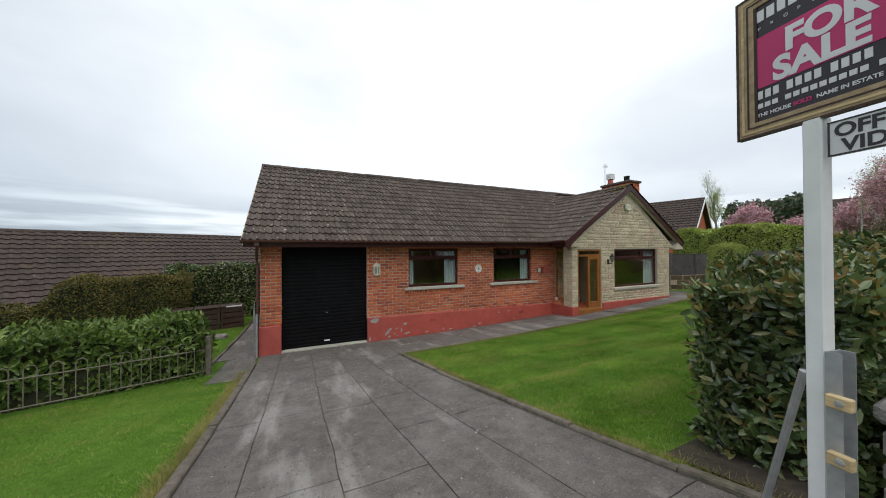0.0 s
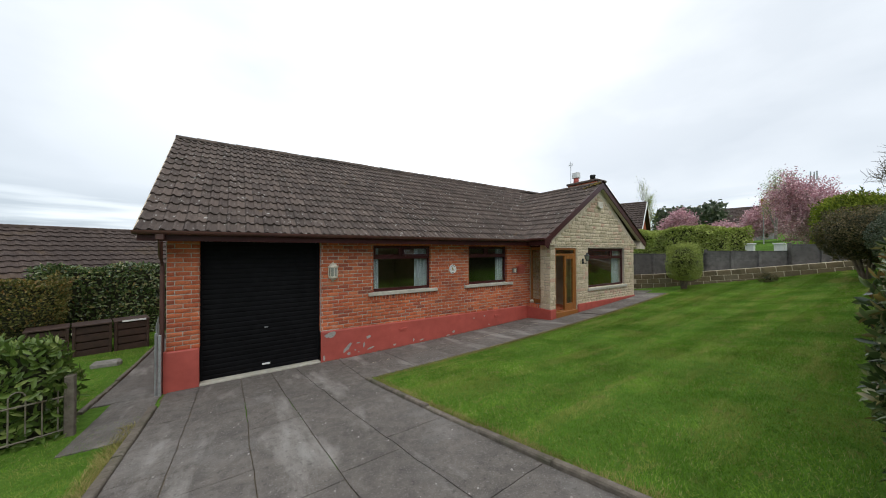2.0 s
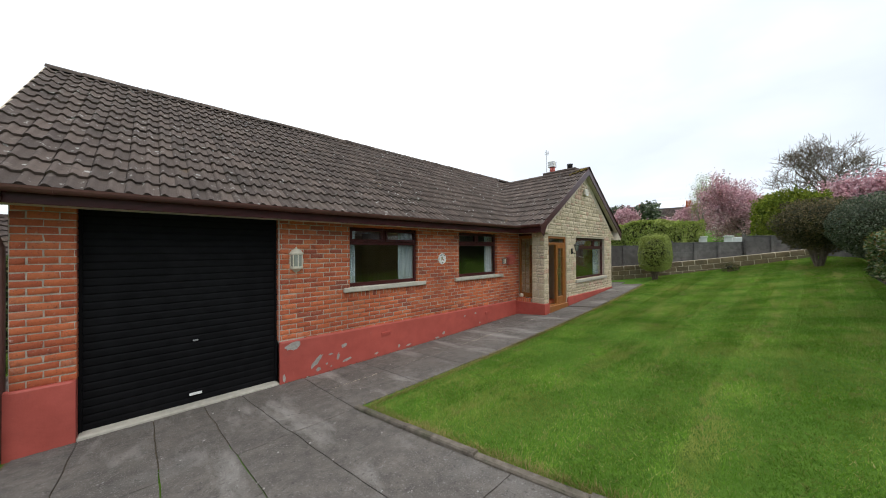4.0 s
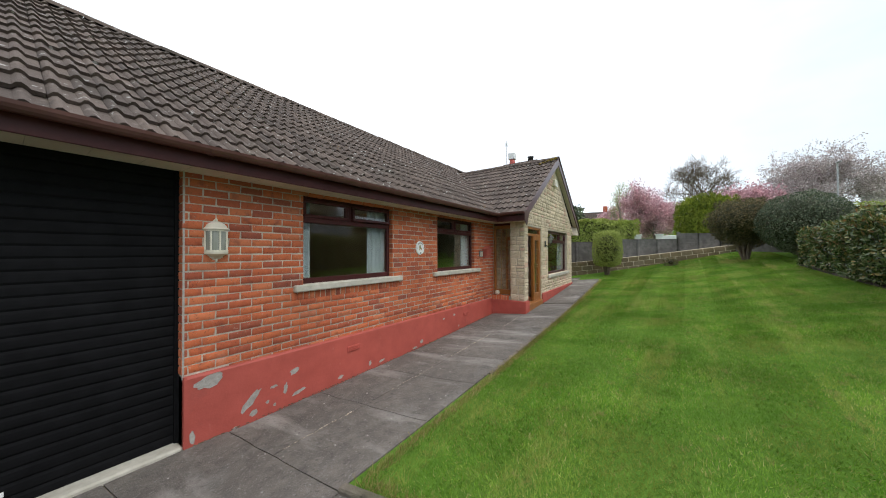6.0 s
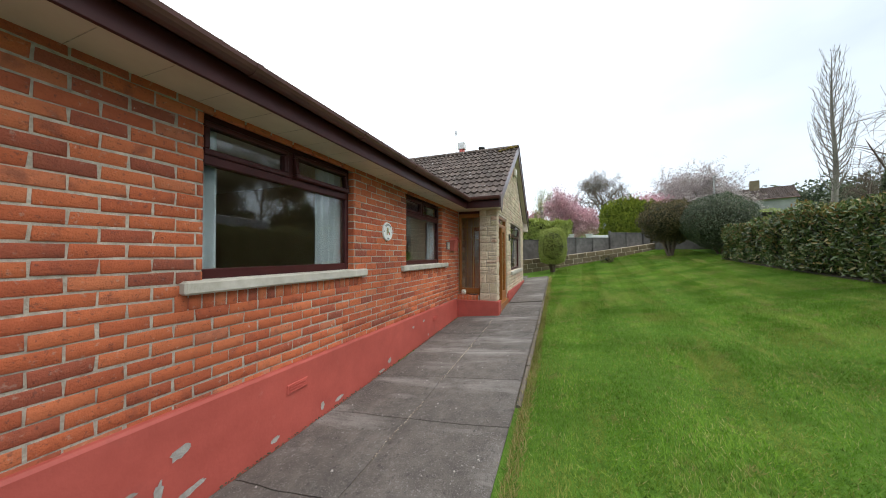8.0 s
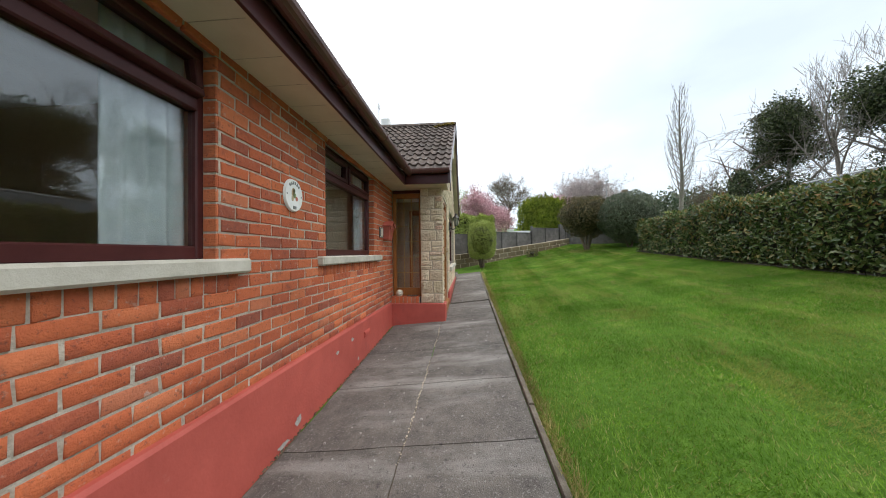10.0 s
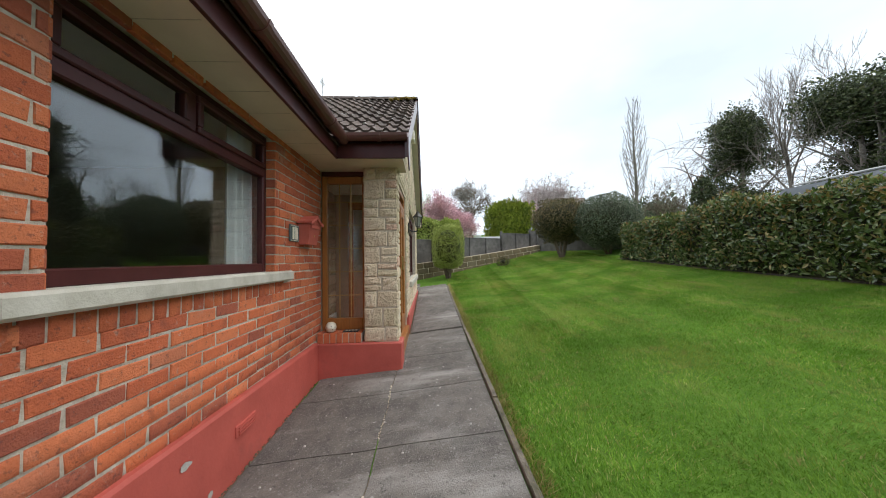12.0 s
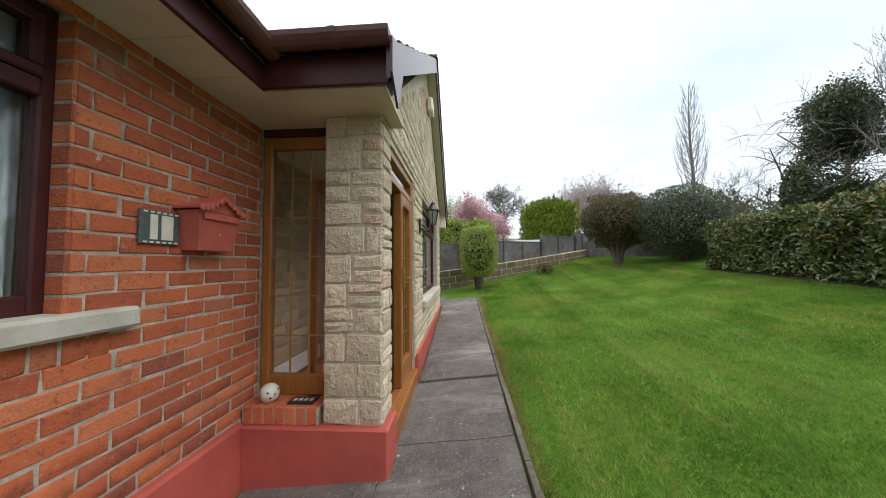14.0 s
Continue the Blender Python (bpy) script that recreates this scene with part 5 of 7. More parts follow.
for k in range(7):
    y = 8.20 + k * 0.073
    part("ledge_brick", Mesh().bevel_box(XR - 0.02, OX - 0.03, y, y + 0.063, 0.545, 0.66, 0.006), M_BRICK, house)
part("ledge_mortar", Mesh().box(XR - 0.01, OX - 0.03, 8.19, 8.71, 0.54, 0.65), M_MORTAR, house)

part("porch_floor", Mesh().box(8.63, 10.15, WY + 0.25, FY + 0.3, 0.30, 0.44), M_BRICK, house)
part("door_step", Mesh().bevel_box(8.63, 9.86, WY - 0.03, WY + 0.30, 0.12, 0.43, 0.01), M_WOOD, house, "timber-faced door step")
door = part("front_door", Mesh().box(DOOR[0], DOOR[1], WY + 0.20, WY + 0.21, 2.50, 2.53), M_WOOD, house, "golden oak front door frame, one glazed leaf shut, the other open")
YA, YB = WY + 0.03, WY + 0.11
for a, b, c, d, nm in ((8.66, 8.73, 0.40, 2.53, "frame"), (9.75, 9.82, 0.40, 2.53, "frame"), (8.73, 9.75, 2.46, 2.53, "frame"), (8.73, 9.75, 2.27, 2.34, "transom"), (9.20, 9.29, 0.46, 2.27, "stile"), (9.66, 9.75, 0.46, 2.27, "stile"),
                       (9.29, 9.66, 0.46, 0.66, "rail"), (9.29, 9.66, 2.16, 2.27, "rail"), (8.73, 9.75, 0.40, 0.46, "sill")):
    part(nm, Mesh().bevel_box(a, b, YA, YB, c, d, 0.008), M_WOOD, door)
p = part("pane", Mesh().box(9.285, 9.665, WY + 0.07, WY + 0.076, 0.65, 2.17), M_GLASS, door)
p.visible_shadow = False
p = part("pane", Mesh().box(8.725, 9.755, WY + 0.07, WY + 0.076, 2.335, 2.465), M_GLASS, door)
p.visible_shadow = False
for x in (9.41, 9.54):
    part("glazing_bar", Mesh().box(x - 0.005, x + 0.005, WY + 0.062, WY + 0.068, 0.66, 2.16), m_brass, door)
for k in range(5):
    part("glazing_bar", Mesh().box(9.29, 9.66, WY + 0.062, WY + 0.067, 0.90 + k * 0.25, 0.908 + k * 0.25), m_brass, door)
hd = Mesh().bevel_box(9.225, 9.255, WY + 0.005, WY + 0.03, 1.36, 1.56, 0.004).tube([(9.24, WY - 0.01, 1.47), (9.24, WY - 0.03, 1.47), (9.34, WY - 0.03, 1.47)], 0.008)
part("handle", hd, m_brass, door, "brass lever handle")
# the open leaf, folded back into the porch
leaf = part("open_leaf", Mesh().bevel_box(8.70, 8.75, WY + 0.12, WY + 0.20, 0.46, 2.26, 0.006).bevel_box(8.70, 8.75, 8.36, 8.42, 0.46, 2.26, 0.006).bevel_box(8.70, 8.75, WY + 0.2, 8.36, 0.46, 0.66, 0.006).bevel_box(8.70, 8.75, WY + 0.2, 8.36, 2.16, 2.26, 0.006), M_WOOD, door, "open glazed oak leaf")
p = part("pane", Mesh().box(8.722, 8.728, WY + 0.19, 8.37, 0.65, 2.17), M_GLASS, leaf)
p.visible_shadow = False
# inner porch wall in stone with a white skirting
stone_wall = part("porch_inner_wall", Mesh().box(8.63, 10.15, FY + 0.31, FY + 0.36, 0.44, 2.66), M_SMORTAR, house)
stone_field(stone_wall, 8.63, 10.15, 0.62, 2.62, [], lambda z: (8.63, 10.15), pose(0, FY + 0.30, 0), 15)
part("skirting", Mesh().bevel_box(8.63, 10.15, FY + 0.28, FY + 0.31, 0.44, 0.62, 0.006), M_WHITE, house, "white skirting board")

# ---- chimney ----
ch = part("chimney", Mesh().box(13.15, 13.85, 8.95, 10.3, 2.5, 5.52), M_BRICK, house, "broad red brick chimney stack")
for r in range(22):
    z = 5.50 - (r + 1) * COURSE
    for k in range(6):
        yy = 8.95 + (k + (0.5 if r % 2 else 0)) * STRETCH
        if yy + 0.2 < 10.32:
            part("brick", Mesh().box(13.14, 13.15, yy + 0.005, yy + STRETCH - 0.006, z, z + COURSE - 0.01), M_BRICK, ch)
    for k in range(3):
        xx = 13.15 + (k + (0.5 if r % 2 else 0)) * STRETCH
        if xx + 0.15 < 13.86:
            part("brick", Mesh().box(xx + 0.005, min(xx + STRETCH - 0.006, 13.85), 8.94, 8.95, z, z + COURSE - 0.01), M_BRICK, ch)
part("chimney_cap", Mesh().bevel_box(13.08, 13.92, 8.88, 10.37, 5.50, 5.60, 0.02), M_TILE, ch, "projecting dark coping")
for y, mm in ((9.3, M_BLACK),):
    part("chimney_pot", Mesh().lathe([(0.001, 0), (0.12, 0), (0.11, 0.22), (0.125, 0.24), (0.125, 0.28), (0.09, 0.28), (0.09, 0.1)], (13.5, y, 5.59), 14), mm, ch, "", True)
part("cowl", Mesh().bevel_box(13.36, 13.64, 9.98, 10.26, 5.88, 6.16, 0.02), M_WHITE, ch, "square white metal cowl")
part("chimney_pot", Mesh().lathe([(0.001, 0), (0.13, 0), (0.11, 0.3), (0.001, 0.3)], (13.5, 10.12, 5.59), 14), M_PLINTH, ch, "orange clay pot", True)

aerial = thing("tv_aerial", "thin grey television aerial clamped to the chimney", "aerial")
part("mast", Mesh().tube([(13.42, 10.35, 5.2), (13.42, 10.35, 6.72)], 0.012), M_GALV, aerial)
part("boom", Mesh().tube([(13.28, 10.35, 6.52), (13.60, 10.35, 6.62)], 0.009), M_GALV, aerial)
for k in range(6):
    x = 13.29 + k * 0.06
    part("element", Mesh().tube([(x, 10.35, 6.44 + k * 0.018), (x, 10.35, 6.62 + k * 0.018)], 0.005, 6), M_GALV, aerial)

alarm = thing("alarm_box", "cream burglar alarm box on the stone gable", "alarm box")
part("case", Mesh().bevel_box(11.09, 11.36, WY - 0.10, WY - 0.01, 4.02, 4.24, 0.03), M_CREAM, alarm)
part("lens", Mesh().bevel_box(11.14, 11.31, WY - 0.11, WY - 0.095, 4.00, 4.05, 0.008), M_WHITE, alarm)

# ---- things on the wall ----
lan = thing("wall_lantern", "cream half-round wall lantern with frosted panes", "wall lamp", pose(1.905, FY, 1.965) @ Matrix.Diagonal((0.92, 0.92, 0.92, 1)))


def half_lathe(profile, sides=12, depth=1.0):
    mb, n = Mesh(), len(profile)
    v = []
    for r, z in profile:
        for k in range(sides + 1):
            t = math.pi + math.pi * k / sides
            v.append((r * math.cos(t), r * math.sin(t) * depth, z))
    f = [(i * (sides + 1) + k, i * (sides + 1) + k + 1, (i + 1) * (sides + 1) + k + 1, (i + 1) * (sides + 1) + k) for i in range(n - 1) for k in range(sides)]
    f += [tuple(i * (sides + 1) for i in range(n)), tuple(i * (sides + 1) + sides for i in reversed(range(n)))]
    return mb.add(v, f)


part("cap", half_lathe([(0.122, 0.115), (0.128, 0.122), (0.105, 0.145), (0.088, 0.175), (0.05, 0.20), (0.014, 0.21), (0.014, 0.235), (0.006, 0.25), (0.001, 0.25)]), M_CREAM, lan, "domed cap with a finial")
part("base", half_lathe([(0.001, -0.245), (0.008, -0.245), (0.015, -0.225), (0.010, -0.205), (0.04, -0.19), (0.085, -0.165), (0.112, -0.15), (0.115, -0.13), (0.10, -0.125)]), M_CREAM, lan)
part("glass", half_lathe([(0.095, -0.125), (0.102, 0.0), (0.102, 0.118)]), M_FROST, lan, "frosted glass panes")
for k in range(5):
    t = math.pi + math.pi * k / 4
    c, s = math.cos(t) * 0.106, math.sin(t) * 0.106
    part("glazing_bar", Mesh().bevel_box(c - 0.008, c + 0.008, s - 0.008, s + 0.008, -0.128, 0.118, 0.003), M_CREAM, lan)
part("rim", half_lathe([(0.10, 0.098), (0.113, 0.098), (0.113, 0.118), (0.10, 0.118)]), M_CREAM, lan)
part("rim", half_lathe([(0.10, -0.128), (0.113, -0.128), (0.113, -0.108), (0.10, -0.108)]), M_CREAM, lan)
part("back_plate", Mesh().bevel_box(-0.06, 0.06, -0.012, 0.0, -0.2, 0.16, 0.004), M_CREAM, lan)

pq = thing("house_plaque", "oval white ceramic plaque with a small coloured motif", "plaque", pose(5.246, FY - 0.004, 1.914))


def oval(rx, rz, y, t, n=36, dome=0.0):
    v = [(math.cos(2 * math.pi * i / n) * rx, y, math.sin(2 * math.pi * i / n) * rz) for i in range(n)]
    w = [(x * 0.94, y - t, z * 0.94) for x, _, z in v]
    return Mesh().add(v + w, [tuple(range(n, 2 * n))] + [(i, (i + 1) % n, n + (i + 1) % n, n + i) for i in range(n)])


part("disc", oval(0.128, 0.132, 0.0, 0.018), M_WHITE, pq, "glazed white disc")
m_bar = surface("grey_lettering", ((0.3, (0.20, 0.21, 0.20)), (0.7, (0.26, 0.27, 0.26))), 10, 0.5, 0)
for k in range(6):
    a = radians(130 - k * 16)
    part("letter_bar", Mesh().box(-0.007, 0.007, -0.0035, 0.0, -0.012, 0.012, pose(math.cos(a) * 0.096, -0.0182, math.sin(a) * 0.099, 0, 90 - math.degrees(a))), m_bar, pq)
part("number_bar", Mesh().box(-0.022, 0.022, -0.022, -0.0185, -0.108, -0.085), m_bar, pq)
mo = random.Random(8)
for k, c in enumerate(((0.35, 0.25, 0.12), (0.42, 0.12, 0.08), (0.20, 0.26, 0.10), (0.50, 0.40, 0.25), (0.20, 0.26, 0.10), (0.42, 0.30, 0.16))):
    mm = surface("motif", ((0.3, c), (0.7, tuple(min(1, v * 1.4) for v in c))), 60, 0.4, 0)
    o = oval(mo.uniform(0.014, 0.026), mo.uniform(0.016, 0.03), 0.0, 0.003, 14).move(pose(mo.uniform(-0.03, 0.03), -0.0182, mo.uniform(-0.04, 0.04)))
    part("motif", o, mm, pq)
for x in (-0.10, 0.10):
    part("screw", Mesh().lathe([(0.001, 0.004), (0.006, 0.003), (0.007, 0)], (0, 0, 0), 8).move(pose(x, -0.017, 0, 90)), M_BLACK, pq)

mbx = thing("letter_box", "faded red metal letter box with a scalloped gabled lid", "letter box", pose(8.03, FY - 0.004, 1.812))
part("body", Mesh().add([(-0.15, 0, 0.08), (0.15, 0, 0.08), (0.12, 0, -0.13), (-0.12, 0, -0.13), (-0.15, -0.125, 0.08), (0.15, -0.125, 0.08), (0.12, -0.095, -0.13), (-0.12, -0.095, -0.13)],
                        [(0, 1, 2, 3), (7, 6, 5, 4), (0, 4, 5, 1), (1, 5, 6, 2), (2, 6, 7, 3), (3, 7, 4, 0)]), M_MAILBOX, mbx)
part("lid", Mesh().prism([(-0.175, 0.085), (-0.07, 0.115), (0.0, 0.155), (0.07, 0.115), (0.175, 0.085), (0.175, 0.10), (0.07, 0.135), (0.0, 0.175), (-0.07, 0.135), (-0.175, 0.10)], -0.15, 0.0), M_MAILBOX, mbx, "gabled lid")
part("front_gable", Mesh().prism([(-0.15, 0.082), (0.15, 0.082), (0.06, 0.115), (0, 0.15), (-0.06, 0.115)], -0.126, -0.116), M_MAILBOX, mbx)
for k in range(11):
    x = -0.16 + k * 0.032
    z = 0.088 + max(0, 0.07 - abs(x) * 0.62)
    part("scallop", Mesh().lathe([(0.001, 0.006), (0.014, 0.004), (0.016, 0)], (0, 0, 0), 10).move(pose(x, -0.15, z, 90)), M_MAILBOX, mbx)
part("slot_flap", Mesh().bevel_box(-0.125, 0.125, -0.134, -0.124, 0.035, 0.07, 0.004), M_MAILBOX, mbx)
part("lock", Mesh().lathe([(0.001, 0.006), (0.01, 0.004), (0.011, 0)], (0, 0, 0), 10).move(pose(0.0, -0.112, -0.04, 82)), m_brass, mbx)

nb = thing("number_plate", "small dark tile plaque with pale lettering bars", "plaque", pose(7.785, FY - 0.004, 1.785))
part("tile", Mesh().bevel_box(-0.10, 0.10, -0.014, 0.0, -0.082, 0.082, 0.004), surface("dark_slate", ((0.3, (0.05, 0.065, 0.065)), (0.7, (0.10, 0.12, 0.12))), 40, 0.5, 0.1, 60), nb)
part("number_bar", Mesh().bevel_box(-0.055, -0.02, -0.020, -0.013, -0.06, 0.06, 0.003), M_CREAM, nb)
part("number_bar", Mesh().bevel_box(0.0, 0.06, -0.020, -0.013, -0.06, 0.06, 0.003), M_CREAM, nb)
for z in (-0.076, 0.068):
    for k in range(6):
        part("border_fleck", Mesh().box(-0.085 + k * 0.031, -0.068 + k * 0.031, -0.0165, -0.0135, z, z + 0.008), M_CREAM, nb)

orn = thing("ball_ornament", "small white round ornament with dark pierced holes", "ornament", pose(8.47, 8.57, 0.66))
part("ball", Mesh().lathe([(0.03, 0.0), (0.05, 0.012), (0.062, 0.045), (0.064, 0.062), (0.055, 0.09), (0.035, 0.112), (0.001, 0.12)], (0, 0, 0), 20), M_CREAM, orn, "", True)
for a, z in ((200, 0.075), (240, 0.06), (150, 0.06), (215, 0.04), (270, 0.085)):
    c, s = math.cos(radians(a)), math.sin(radians(a))
    part("hole", Mesh().lathe([(0.001, 0.003), (0.007, 0.002), (0.008, 0)], (0, 0, 0), 8).move(Matrix.Translation((c * 0.061, s * 0.061, z)) @ Vector((c, s, 0)).to_track_quat("Z", "Y").to_matrix().to_4x4()), M_BLACK, orn)
sg = thing("small_slate_sign", "small dark slate with pale bars lying on the brick ledge", "sign", pose(8.47, 8.33, 0.663))
part("slate", Mesh().bevel_box(-0.05, 0.05, -0.09, 0.09, 0.0, 0.012, 0.003), M_BLACK, sg)
for k in range(4):
    part("letter_bar", Mesh().box(-0.02, 0.02, -0.068 + k * 0.037, -0.045 + k * 0.037, 0.0115, 0.0135), M_CREAM, sg)

cl = thing("coach_lamp", "black coach lantern on a scrolled wall bracket", "wall lamp", pose(10.16, WY - 0.01, 2.10))
part("bracket_plate", Mesh().bevel_box(-0.045, 0.045, -0.02, 0.0, -0.12, 0.06, 0.006), M_BLACK, cl)
part("arm", Mesh().tube([(0, -0.02, -0.06), (0, -0.08, -0.10), (0, -0.15, -0.09), (0, -0.17, -0.02)], 0.012), M_BLACK, cl)
part("cage", Mesh().lathe([(0.001, 0.0), (0.04, 0.0), (0.045, 0.01), (0.03, 0.012)], (0, -0.17, -0.02), 6), M_BLACK, cl)
part("glass", Mesh().lathe([(0.038, 0.0), (0.07, 0.16)], (0, -0.17, -0.01), 6), M_FROST, cl, "clear lantern panes")
for k in range(6):
    a = 2 * math.pi * k / 6
    part("glazing_bar", Mesh().tube([(0.04 * math.cos(a), -0.17 + 0.04 * math.sin(a), -0.01), (0.073 * math.cos(a), -0.17 + 0.073 * math.sin(a), 0.15)], 0.005, 6), M_BLACK, cl)
part("roof", Mesh().lathe([(0.09, 0.15), (0.095, 0.16), (0.05, 0.205), (0.03, 0.23), (0.03, 0.25), (0.008, 0.26), (0.001, 0.29)], (0, -0.17, 0), 6), M_BLACK, cl)

# ---- hedges and bushes ----
def hedge(name, label, line, thick, top, n, length, width, mat, tip=None, tip_share=0.0, seed=1, bottom=None, round_top=0.15, rough=0.09, **kw):
    """A clipped hedge along a line of points; top(s) is its height at the share s of its length."""
    h = thing(name, label, "hedge")
    rng = np.random.default_rng(seed)
    line = np.array(line, float)
    seg = np.linalg.norm(np.diff(line, axis=0), axis=1)
    cum = np.concatenate([[0], np.cumsum(seg)])
    T = cum[-1]

    def at(s):
        d = s * T
        i = min(int(np.searchsorted(cum, d, side="right")) - 1, len(seg) - 1)
        u = (d - cum[i]) / seg[i]
        p = line[i] * (1 - u) + line[i + 1] * u
        t = (line[i + 1] - line[i]) / seg[i]
        return p, t, np.array((-t[1], t[0]))
    pts, nor = [], []
    H = 1.4
    areas = np.array([H * T, H * T, thick * T, thick * H, thick * H])
    kind = rng.choice(5, n, p=areas / areas.sum())
    for k in kind:
        s, u, v = rng.random(), rng.uniform(-0.5, 0.5), rng.random()
        if k == 3:
            s = 0.0
        if k == 4:
            s = 1.0
        p, t, q = at(s)
        z0 = ground(p[0], p[1]) if bottom is None else bottom(s)
        z1 = top(s)
        if k == 0:
            off, z, nn = -0.5, z0 + v * (z1 - z0), (-q[0], -q[1], 0.15)
        elif k == 1:
            off, z, nn = 0.5, z0 + v * (z1 - z0), (q[0], q[1], 0.15)
        elif k == 2:
            off, z, nn = u, z1, (0, 0, 1)
        else:
            off, z, nn = u, z0 + v * (z1 - z0), ((-t[0], -t[1], 0.15) if k == 3 else (t[0], t[1], 0.15))
        over = max(0.0, (z - (z1 - round_top)) / round_top) if round_top else 0
        if k != 2:
            off *= 1 - 0.35 * over * over * (thick and min(1, round_top / thick * 2))
        pp = np.array((p[0] + q[0] * off * thick, p[1] + q[1] * off * thick, z))
        nz = noise.noise(Vector(pp * 2.1)) * rough * 1.2 + noise.noise(Vector(pp * 0.8)) * rough * 1.3
        nn = np.array(nn)
        pts.append(pp + nn * (nz - rng.random() ** 2 * 0.16))
        nor.append(nn)
    pts, nor = np.array(pts), np.array(nor)
    is_tip = rng.random(n) < tip_share * np.clip((pts[:, 2] - pts[:, 2].mean()) * 1.5 + 0.6, 0.1, 2.0)
    leaves("foliage", h, pts[~is_tip], nor[~is_tip], length, width, mat, **kw)
    if tip is not None and is_tip.any():
        leaves("shoot_growth", h, pts[is_tip] + nor[is_tip] * 0.02, nor[is_tip], length * 0.85, width * 0.8, tip, **{**kw, "up": 0.7})
    # added solid, coloured dark as the shade seen between the leaves
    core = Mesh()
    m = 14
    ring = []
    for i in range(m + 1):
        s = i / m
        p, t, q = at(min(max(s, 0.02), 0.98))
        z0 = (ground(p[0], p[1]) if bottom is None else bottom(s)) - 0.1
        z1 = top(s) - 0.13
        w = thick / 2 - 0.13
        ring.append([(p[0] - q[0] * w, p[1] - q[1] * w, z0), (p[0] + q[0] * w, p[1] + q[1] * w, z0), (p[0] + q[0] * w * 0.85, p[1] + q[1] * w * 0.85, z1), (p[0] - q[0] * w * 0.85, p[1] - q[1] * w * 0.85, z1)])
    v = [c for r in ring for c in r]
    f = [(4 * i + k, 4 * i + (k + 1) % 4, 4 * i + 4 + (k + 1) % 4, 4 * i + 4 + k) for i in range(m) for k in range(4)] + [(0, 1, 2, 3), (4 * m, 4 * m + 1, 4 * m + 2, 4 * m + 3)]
    part("inner_wood", core.add(v, f), M_CORE, h, "dark solid standing in for the shaded inside")
    return h


def shell_points(rng, n, c, r, rough=0.12, freq=1.6, depth=0.25, squash=None):
    d = unit(rng.normal(size=(n, 3)))
    if squash:
        d = np.sign(d) * np.abs(d) ** squash
        d = d / np.max(np.abs(d), axis=1, keepdims=True) * 0.5 + unit(d) * 0.5
    k = np.array([1 + rough * noise.noise(Vector(q * freq + np.array(c))) + rough * 0.6 * noise.noise(Vector(q * freq * 3.1 + np.array(c))) for q in d])
    k -= rng.random(n) ** 2 * depth
    return np.array(c) + d * np.array(r) * k[:, None], unit(d / np.array(r))


def bush(name, label, c, r, n, length, width, mat, stem_base, seed, stems=3, squash=None, rough=0.12, tip=None, core=0.78, category="bush"):
    b = thing(name, label, category)
    rng = np.random.default_rng(seed)
    p, q = shell_points(rng, n, c, r, rough, squash=squash)
    leaves("foliage", b, p, q, length, width, mat)
    # added dark ball, its colour giving the shade behind the foliage
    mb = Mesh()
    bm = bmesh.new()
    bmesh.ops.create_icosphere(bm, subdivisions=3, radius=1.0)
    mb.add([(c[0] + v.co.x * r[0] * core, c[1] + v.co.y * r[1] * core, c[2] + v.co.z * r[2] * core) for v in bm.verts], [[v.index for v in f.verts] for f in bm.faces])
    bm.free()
    part("inner_wood", mb, M_CORE, b, "dark solid standing in for the shaded inside")
    for k in range(stems):
        a = 2 * math.pi * k / max(stems, 1) + 0.4
        e = Vector((c[0] + math.cos(a) * r[0] * 0.35, c[1] + math.sin(a) * r[1] * 0.35, c[2] - r[2] * 0.45))
        s = Vector(stem_base) + Vector((math.cos(a), math.sin(a), 0)) * 0.05
        part("stem", Mesh().tube([s, s.lerp(e, 0.5) + Vector((0.03, 0.02, 0)), e], [0.045, 0.035, 0.02], 7), M_BARK, b)
    return b


# the long laurel hedge between lawn and road
def hedge_top(s):
    x = 2.75 + s * 11.2
    return 2.45 + 0.05 * min(1.0, max(0.0, (x - 5.0) / 3.0)) + 0.05 * math.sin(x * 1.3) + 0.03 * math.sin(x * 3.7) - 0.20 * max(0.0, 1 - (x - 2.75) / 1.3)


hedge("laurel_hedge", "tall glossy laurel hedge along the roadside wall", [(2.93, 1.02), (6, 1.04), (10, 1.05), (13.9, 1.02)], 0.95, hedge_top, 46000, 0.095, 0.045, M_LAUREL, M_LAUREL_TIP, 0.17, 31, rough=0.12, spread=0.85)
# bright hedge behind the bow-topped fence
hedge("bright_laurel_hedge", "bright green leafy laurel hedge behind a bow-topped iron fence", [(-1.95, 8.0), (-4.3, 7.05), (-7.5, 5.6)], 0.95, lambda s: 1.22 - 0.05 * s + 0.04 * math.sin(s * 23), 13000, 0.125, 0.05, M_BRIGHT, M_BRIGHT, 0.1, 32, rough=0.13, up=0.8, spread=0.5)
hedge("privet_hedge", "brownish green clipped privet hedge", [(-11.5, 11.6), (-7.6, 13.0), (-4.0, 14.6)], 1.3, lambda s: 0.92 + 0.72 * min(1.0, max(0.0, (s - 0.56) / 0.10)) + 0.07 * math.sin(s * 31) + 0.04 * math.sin(s * 83), 42000, 0.075, 0.042, M_PRIVET, M_LAUREL_TIP, 0.22, 33, bottom=lambda s: -1.6 + 1.2 * s, rough=0.16)
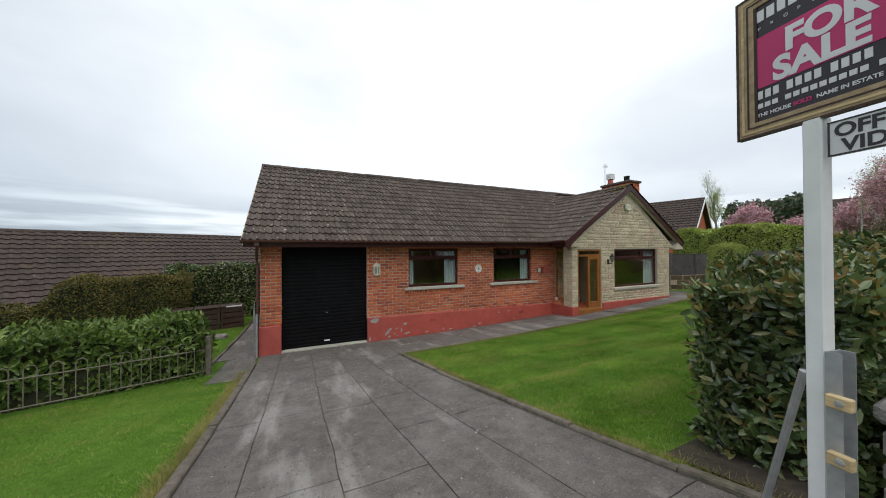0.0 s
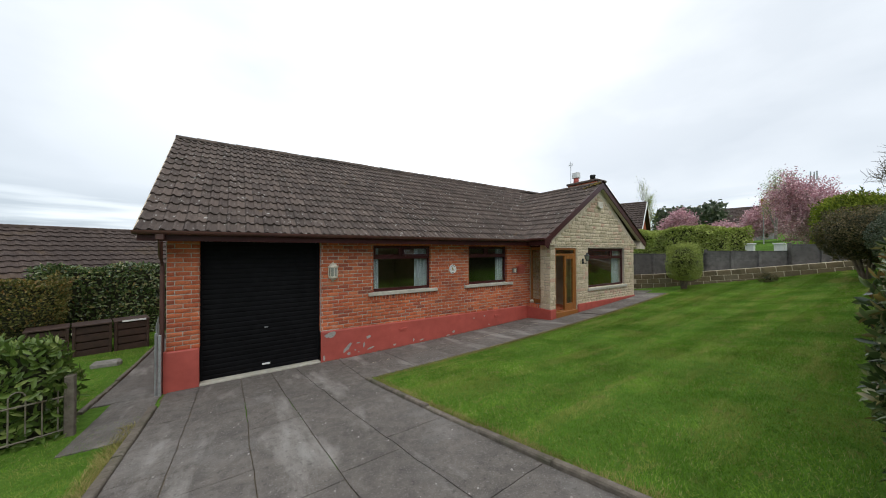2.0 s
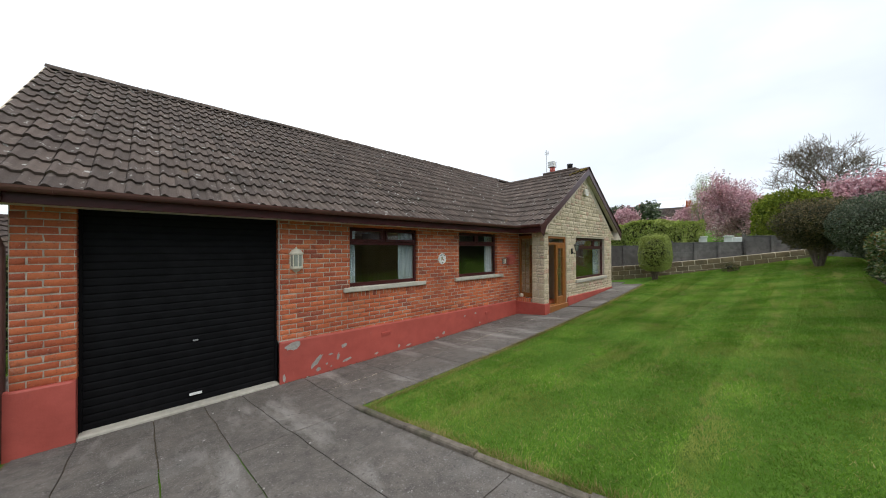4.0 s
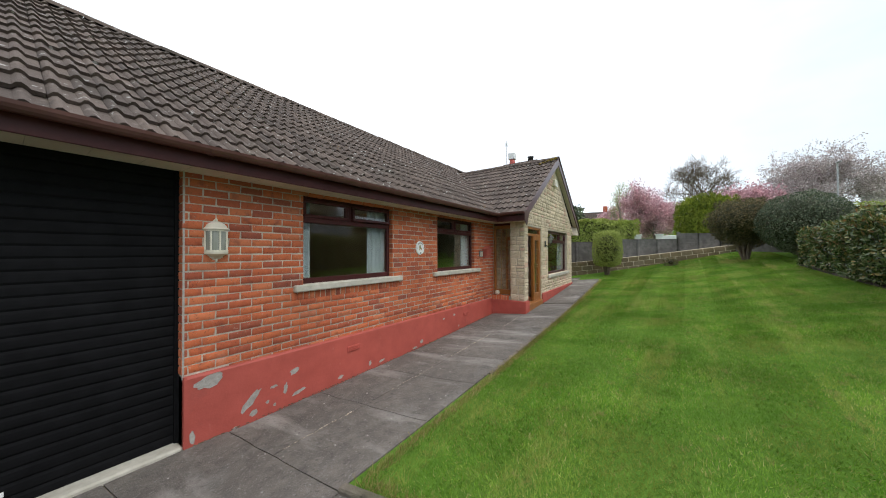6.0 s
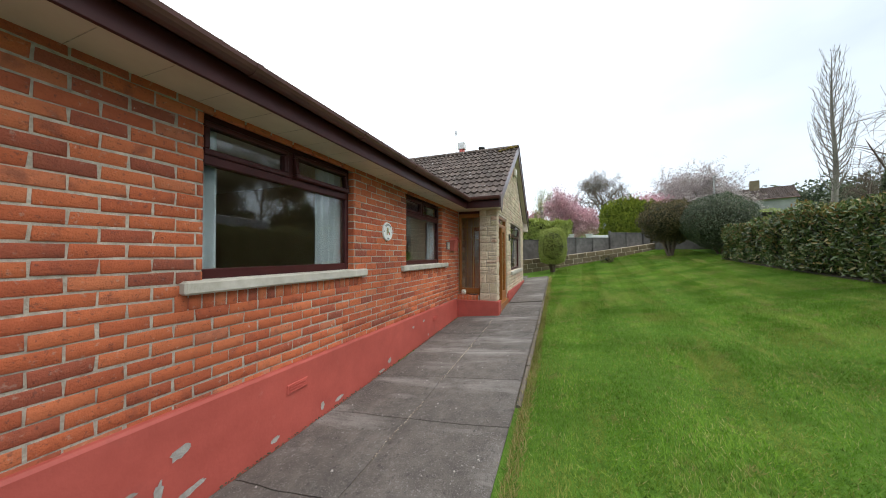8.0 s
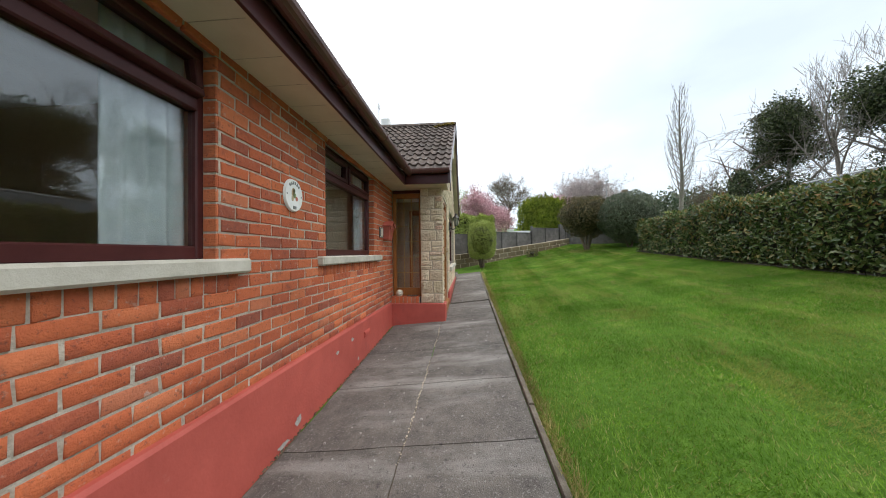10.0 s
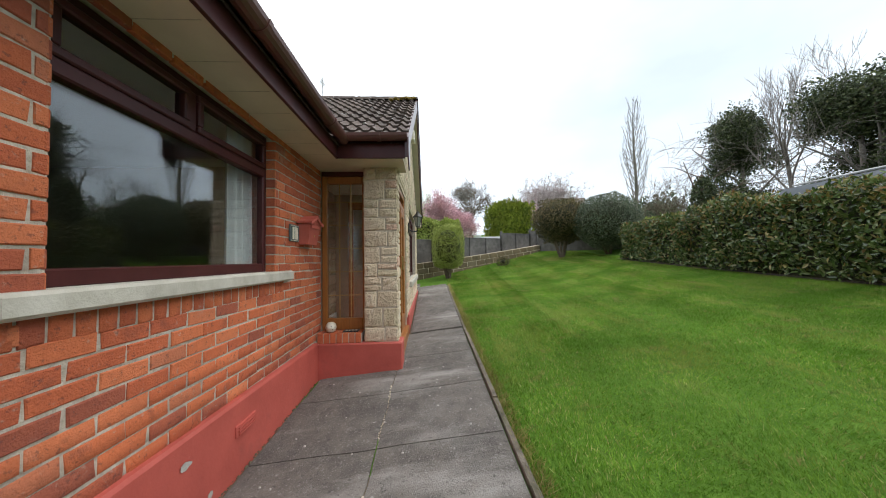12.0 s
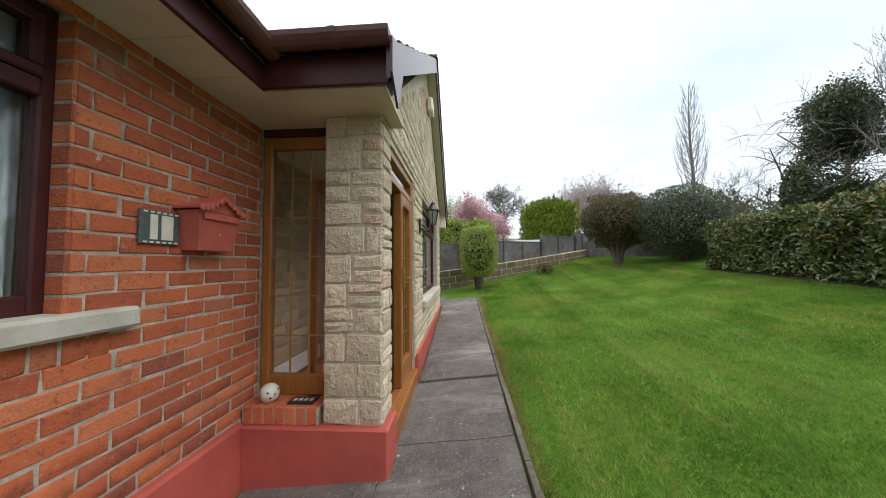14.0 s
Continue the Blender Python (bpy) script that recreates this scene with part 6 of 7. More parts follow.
hedge("dark_laurel_hedge", "dark glossy laurel hedge at the side path's end", [(-4.9, 15.9), (-0.7, 16.9)], 1.2, lambda s: 1.92 + 0.05 * math.sin(s * 17), 12000, 0.12, 0.055, M_LAUREL, None, 0, 34, bottom=lambda s: -0.5)
hedge("far_clipped_hedge", "clipped green hedge with rounded humps behind the fence", [(24.6, 12.6), (22.9, 9.8), (20.9, 6.1)], 1.8, lambda s: 3.35 + 0.5 * abs(math.sin(s * 6.2 + 0.6)), 26000, 0.10, 0.07, M_LOLLI, None, 0, 35, bottom=lambda s: 1.6, round_top=0.5)
hedge("far_low_hedge", "low green roadside hedge in the distance", [(24.5, -1.5), (25.0, -6.5), (20, -13)], 1.0, lambda s: 4.1 + 0.05 * math.sin(s * 11), 7000, 0.09, 0.06, M_LOLLI, None, 0, 36, bottom=lambda s: 2.0)

bush("clipped_bush", "light green clipped round-topped bush on short stems", (15.95, 6.70, 1.96), (0.58, 0.58, 0.80), 11000, 0.05, 0.026, M_LOLLI, (15.9, 6.70, ground(15.9, 6.7) - 0.03), 41, 4, squash=0.8, rough=0.06)
bush("spreading_evergreen", "olive-brown evergreen shrub on bare forked stems", (16.7, 2.15, 2.95), (1.06, 1.06, 0.90), 14000, 0.075, 0.034, M_OLIVE, (16.65, 2.15, ground(16.65, 2.15) - 0.03), 42, 8, rough=0.26)
bush("domed_evergreen", "dark grey-green domed evergreen bush", (15.44, 1.0, 2.76), (1.10, 1.10, 0.98), 18000, 0.055, 0.032, M_DARKLEAF, (15.4, 1.0, ground(15.4, 1.0) - 0.03), 43, 4, rough=0.10)
bush("low_bush", "small pale flowering plant in the lawn's edge", (17.1, 4.4, 1.36), (0.26, 0.26, 0.2), 500, 0.06, 0.03, M_OLIVE, (17.1, 4.4, 1.2), 44, 3, rough=0.3, core=0.4)

# golden conifers behind the fence
for k in range(7):
    u = 0.10 + 0.83 * k / 6
    c = (23.4 - 1.7 * u, 3.75 - 2.0 * u, 3.22)
    rng = np.random.default_rng(50 + k)
    b = thing("golden_conifer", "yellow-green clipped conifer standing in a tight row", "conifer", group="row of golden conifers")
    p, q = shell_points(rng, 3200, c, (0.40, 0.40, 1.22 + 0.30 * math.sin(math.pi * (k + 0.5) / 7) + 0.08 * math.sin(k * 2.1)), 0.34, squash=0.92)
    leaves("foliage", b, p, q, 0.16, 0.05, M_CONIFER, up=1.6, spread=0.35)
    part("trunk", Mesh().tube([(c[0], c[1], 1.5), (c[0], c[1], 4.2)], [0.08, 0.03], 7), M_BARK, b)

# ---- east boundary: block wall and panel fence ----
FA, FB = Vector((16.0, 8.9, 0)), Vector((19.4, 2.5, 0))
gwall = thing("garden_wall", "low mossy brown block wall below the fence", "garden wall", kind="structure")
ln = (FB - FA).length
LW = ln + 1.05
fd = (FB - FA).normalized()
fn = Vector((-fd.y, fd.x, 0)) * -1
ang = math.degrees(math.atan2(fd.y, fd.x))
rw = random.Random(61)


def wall_foot(s):
    p = FA + fd * s
    return ground(p.x, p.y)


def wall_top(s):
    return 1.28 + 0.80 * (s / ln) ** 1.2


nblk = 18
for k in range(nblk):
    s0, s1 = k * LW / nblk, (k + 1) * LW / nblk
    for c in range(4):
        zt = wall_top(s0 + (0.22 if c % 2 else 0)) - c * 0.215
        if zt < wall_foot(s0) - 0.05:
            continue
        sh = (0.5 * LW / nblk) if c % 2 else 0
        p = FA + fd * ((s0 + s1) / 2 + sh)
        mb = Mesh().bevel_box(-(s1 - s0) / 2 + 0.008, (s1 - s0) / 2 - 0.008, -0.11, 0.11, -0.205, 0, 0.012)
        ob = part("block", mb, M_BLOCK, gwall)
        ob.matrix_basis = pose(p.x, p.y, zt, 0, -math.degrees(math.atan2(wall_top(s1) - wall_top(s0), s1 - s0)), ang)
part("wall_core", Mesh().add([tuple(FA + fd * (k * LW / 8) + Vector((0, 0, z)) + Vector((-fd.y, fd.x, 0)) * o) for k in range(9) for o, z in ((-0.1, wall_foot(k * LW / 8) - 0.3), (-0.1, wall_top(k * LW / 8) - 0.02), (0.1, wall_top(k * LW / 8) - 0.02), (0.1, wall_foot(k * LW / 8) - 0.3))],
                             [(4 * k + i, 4 * k + i + 1, 4 * k + i + 5, 4 * k + i + 4) for k in range(8) for i in range(3)]), M_SMORTAR, gwall)

fence = thing("panel_fence", "weathered dark grey panel fence with concrete posts on the wall", "fence")
steps = ((0.0, 2.9, 2.30), (2.9, 5.55, 2.42), (5.55, 7.4, 2.68), (7.4, 8.3, 2.84))
for a, b, zt in steps:
    n = max(2, round((b - a) / 0.95))
    for k in range(n + 1):
        s = a + (b - a) * k / n
        p = FA + fd * s + Vector((0.12, 0.06, 0))
        z0 = max(wall_foot(min(s, ln)) - 0.2, 0.3)
        ob = part("post", Mesh().bevel_box(-0.05, 0.05, -0.05, 0.05, z0, zt + (0.06 if k in (0, n) else 0.0), 0.01), M_FENCE, fence)
        ob.matrix_basis = pose(p.x, p.y, 0, 0, 0, ang)
        if k < n:
            q = FA + fd * (s + (b - a) / n / 2) + Vector((0.14, 0.07, 0))
            w = (b - a) / n / 2 - 0.05
            nb_ = 5
            for j in range(nb_):
                za = wall_top(s) - 0.25 + (zt - 0.03 - wall_top(s) + 0.25) * j / nb_
                zb = wall_top(s) - 0.25 + (zt - 0.03 - wall_top(s) + 0.25) * (j + 1) / nb_
                ob = part("panel_board", Mesh().bevel_box(-w, w, -0.012 + 0.006 * (j % 2), 0.012 + 0.003 * (j % 2), za, zb + 0.012, 0.003), M_FENCE, fence)
                ob.matrix_basis = pose(q.x, q.y, 0, 0, 0, ang)
            ob = part("capping", Mesh().bevel_box(-w, w, -0.03, 0.03, zt - 0.03, zt, 0.006), M_FENCE, fence)
            ob.matrix_basis = pose(q.x, q.y, 0, 0, 0, ang)
# the rendered wall behind the shrubs
back = thing("rear_wall", "grey rendered boundary wall behind the shrubs", "garden wall", kind="structure")
part("wall_body", Mesh().box(-3.1, 3.1, -0.1, 0.1, -1, 0.86).move(pose(16.9, 0.65, 1.6, 0, 0, 24)), M_FENCE, back)
part("wall_body", Mesh().box(-2.2, 2.2, -0.1, 0.1, -1, 0.95).move(pose(14.9, 9.9, 1.0, 0, 0, -22)), M_FENCE, back)

# ---- west side ----
bow = thing("bow_top_fence", "grey-painted iron fence with bowed tops", "fence")
A, B = Vector((-1.70, 7.50, 0)), Vector((-6.6, 5.25, 0))
L = (B - A).length
d = (B - A).normalized()
n_bar = 44
step = L / n_bar


def fp(s, z):
    p = A + d * s
    return Vector((p.x, p.y, ground(p.x, p.y) + z))


for k in range(n_bar):
    s = 0.10 + k * step
    tall = 0.62
    if k % 2 == 0:
        pts = [fp(s, 0.08), fp(s, tall)] + [fp(s + step / 2 - step / 2 * math.cos(a), tall + 0.075 * math.sin(a)) for a in np.linspace(0.3, math.pi - 0.3, 6)] + [fp(s + step, tall), fp(s + step, 0.08)]
        part("bowed_bar", Mesh().tube(pts, 0.0075, 6), M_RUST, bow)
for z in (0.10, 0.52):
    part("rail", Mesh().tube([fp(L * k / 12, z) for k in range(13)], 0.011, 6), M_RUST, bow)
pz = ground(A.x, A.y)
part("end_post", Mesh().bevel_box(A.x - 0.045, A.x + 0.045, A.y - 0.045, A.y + 0.045, pz - 0.1, pz + 0.78, 0.008), M_KERB, bow, "square concrete end post")

gate = thing("side_gate", "galvanised steel side gate standing open along the wall", "gate")
gp = Matrix.Translation((-1.06, 8.60, ground(-1.06, 8.6))) @ pose(0, 0, 0, 0, 0, 97)
for a, b in (((0, 0), (0, 1.08)), ((0.95, 0), (0.95, 1.08)), ((0, 0.12), (0.95, 0.12)), ((0, 0.98), (0.95, 0.98))):
    part("gate_frame", Mesh().tube([gp @ Vector((a[0], 0, a[1])), gp @ Vector((b[0], 0, b[1]))], 0.018, 8), M_GALV, gate)
for k in range(8):
    x = 0.1 + k * 0.107
    part("gate_bar", Mesh().tube([gp @ Vector((x, 0, 0.12)), gp @ Vector((x, 0, 1.18)), gp @ Vector((x, 0, 1.24))], [0.009, 0.009, 0.002], 6), M_GALV, gate)
part("gate_post", Mesh().bevel_box(-1.03, -0.985, 8.55, 8.60, -0.1, 1.0, 0.005), M_GALV, gate)

for k in range(3):
    b = thing("timber_planter", "dark stained slatted timber compost bin", "compost bin", pose(-3.9 + k * 0.72, 13.6 + k * 0.2, -0.56, 0, 0, 16), "row of compost bins")
    for j in range(5):
        part("slat", Mesh().bevel_box(-0.33, 0.33, -0.30, -0.27, 0.04 + j * 0.2, 0.21 + j * 0.2, 0.008), M_DARKWOOD, b)
        part("slat", Mesh().bevel_box(-0.33, 0.33, 0.27, 0.30, 0.04 + j * 0.2, 0.21 + j * 0.2, 0.008), M_DARKWOOD, b)
        part("slat", Mesh().bevel_box(-0.33, -0.30, -0.27, 0.27, 0.04 + j * 0.2, 0.21 + j * 0.2, 0.008), M_DARKWOOD, b)
        part("slat", Mesh().bevel_box(0.30, 0.33, -0.27, 0.27, 0.04 + j * 0.2, 0.21 + j * 0.2, 0.008), M_DARKWOOD, b)
    for x in (-0.32, 0.32):
        part("corner_post", Mesh().bevel_box(x - 0.03, x + 0.03, -0.33, -0.29, 0.0, 1.06, 0.006), M_DARKWOOD, b)
    part("lid", Mesh().bevel_box(-0.36, 0.36, -0.34, 0.34, 1.04, 1.08, 0.008), M_DARKWOOD, b)
    if k == 2:
        part("lid_trim", Mesh().bevel_box(-0.20, 0.28, -0.352, -0.341, 1.035, 1.085, 0.004), M_WHITE, b, "pale strip along the lid's front")
stones = thing("edging_stone", "small rough stones edging the grass strip", "stone")
part("stone", Mesh().bevel_box(-2.7, -2.2, 11.8, 12.05, -0.35, -0.12, 0.05), M_ROUGHWALL, stones)


# ---- road side: wall, sign, van ----
road = Mesh()
for k in range(30):
    a, b = -60 + k * 5, -55 + k * 5
    road.add([(a, -7.2, ground(a, -7.2) + 0.02), (b, -7.2, ground(b, -7.2) + 0.02), (b, -1.1, ground(b, -1.1) + 0.02), (a, -1.1, ground(a, -1.1) + 0.02)], [(0, 1, 2, 3)])
tagged(part("road", road, M_ROAD), "grey asphalt road beyond the hedge", "road", kind="structure")
pav = Mesh()
for k in range(20):
    a, b = -30 + k * 3, -27 + k * 3
    za, zb = ground(a, -0.6) + 0.11, ground(b, -0.6) + 0.11
    pav.add([(a, -1.1, za - 0.2), (b, -1.1, zb - 0.2), (b, -1.1, zb), (a, -1.1, za), (b, -0.45 if not -1.2 < a < 2.7 else -0.6, zb), (a, -0.45 if not -1.2 < a < 2.7 else -0.6, za)], [(0, 1, 2, 3), (3, 2, 4, 5)])
tagged(part("pavement", pav, M_CONCRETE), "narrow concrete pavement by the road", "pavement", kind="structure")

rwall = thing("roadside_wall", "rough grey stone wall with a rounded coping", "garden wall", kind="structure")
rs = random.Random(71)
for k in range(14):
    x0 = 2.78 + k * 0.8
    zt = ground(x0, 0.4) + 0.62
    part("coping_stone", Mesh().bevel_box(x0, x0 + 0.79, 0.22, 0.56, zt - 0.12, zt + rs.uniform(-0.01, 0.01), 0.05), M_ROUGHWALL, rwall)
    z = zt - 0.13
    while z > ground(x0, 0.4) - 0.1:
        hh = rs.uniform(0.12, 0.2)
        x = x0
        while x < x0 + 0.78:
            w = min(rs.uniform(0.2, 0.42), x0 + 0.79 - x)
            if w > 0.06:
                part("stone", Mesh().bevel_box(x, x + w - 0.012, 0.25 + rs.uniform(0, 0.02), 0.53, z - hh, z - 0.012, 0.025), M_ROUGHWALL, rwall)
            x += w
        z -= hh

# sale board
sale = thing("sale_board", "white timber post carrying a framed dark and magenta estate agent board", "sign", pose(1.98, 0.525, 0, 0, 0, -100))
gz = ground(1.98, 0.525)
part("post", Mesh().bevel_box(-0.03, 0.03, -0.034, 0.034, gz - 0.1, 3.03, 0.006), M_WHITE, sale, "square white painted post")
bx0, bx1, bz0, bz1 = -0.265, 0.62, 3.02, 3.71
board = part("board", Mesh().bevel_box(bx0, bx1, -0.022, 0.0, bz0, bz1, 0.004), M_SIGNDARK, sale, "dark board with a magenta band")
fr = 0.07
for a, b, c, dd in ((bx0, bx0 + fr, bz0, bz1), (bx1 - fr, bx1, bz0, bz1), (bx0 + fr, bx1 - fr, bz0, bz0 + fr), (bx0 + fr, bx1 - fr, bz1 - fr, bz1)):
    part("gold_border", Mesh().bevel_box(a, b, -0.030, -0.0205, c, dd, 0.003), M_SIGNGOLD, board, "printed gold moulding")
part("inner_border", Mesh().box(bx0 + fr, bx0 + fr + 0.012, -0.0275, -0.0225, bz0 + fr, bz1 - fr), M_DARKWOOD, board)
part("magenta_band", Mesh().box(bx0 + fr, bx1 - fr, -0.0255, -0.0225, 3.247, 3.49), M_SIGNPINK, board)


def lettering(text, size, x, y, z, mat, parent, name="lettering", bold=0.0):
    cu = bpy.data.curves.new(name, "FONT")
    cu.body, cu.size, cu.extrude, cu.offset = text, size, 0.0008, bold
    tmp = bpy.data.objects.new(name, cu)
    scene.collection.objects.link(tmp)
    dg = bpy.context.evaluated_depsgraph_get()
    me = bpy.data.meshes.new_from_object(tmp.evaluated_get(dg))
    bpy.data.objects.remove(tmp)
    me.materials.clear()
    me.materials.append(mat)
    ob = new(name, me)
    ob.parent = parent
    ob.matrix_basis = pose(x, y, z, 90)
    return ob


for text, x, z in (("FOR", -0.085, 3.372), ("SALE", -0.125, 3.258)):
    ob = lettering(text, 0.140, x, -0.0268, z, M_SIGNWHITE, board, bold=0.006)
    ob.scale = (0.96, 1, 1)


def character_bars(x, z, h, w, gap, groups, mat):
    """A line of writing as plain bars, one for each character."""
    for count in groups:
        for k in range(count):
            part("text_bar", Mesh().box(x, x + w, -0.0245, -0.0215, z, z + h), mat, board)
            x += w + gap
        x += w * 0.9


character_bars(-0.185, 3.195, 0.038, 0.020, 0.009, (3, 4, 4), M_SIGNWHITE)
character_bars(-0.185, 3.152, 0.022, 0.020, 0.007, (3, 9, 2, 2), M_SIGNWHITE)
character_bars(-0.185, 3.565, 0.052, 0.028, 0.010, (11,), M_SIGNWHITE)
x = -0.180
for letter in "PROPERTY":
    lettering(letter, 0.020, x, -0.0235, 3.525, M_SIGNWHITE, board)
    x += 0.046
lettering("THE HOUSE", 0.0225, -0.187, -0.0235, 3.112, M_SIGNWHITE, board, bold=0.0006)
lettering("SOLD", 0.0235, -0.060, -0.0235, 3.112, M_SIGNPINK, board, bold=0.0012)
lettering("NAME IN ESTATE AGENTS", 0.0225, 0.012, -0.0235, 3.112, M_SIGNWHITE, board, bold=0.0006)
# the printed frame's mouldings
for a, b, mm in ((0.0, 0.010, M_DARKWOOD), (0.022, 0.032, M_PINE), (0.044, 0.050, M_DARKWOOD)):
    part("moulding", Mesh().box(bx0 + a, bx0 + b, -0.0325, -0.0290, bz0 + a, bz1 - a), mm, board)
    part("moulding", Mesh().box(bx0 + b, bx1 - b, -0.0325, -0.0290, bz0 + a, bz0 + b), mm, board)
    part("moulding", Mesh().box(bx0 + b, bx1 - b, -0.0325, -0.0290, bz1 - b, bz1 - a), mm, board)
board2 = part("lower_board", Mesh().bevel_box(0.04, 0.60, -0.018, 0.0, 2.855, 2.995, 0.003), M_SIGNWHITE, sale, "small white board with dark lettering")
for a, b, c, dd in ((0.04, 0.60, 2.855, 2.861), (0.04, 0.60, 2.989, 2.995), (0.04, 0.046, 2.861, 2.989)):
    part("border", Mesh().box(a, b, -0.0205, -0.0175, c, dd), M_SIGNDARK, board2)
lettering("OFFER", 0.072, 0.058, -0.0192, 2.930, M_SIGNDARK, board2, bold=0.002)
lettering("VIDEO", 0.072, 0.078, -0.0192, 2.868, M_SIGNDARK, board2, bold=0.002)
channel = [(0.034, -0.045), (0.080, -0.045), (0.080, -0.040), (0.040, -0.040), (0.040, 0.040), (0.080, 0.040), (0.080, 0.045), (0.034, 0.045)]
n = len(channel)
mb = Mesh().add([(x, y, z) for z in (gz - 0.05, 2.065) for x, y in channel], [tuple(range(n)), tuple(range(2 * n - 1, n - 1, -1))] + [(i, (i + 1) % n, n + (i + 1) % n, n + i) for i in range(n)])
part("steel_channel", mb, M_GALV, sale, "galvanised channel bolted to the post")
for z in (1.43, 1.655, 1.88):
    bl = part("timber_batten", Mesh().bevel_box(0.045, 0.115, -0.078, -0.045, z - 0.026, z + 0.024, 0.004), M_PINE, sale, "short raw timber batten")
    part("bolt", Mesh().lathe([(0.001, 0.008), (0.013, 0.006), (0.014, 0)], (0, 0, 0), 6).move(pose(0.085, -0.078, z, 90)), M_GALV, bl)
part("brace", Mesh().tube([(-0.05, 0.0, 1.95), (-0.32, 0.12, gz - 0.1)], 0.016, 8), M_GALV, sale, "grey slanting brace pole")

# van parked on the road
van = thing("parked_van", "dark grey panel van parked behind the hedge", "van")
vz = ground(9.8, -2.5) + 0.02
body = [(12.3, 0.35), (12.3, 1.75), (12.15, 1.98), (8.6, 2.02), (8.0, 1.93), (7.35, 1.2), (6.75, 1.05), (6.65, 0.35)]
mb = Mesh().prism([(x, vz + z) for x, z in body], -3.45, -1.65)
part("body", mb, M_VAN, van)
part("roof_bar", Mesh().tube([(12.0, -1.78, vz + 2.05), (8.7, -1.78, vz + 2.08)], 0.025, 8), M_GALV, van, "pale roof rail")
part("windscreen", Mesh().add([(8.0, -3.3, vz + 1.9), (8.0, -1.8, vz + 1.9), (7.38, -1.8, vz + 1.24), (7.38, -3.3, vz + 1.24)], [(0, 1, 2, 3)]).move(pose(-0.012, 0, 0.012)), M_BLACK, van)
part("side_window", Mesh().box(7.9, 8.9, -1.655, -1.64, vz + 1.25, vz + 1.8), M_BLACK, van)
for x in (7.6, 11.4):
    for y in (-1.72, -3.38):
        w = part("wheel", Mesh().lathe([(0.2, -0.1), (0.32, -0.1), (0.34, -0.05), (0.34, 0.05), (0.32, 0.1), (0.2, 0.1)], (0, 0, 0), 20).move(pose(x, y, vz + 0.34, 90)), M_RUBBER, van)
        part("rim", Mesh().lathe([(0.001, -0.07), (0.2, -0.09), (0.2, 0.09), (0.001, 0.07)], (0, 0, 0), 14).move(pose(x, y, vz + 0.34, 90)), M_GALV, w)


# ---- trees ----
def tree_wood(base, height, r0, seed, levels=4, kids=4, spread=0.9, lean=(0, 0), first=0.35, shrink=0.62, up=0.25, sides=6, droop=0.0, twig=0.004):
    """A tapered trunk with limbs; returns the mesh and the twig points."""
    rnd = random.Random(seed)
    mb, tips = Mesh(), []

    def grow(p, d, length, r, lev):
        n = 4 if lev < 2 else 3
        pts, rad = [p.copy()], [r]
        dd = d.copy()
        for i in range(n):
            w = 0.16 if lev else 0.06
            dd = (dd + Vector((rnd.uniform(-w, w), rnd.uniform(-w, w), rnd.uniform(-w, w) + (up * 0.12 if lev else 0) - droop * lev * 0.03))).normalized()
            p = p + dd * (length / n)
            pts.append(p.copy())
            rad.append(r * (1 - 0.55 * (i + 1) / n))
            if lev >= 2:
                tips.append((p.copy(), dd.copy(), lev))
        mb.tube(pts, rad, sides if lev < 2 else (4 if lev == 2 else 3), False)
        if lev >= levels:
            return
        m = kids + (1 if lev == 0 else 0) + (rnd.random() < 0.5)
        for k in range(m):
            u = first + (1 - first) * (k + rnd.random()) / m if lev == 0 else 0.25 + 0.75 * (k + rnd.random()) / m
            j = min(int(u * n), n - 1)
            q = pts[j].lerp(pts[j + 1], u * n - j)
            az = rnd.uniform(0, 2 * math.pi) if lev else 2.4 * k + rnd.uniform(-0.4, 0.4)
            o = dd.orthogonal().normalized()
            o2 = dd.cross(o)
            side = o * math.cos(az) + o2 * math.sin(az)
            nd = (dd * (1 - spread * 0.5) + side * spread + Vector((0, 0, up * 0.5))).normalized()
            grow(q, nd, length * shrink * rnd.uniform(0.75, 1.15), max(r * 0.5 * (1 - 0.4 * u), twig), lev + 1)
    grow(Vector(base), Vector((lean[0], lean[1], 1)).normalized(), height, r0, 0)
    return mb, tips


def tree(name, label, base, height, r0, seed, leaf=None, per=6, length=0.12, width=0.09, puff=0.35, bark=None, min_lev=2, **kw):
    t = thing(name, label, "tree")
    mb, tips = tree_wood(base, height, r0, seed, **kw)
    ob = new("trunk", array_tubes(mb, bark or M_BARK_GREY))
    ob.parent = t
    if leaf is not None:
        rng = np.random.default_rng(seed)
        p0 = np.array([tuple(p) for p, dd, l in tips if l >= min_lev])
        p = np.repeat(p0, per, 0)
        p = p + rng.normal(size=p.shape) * puff
        leaves("crown", t, p, unit(rng.normal(size=p.shape)), length, width, leaf, spread=0.8)
    return t


def array_tubes(mb, mat):
    me = bpy.data.meshes.new("trunk")
    me.from_pydata(mb.v, [], mb.f)
    me.materials.append(mat)
    me.shade_smooth()
    return me


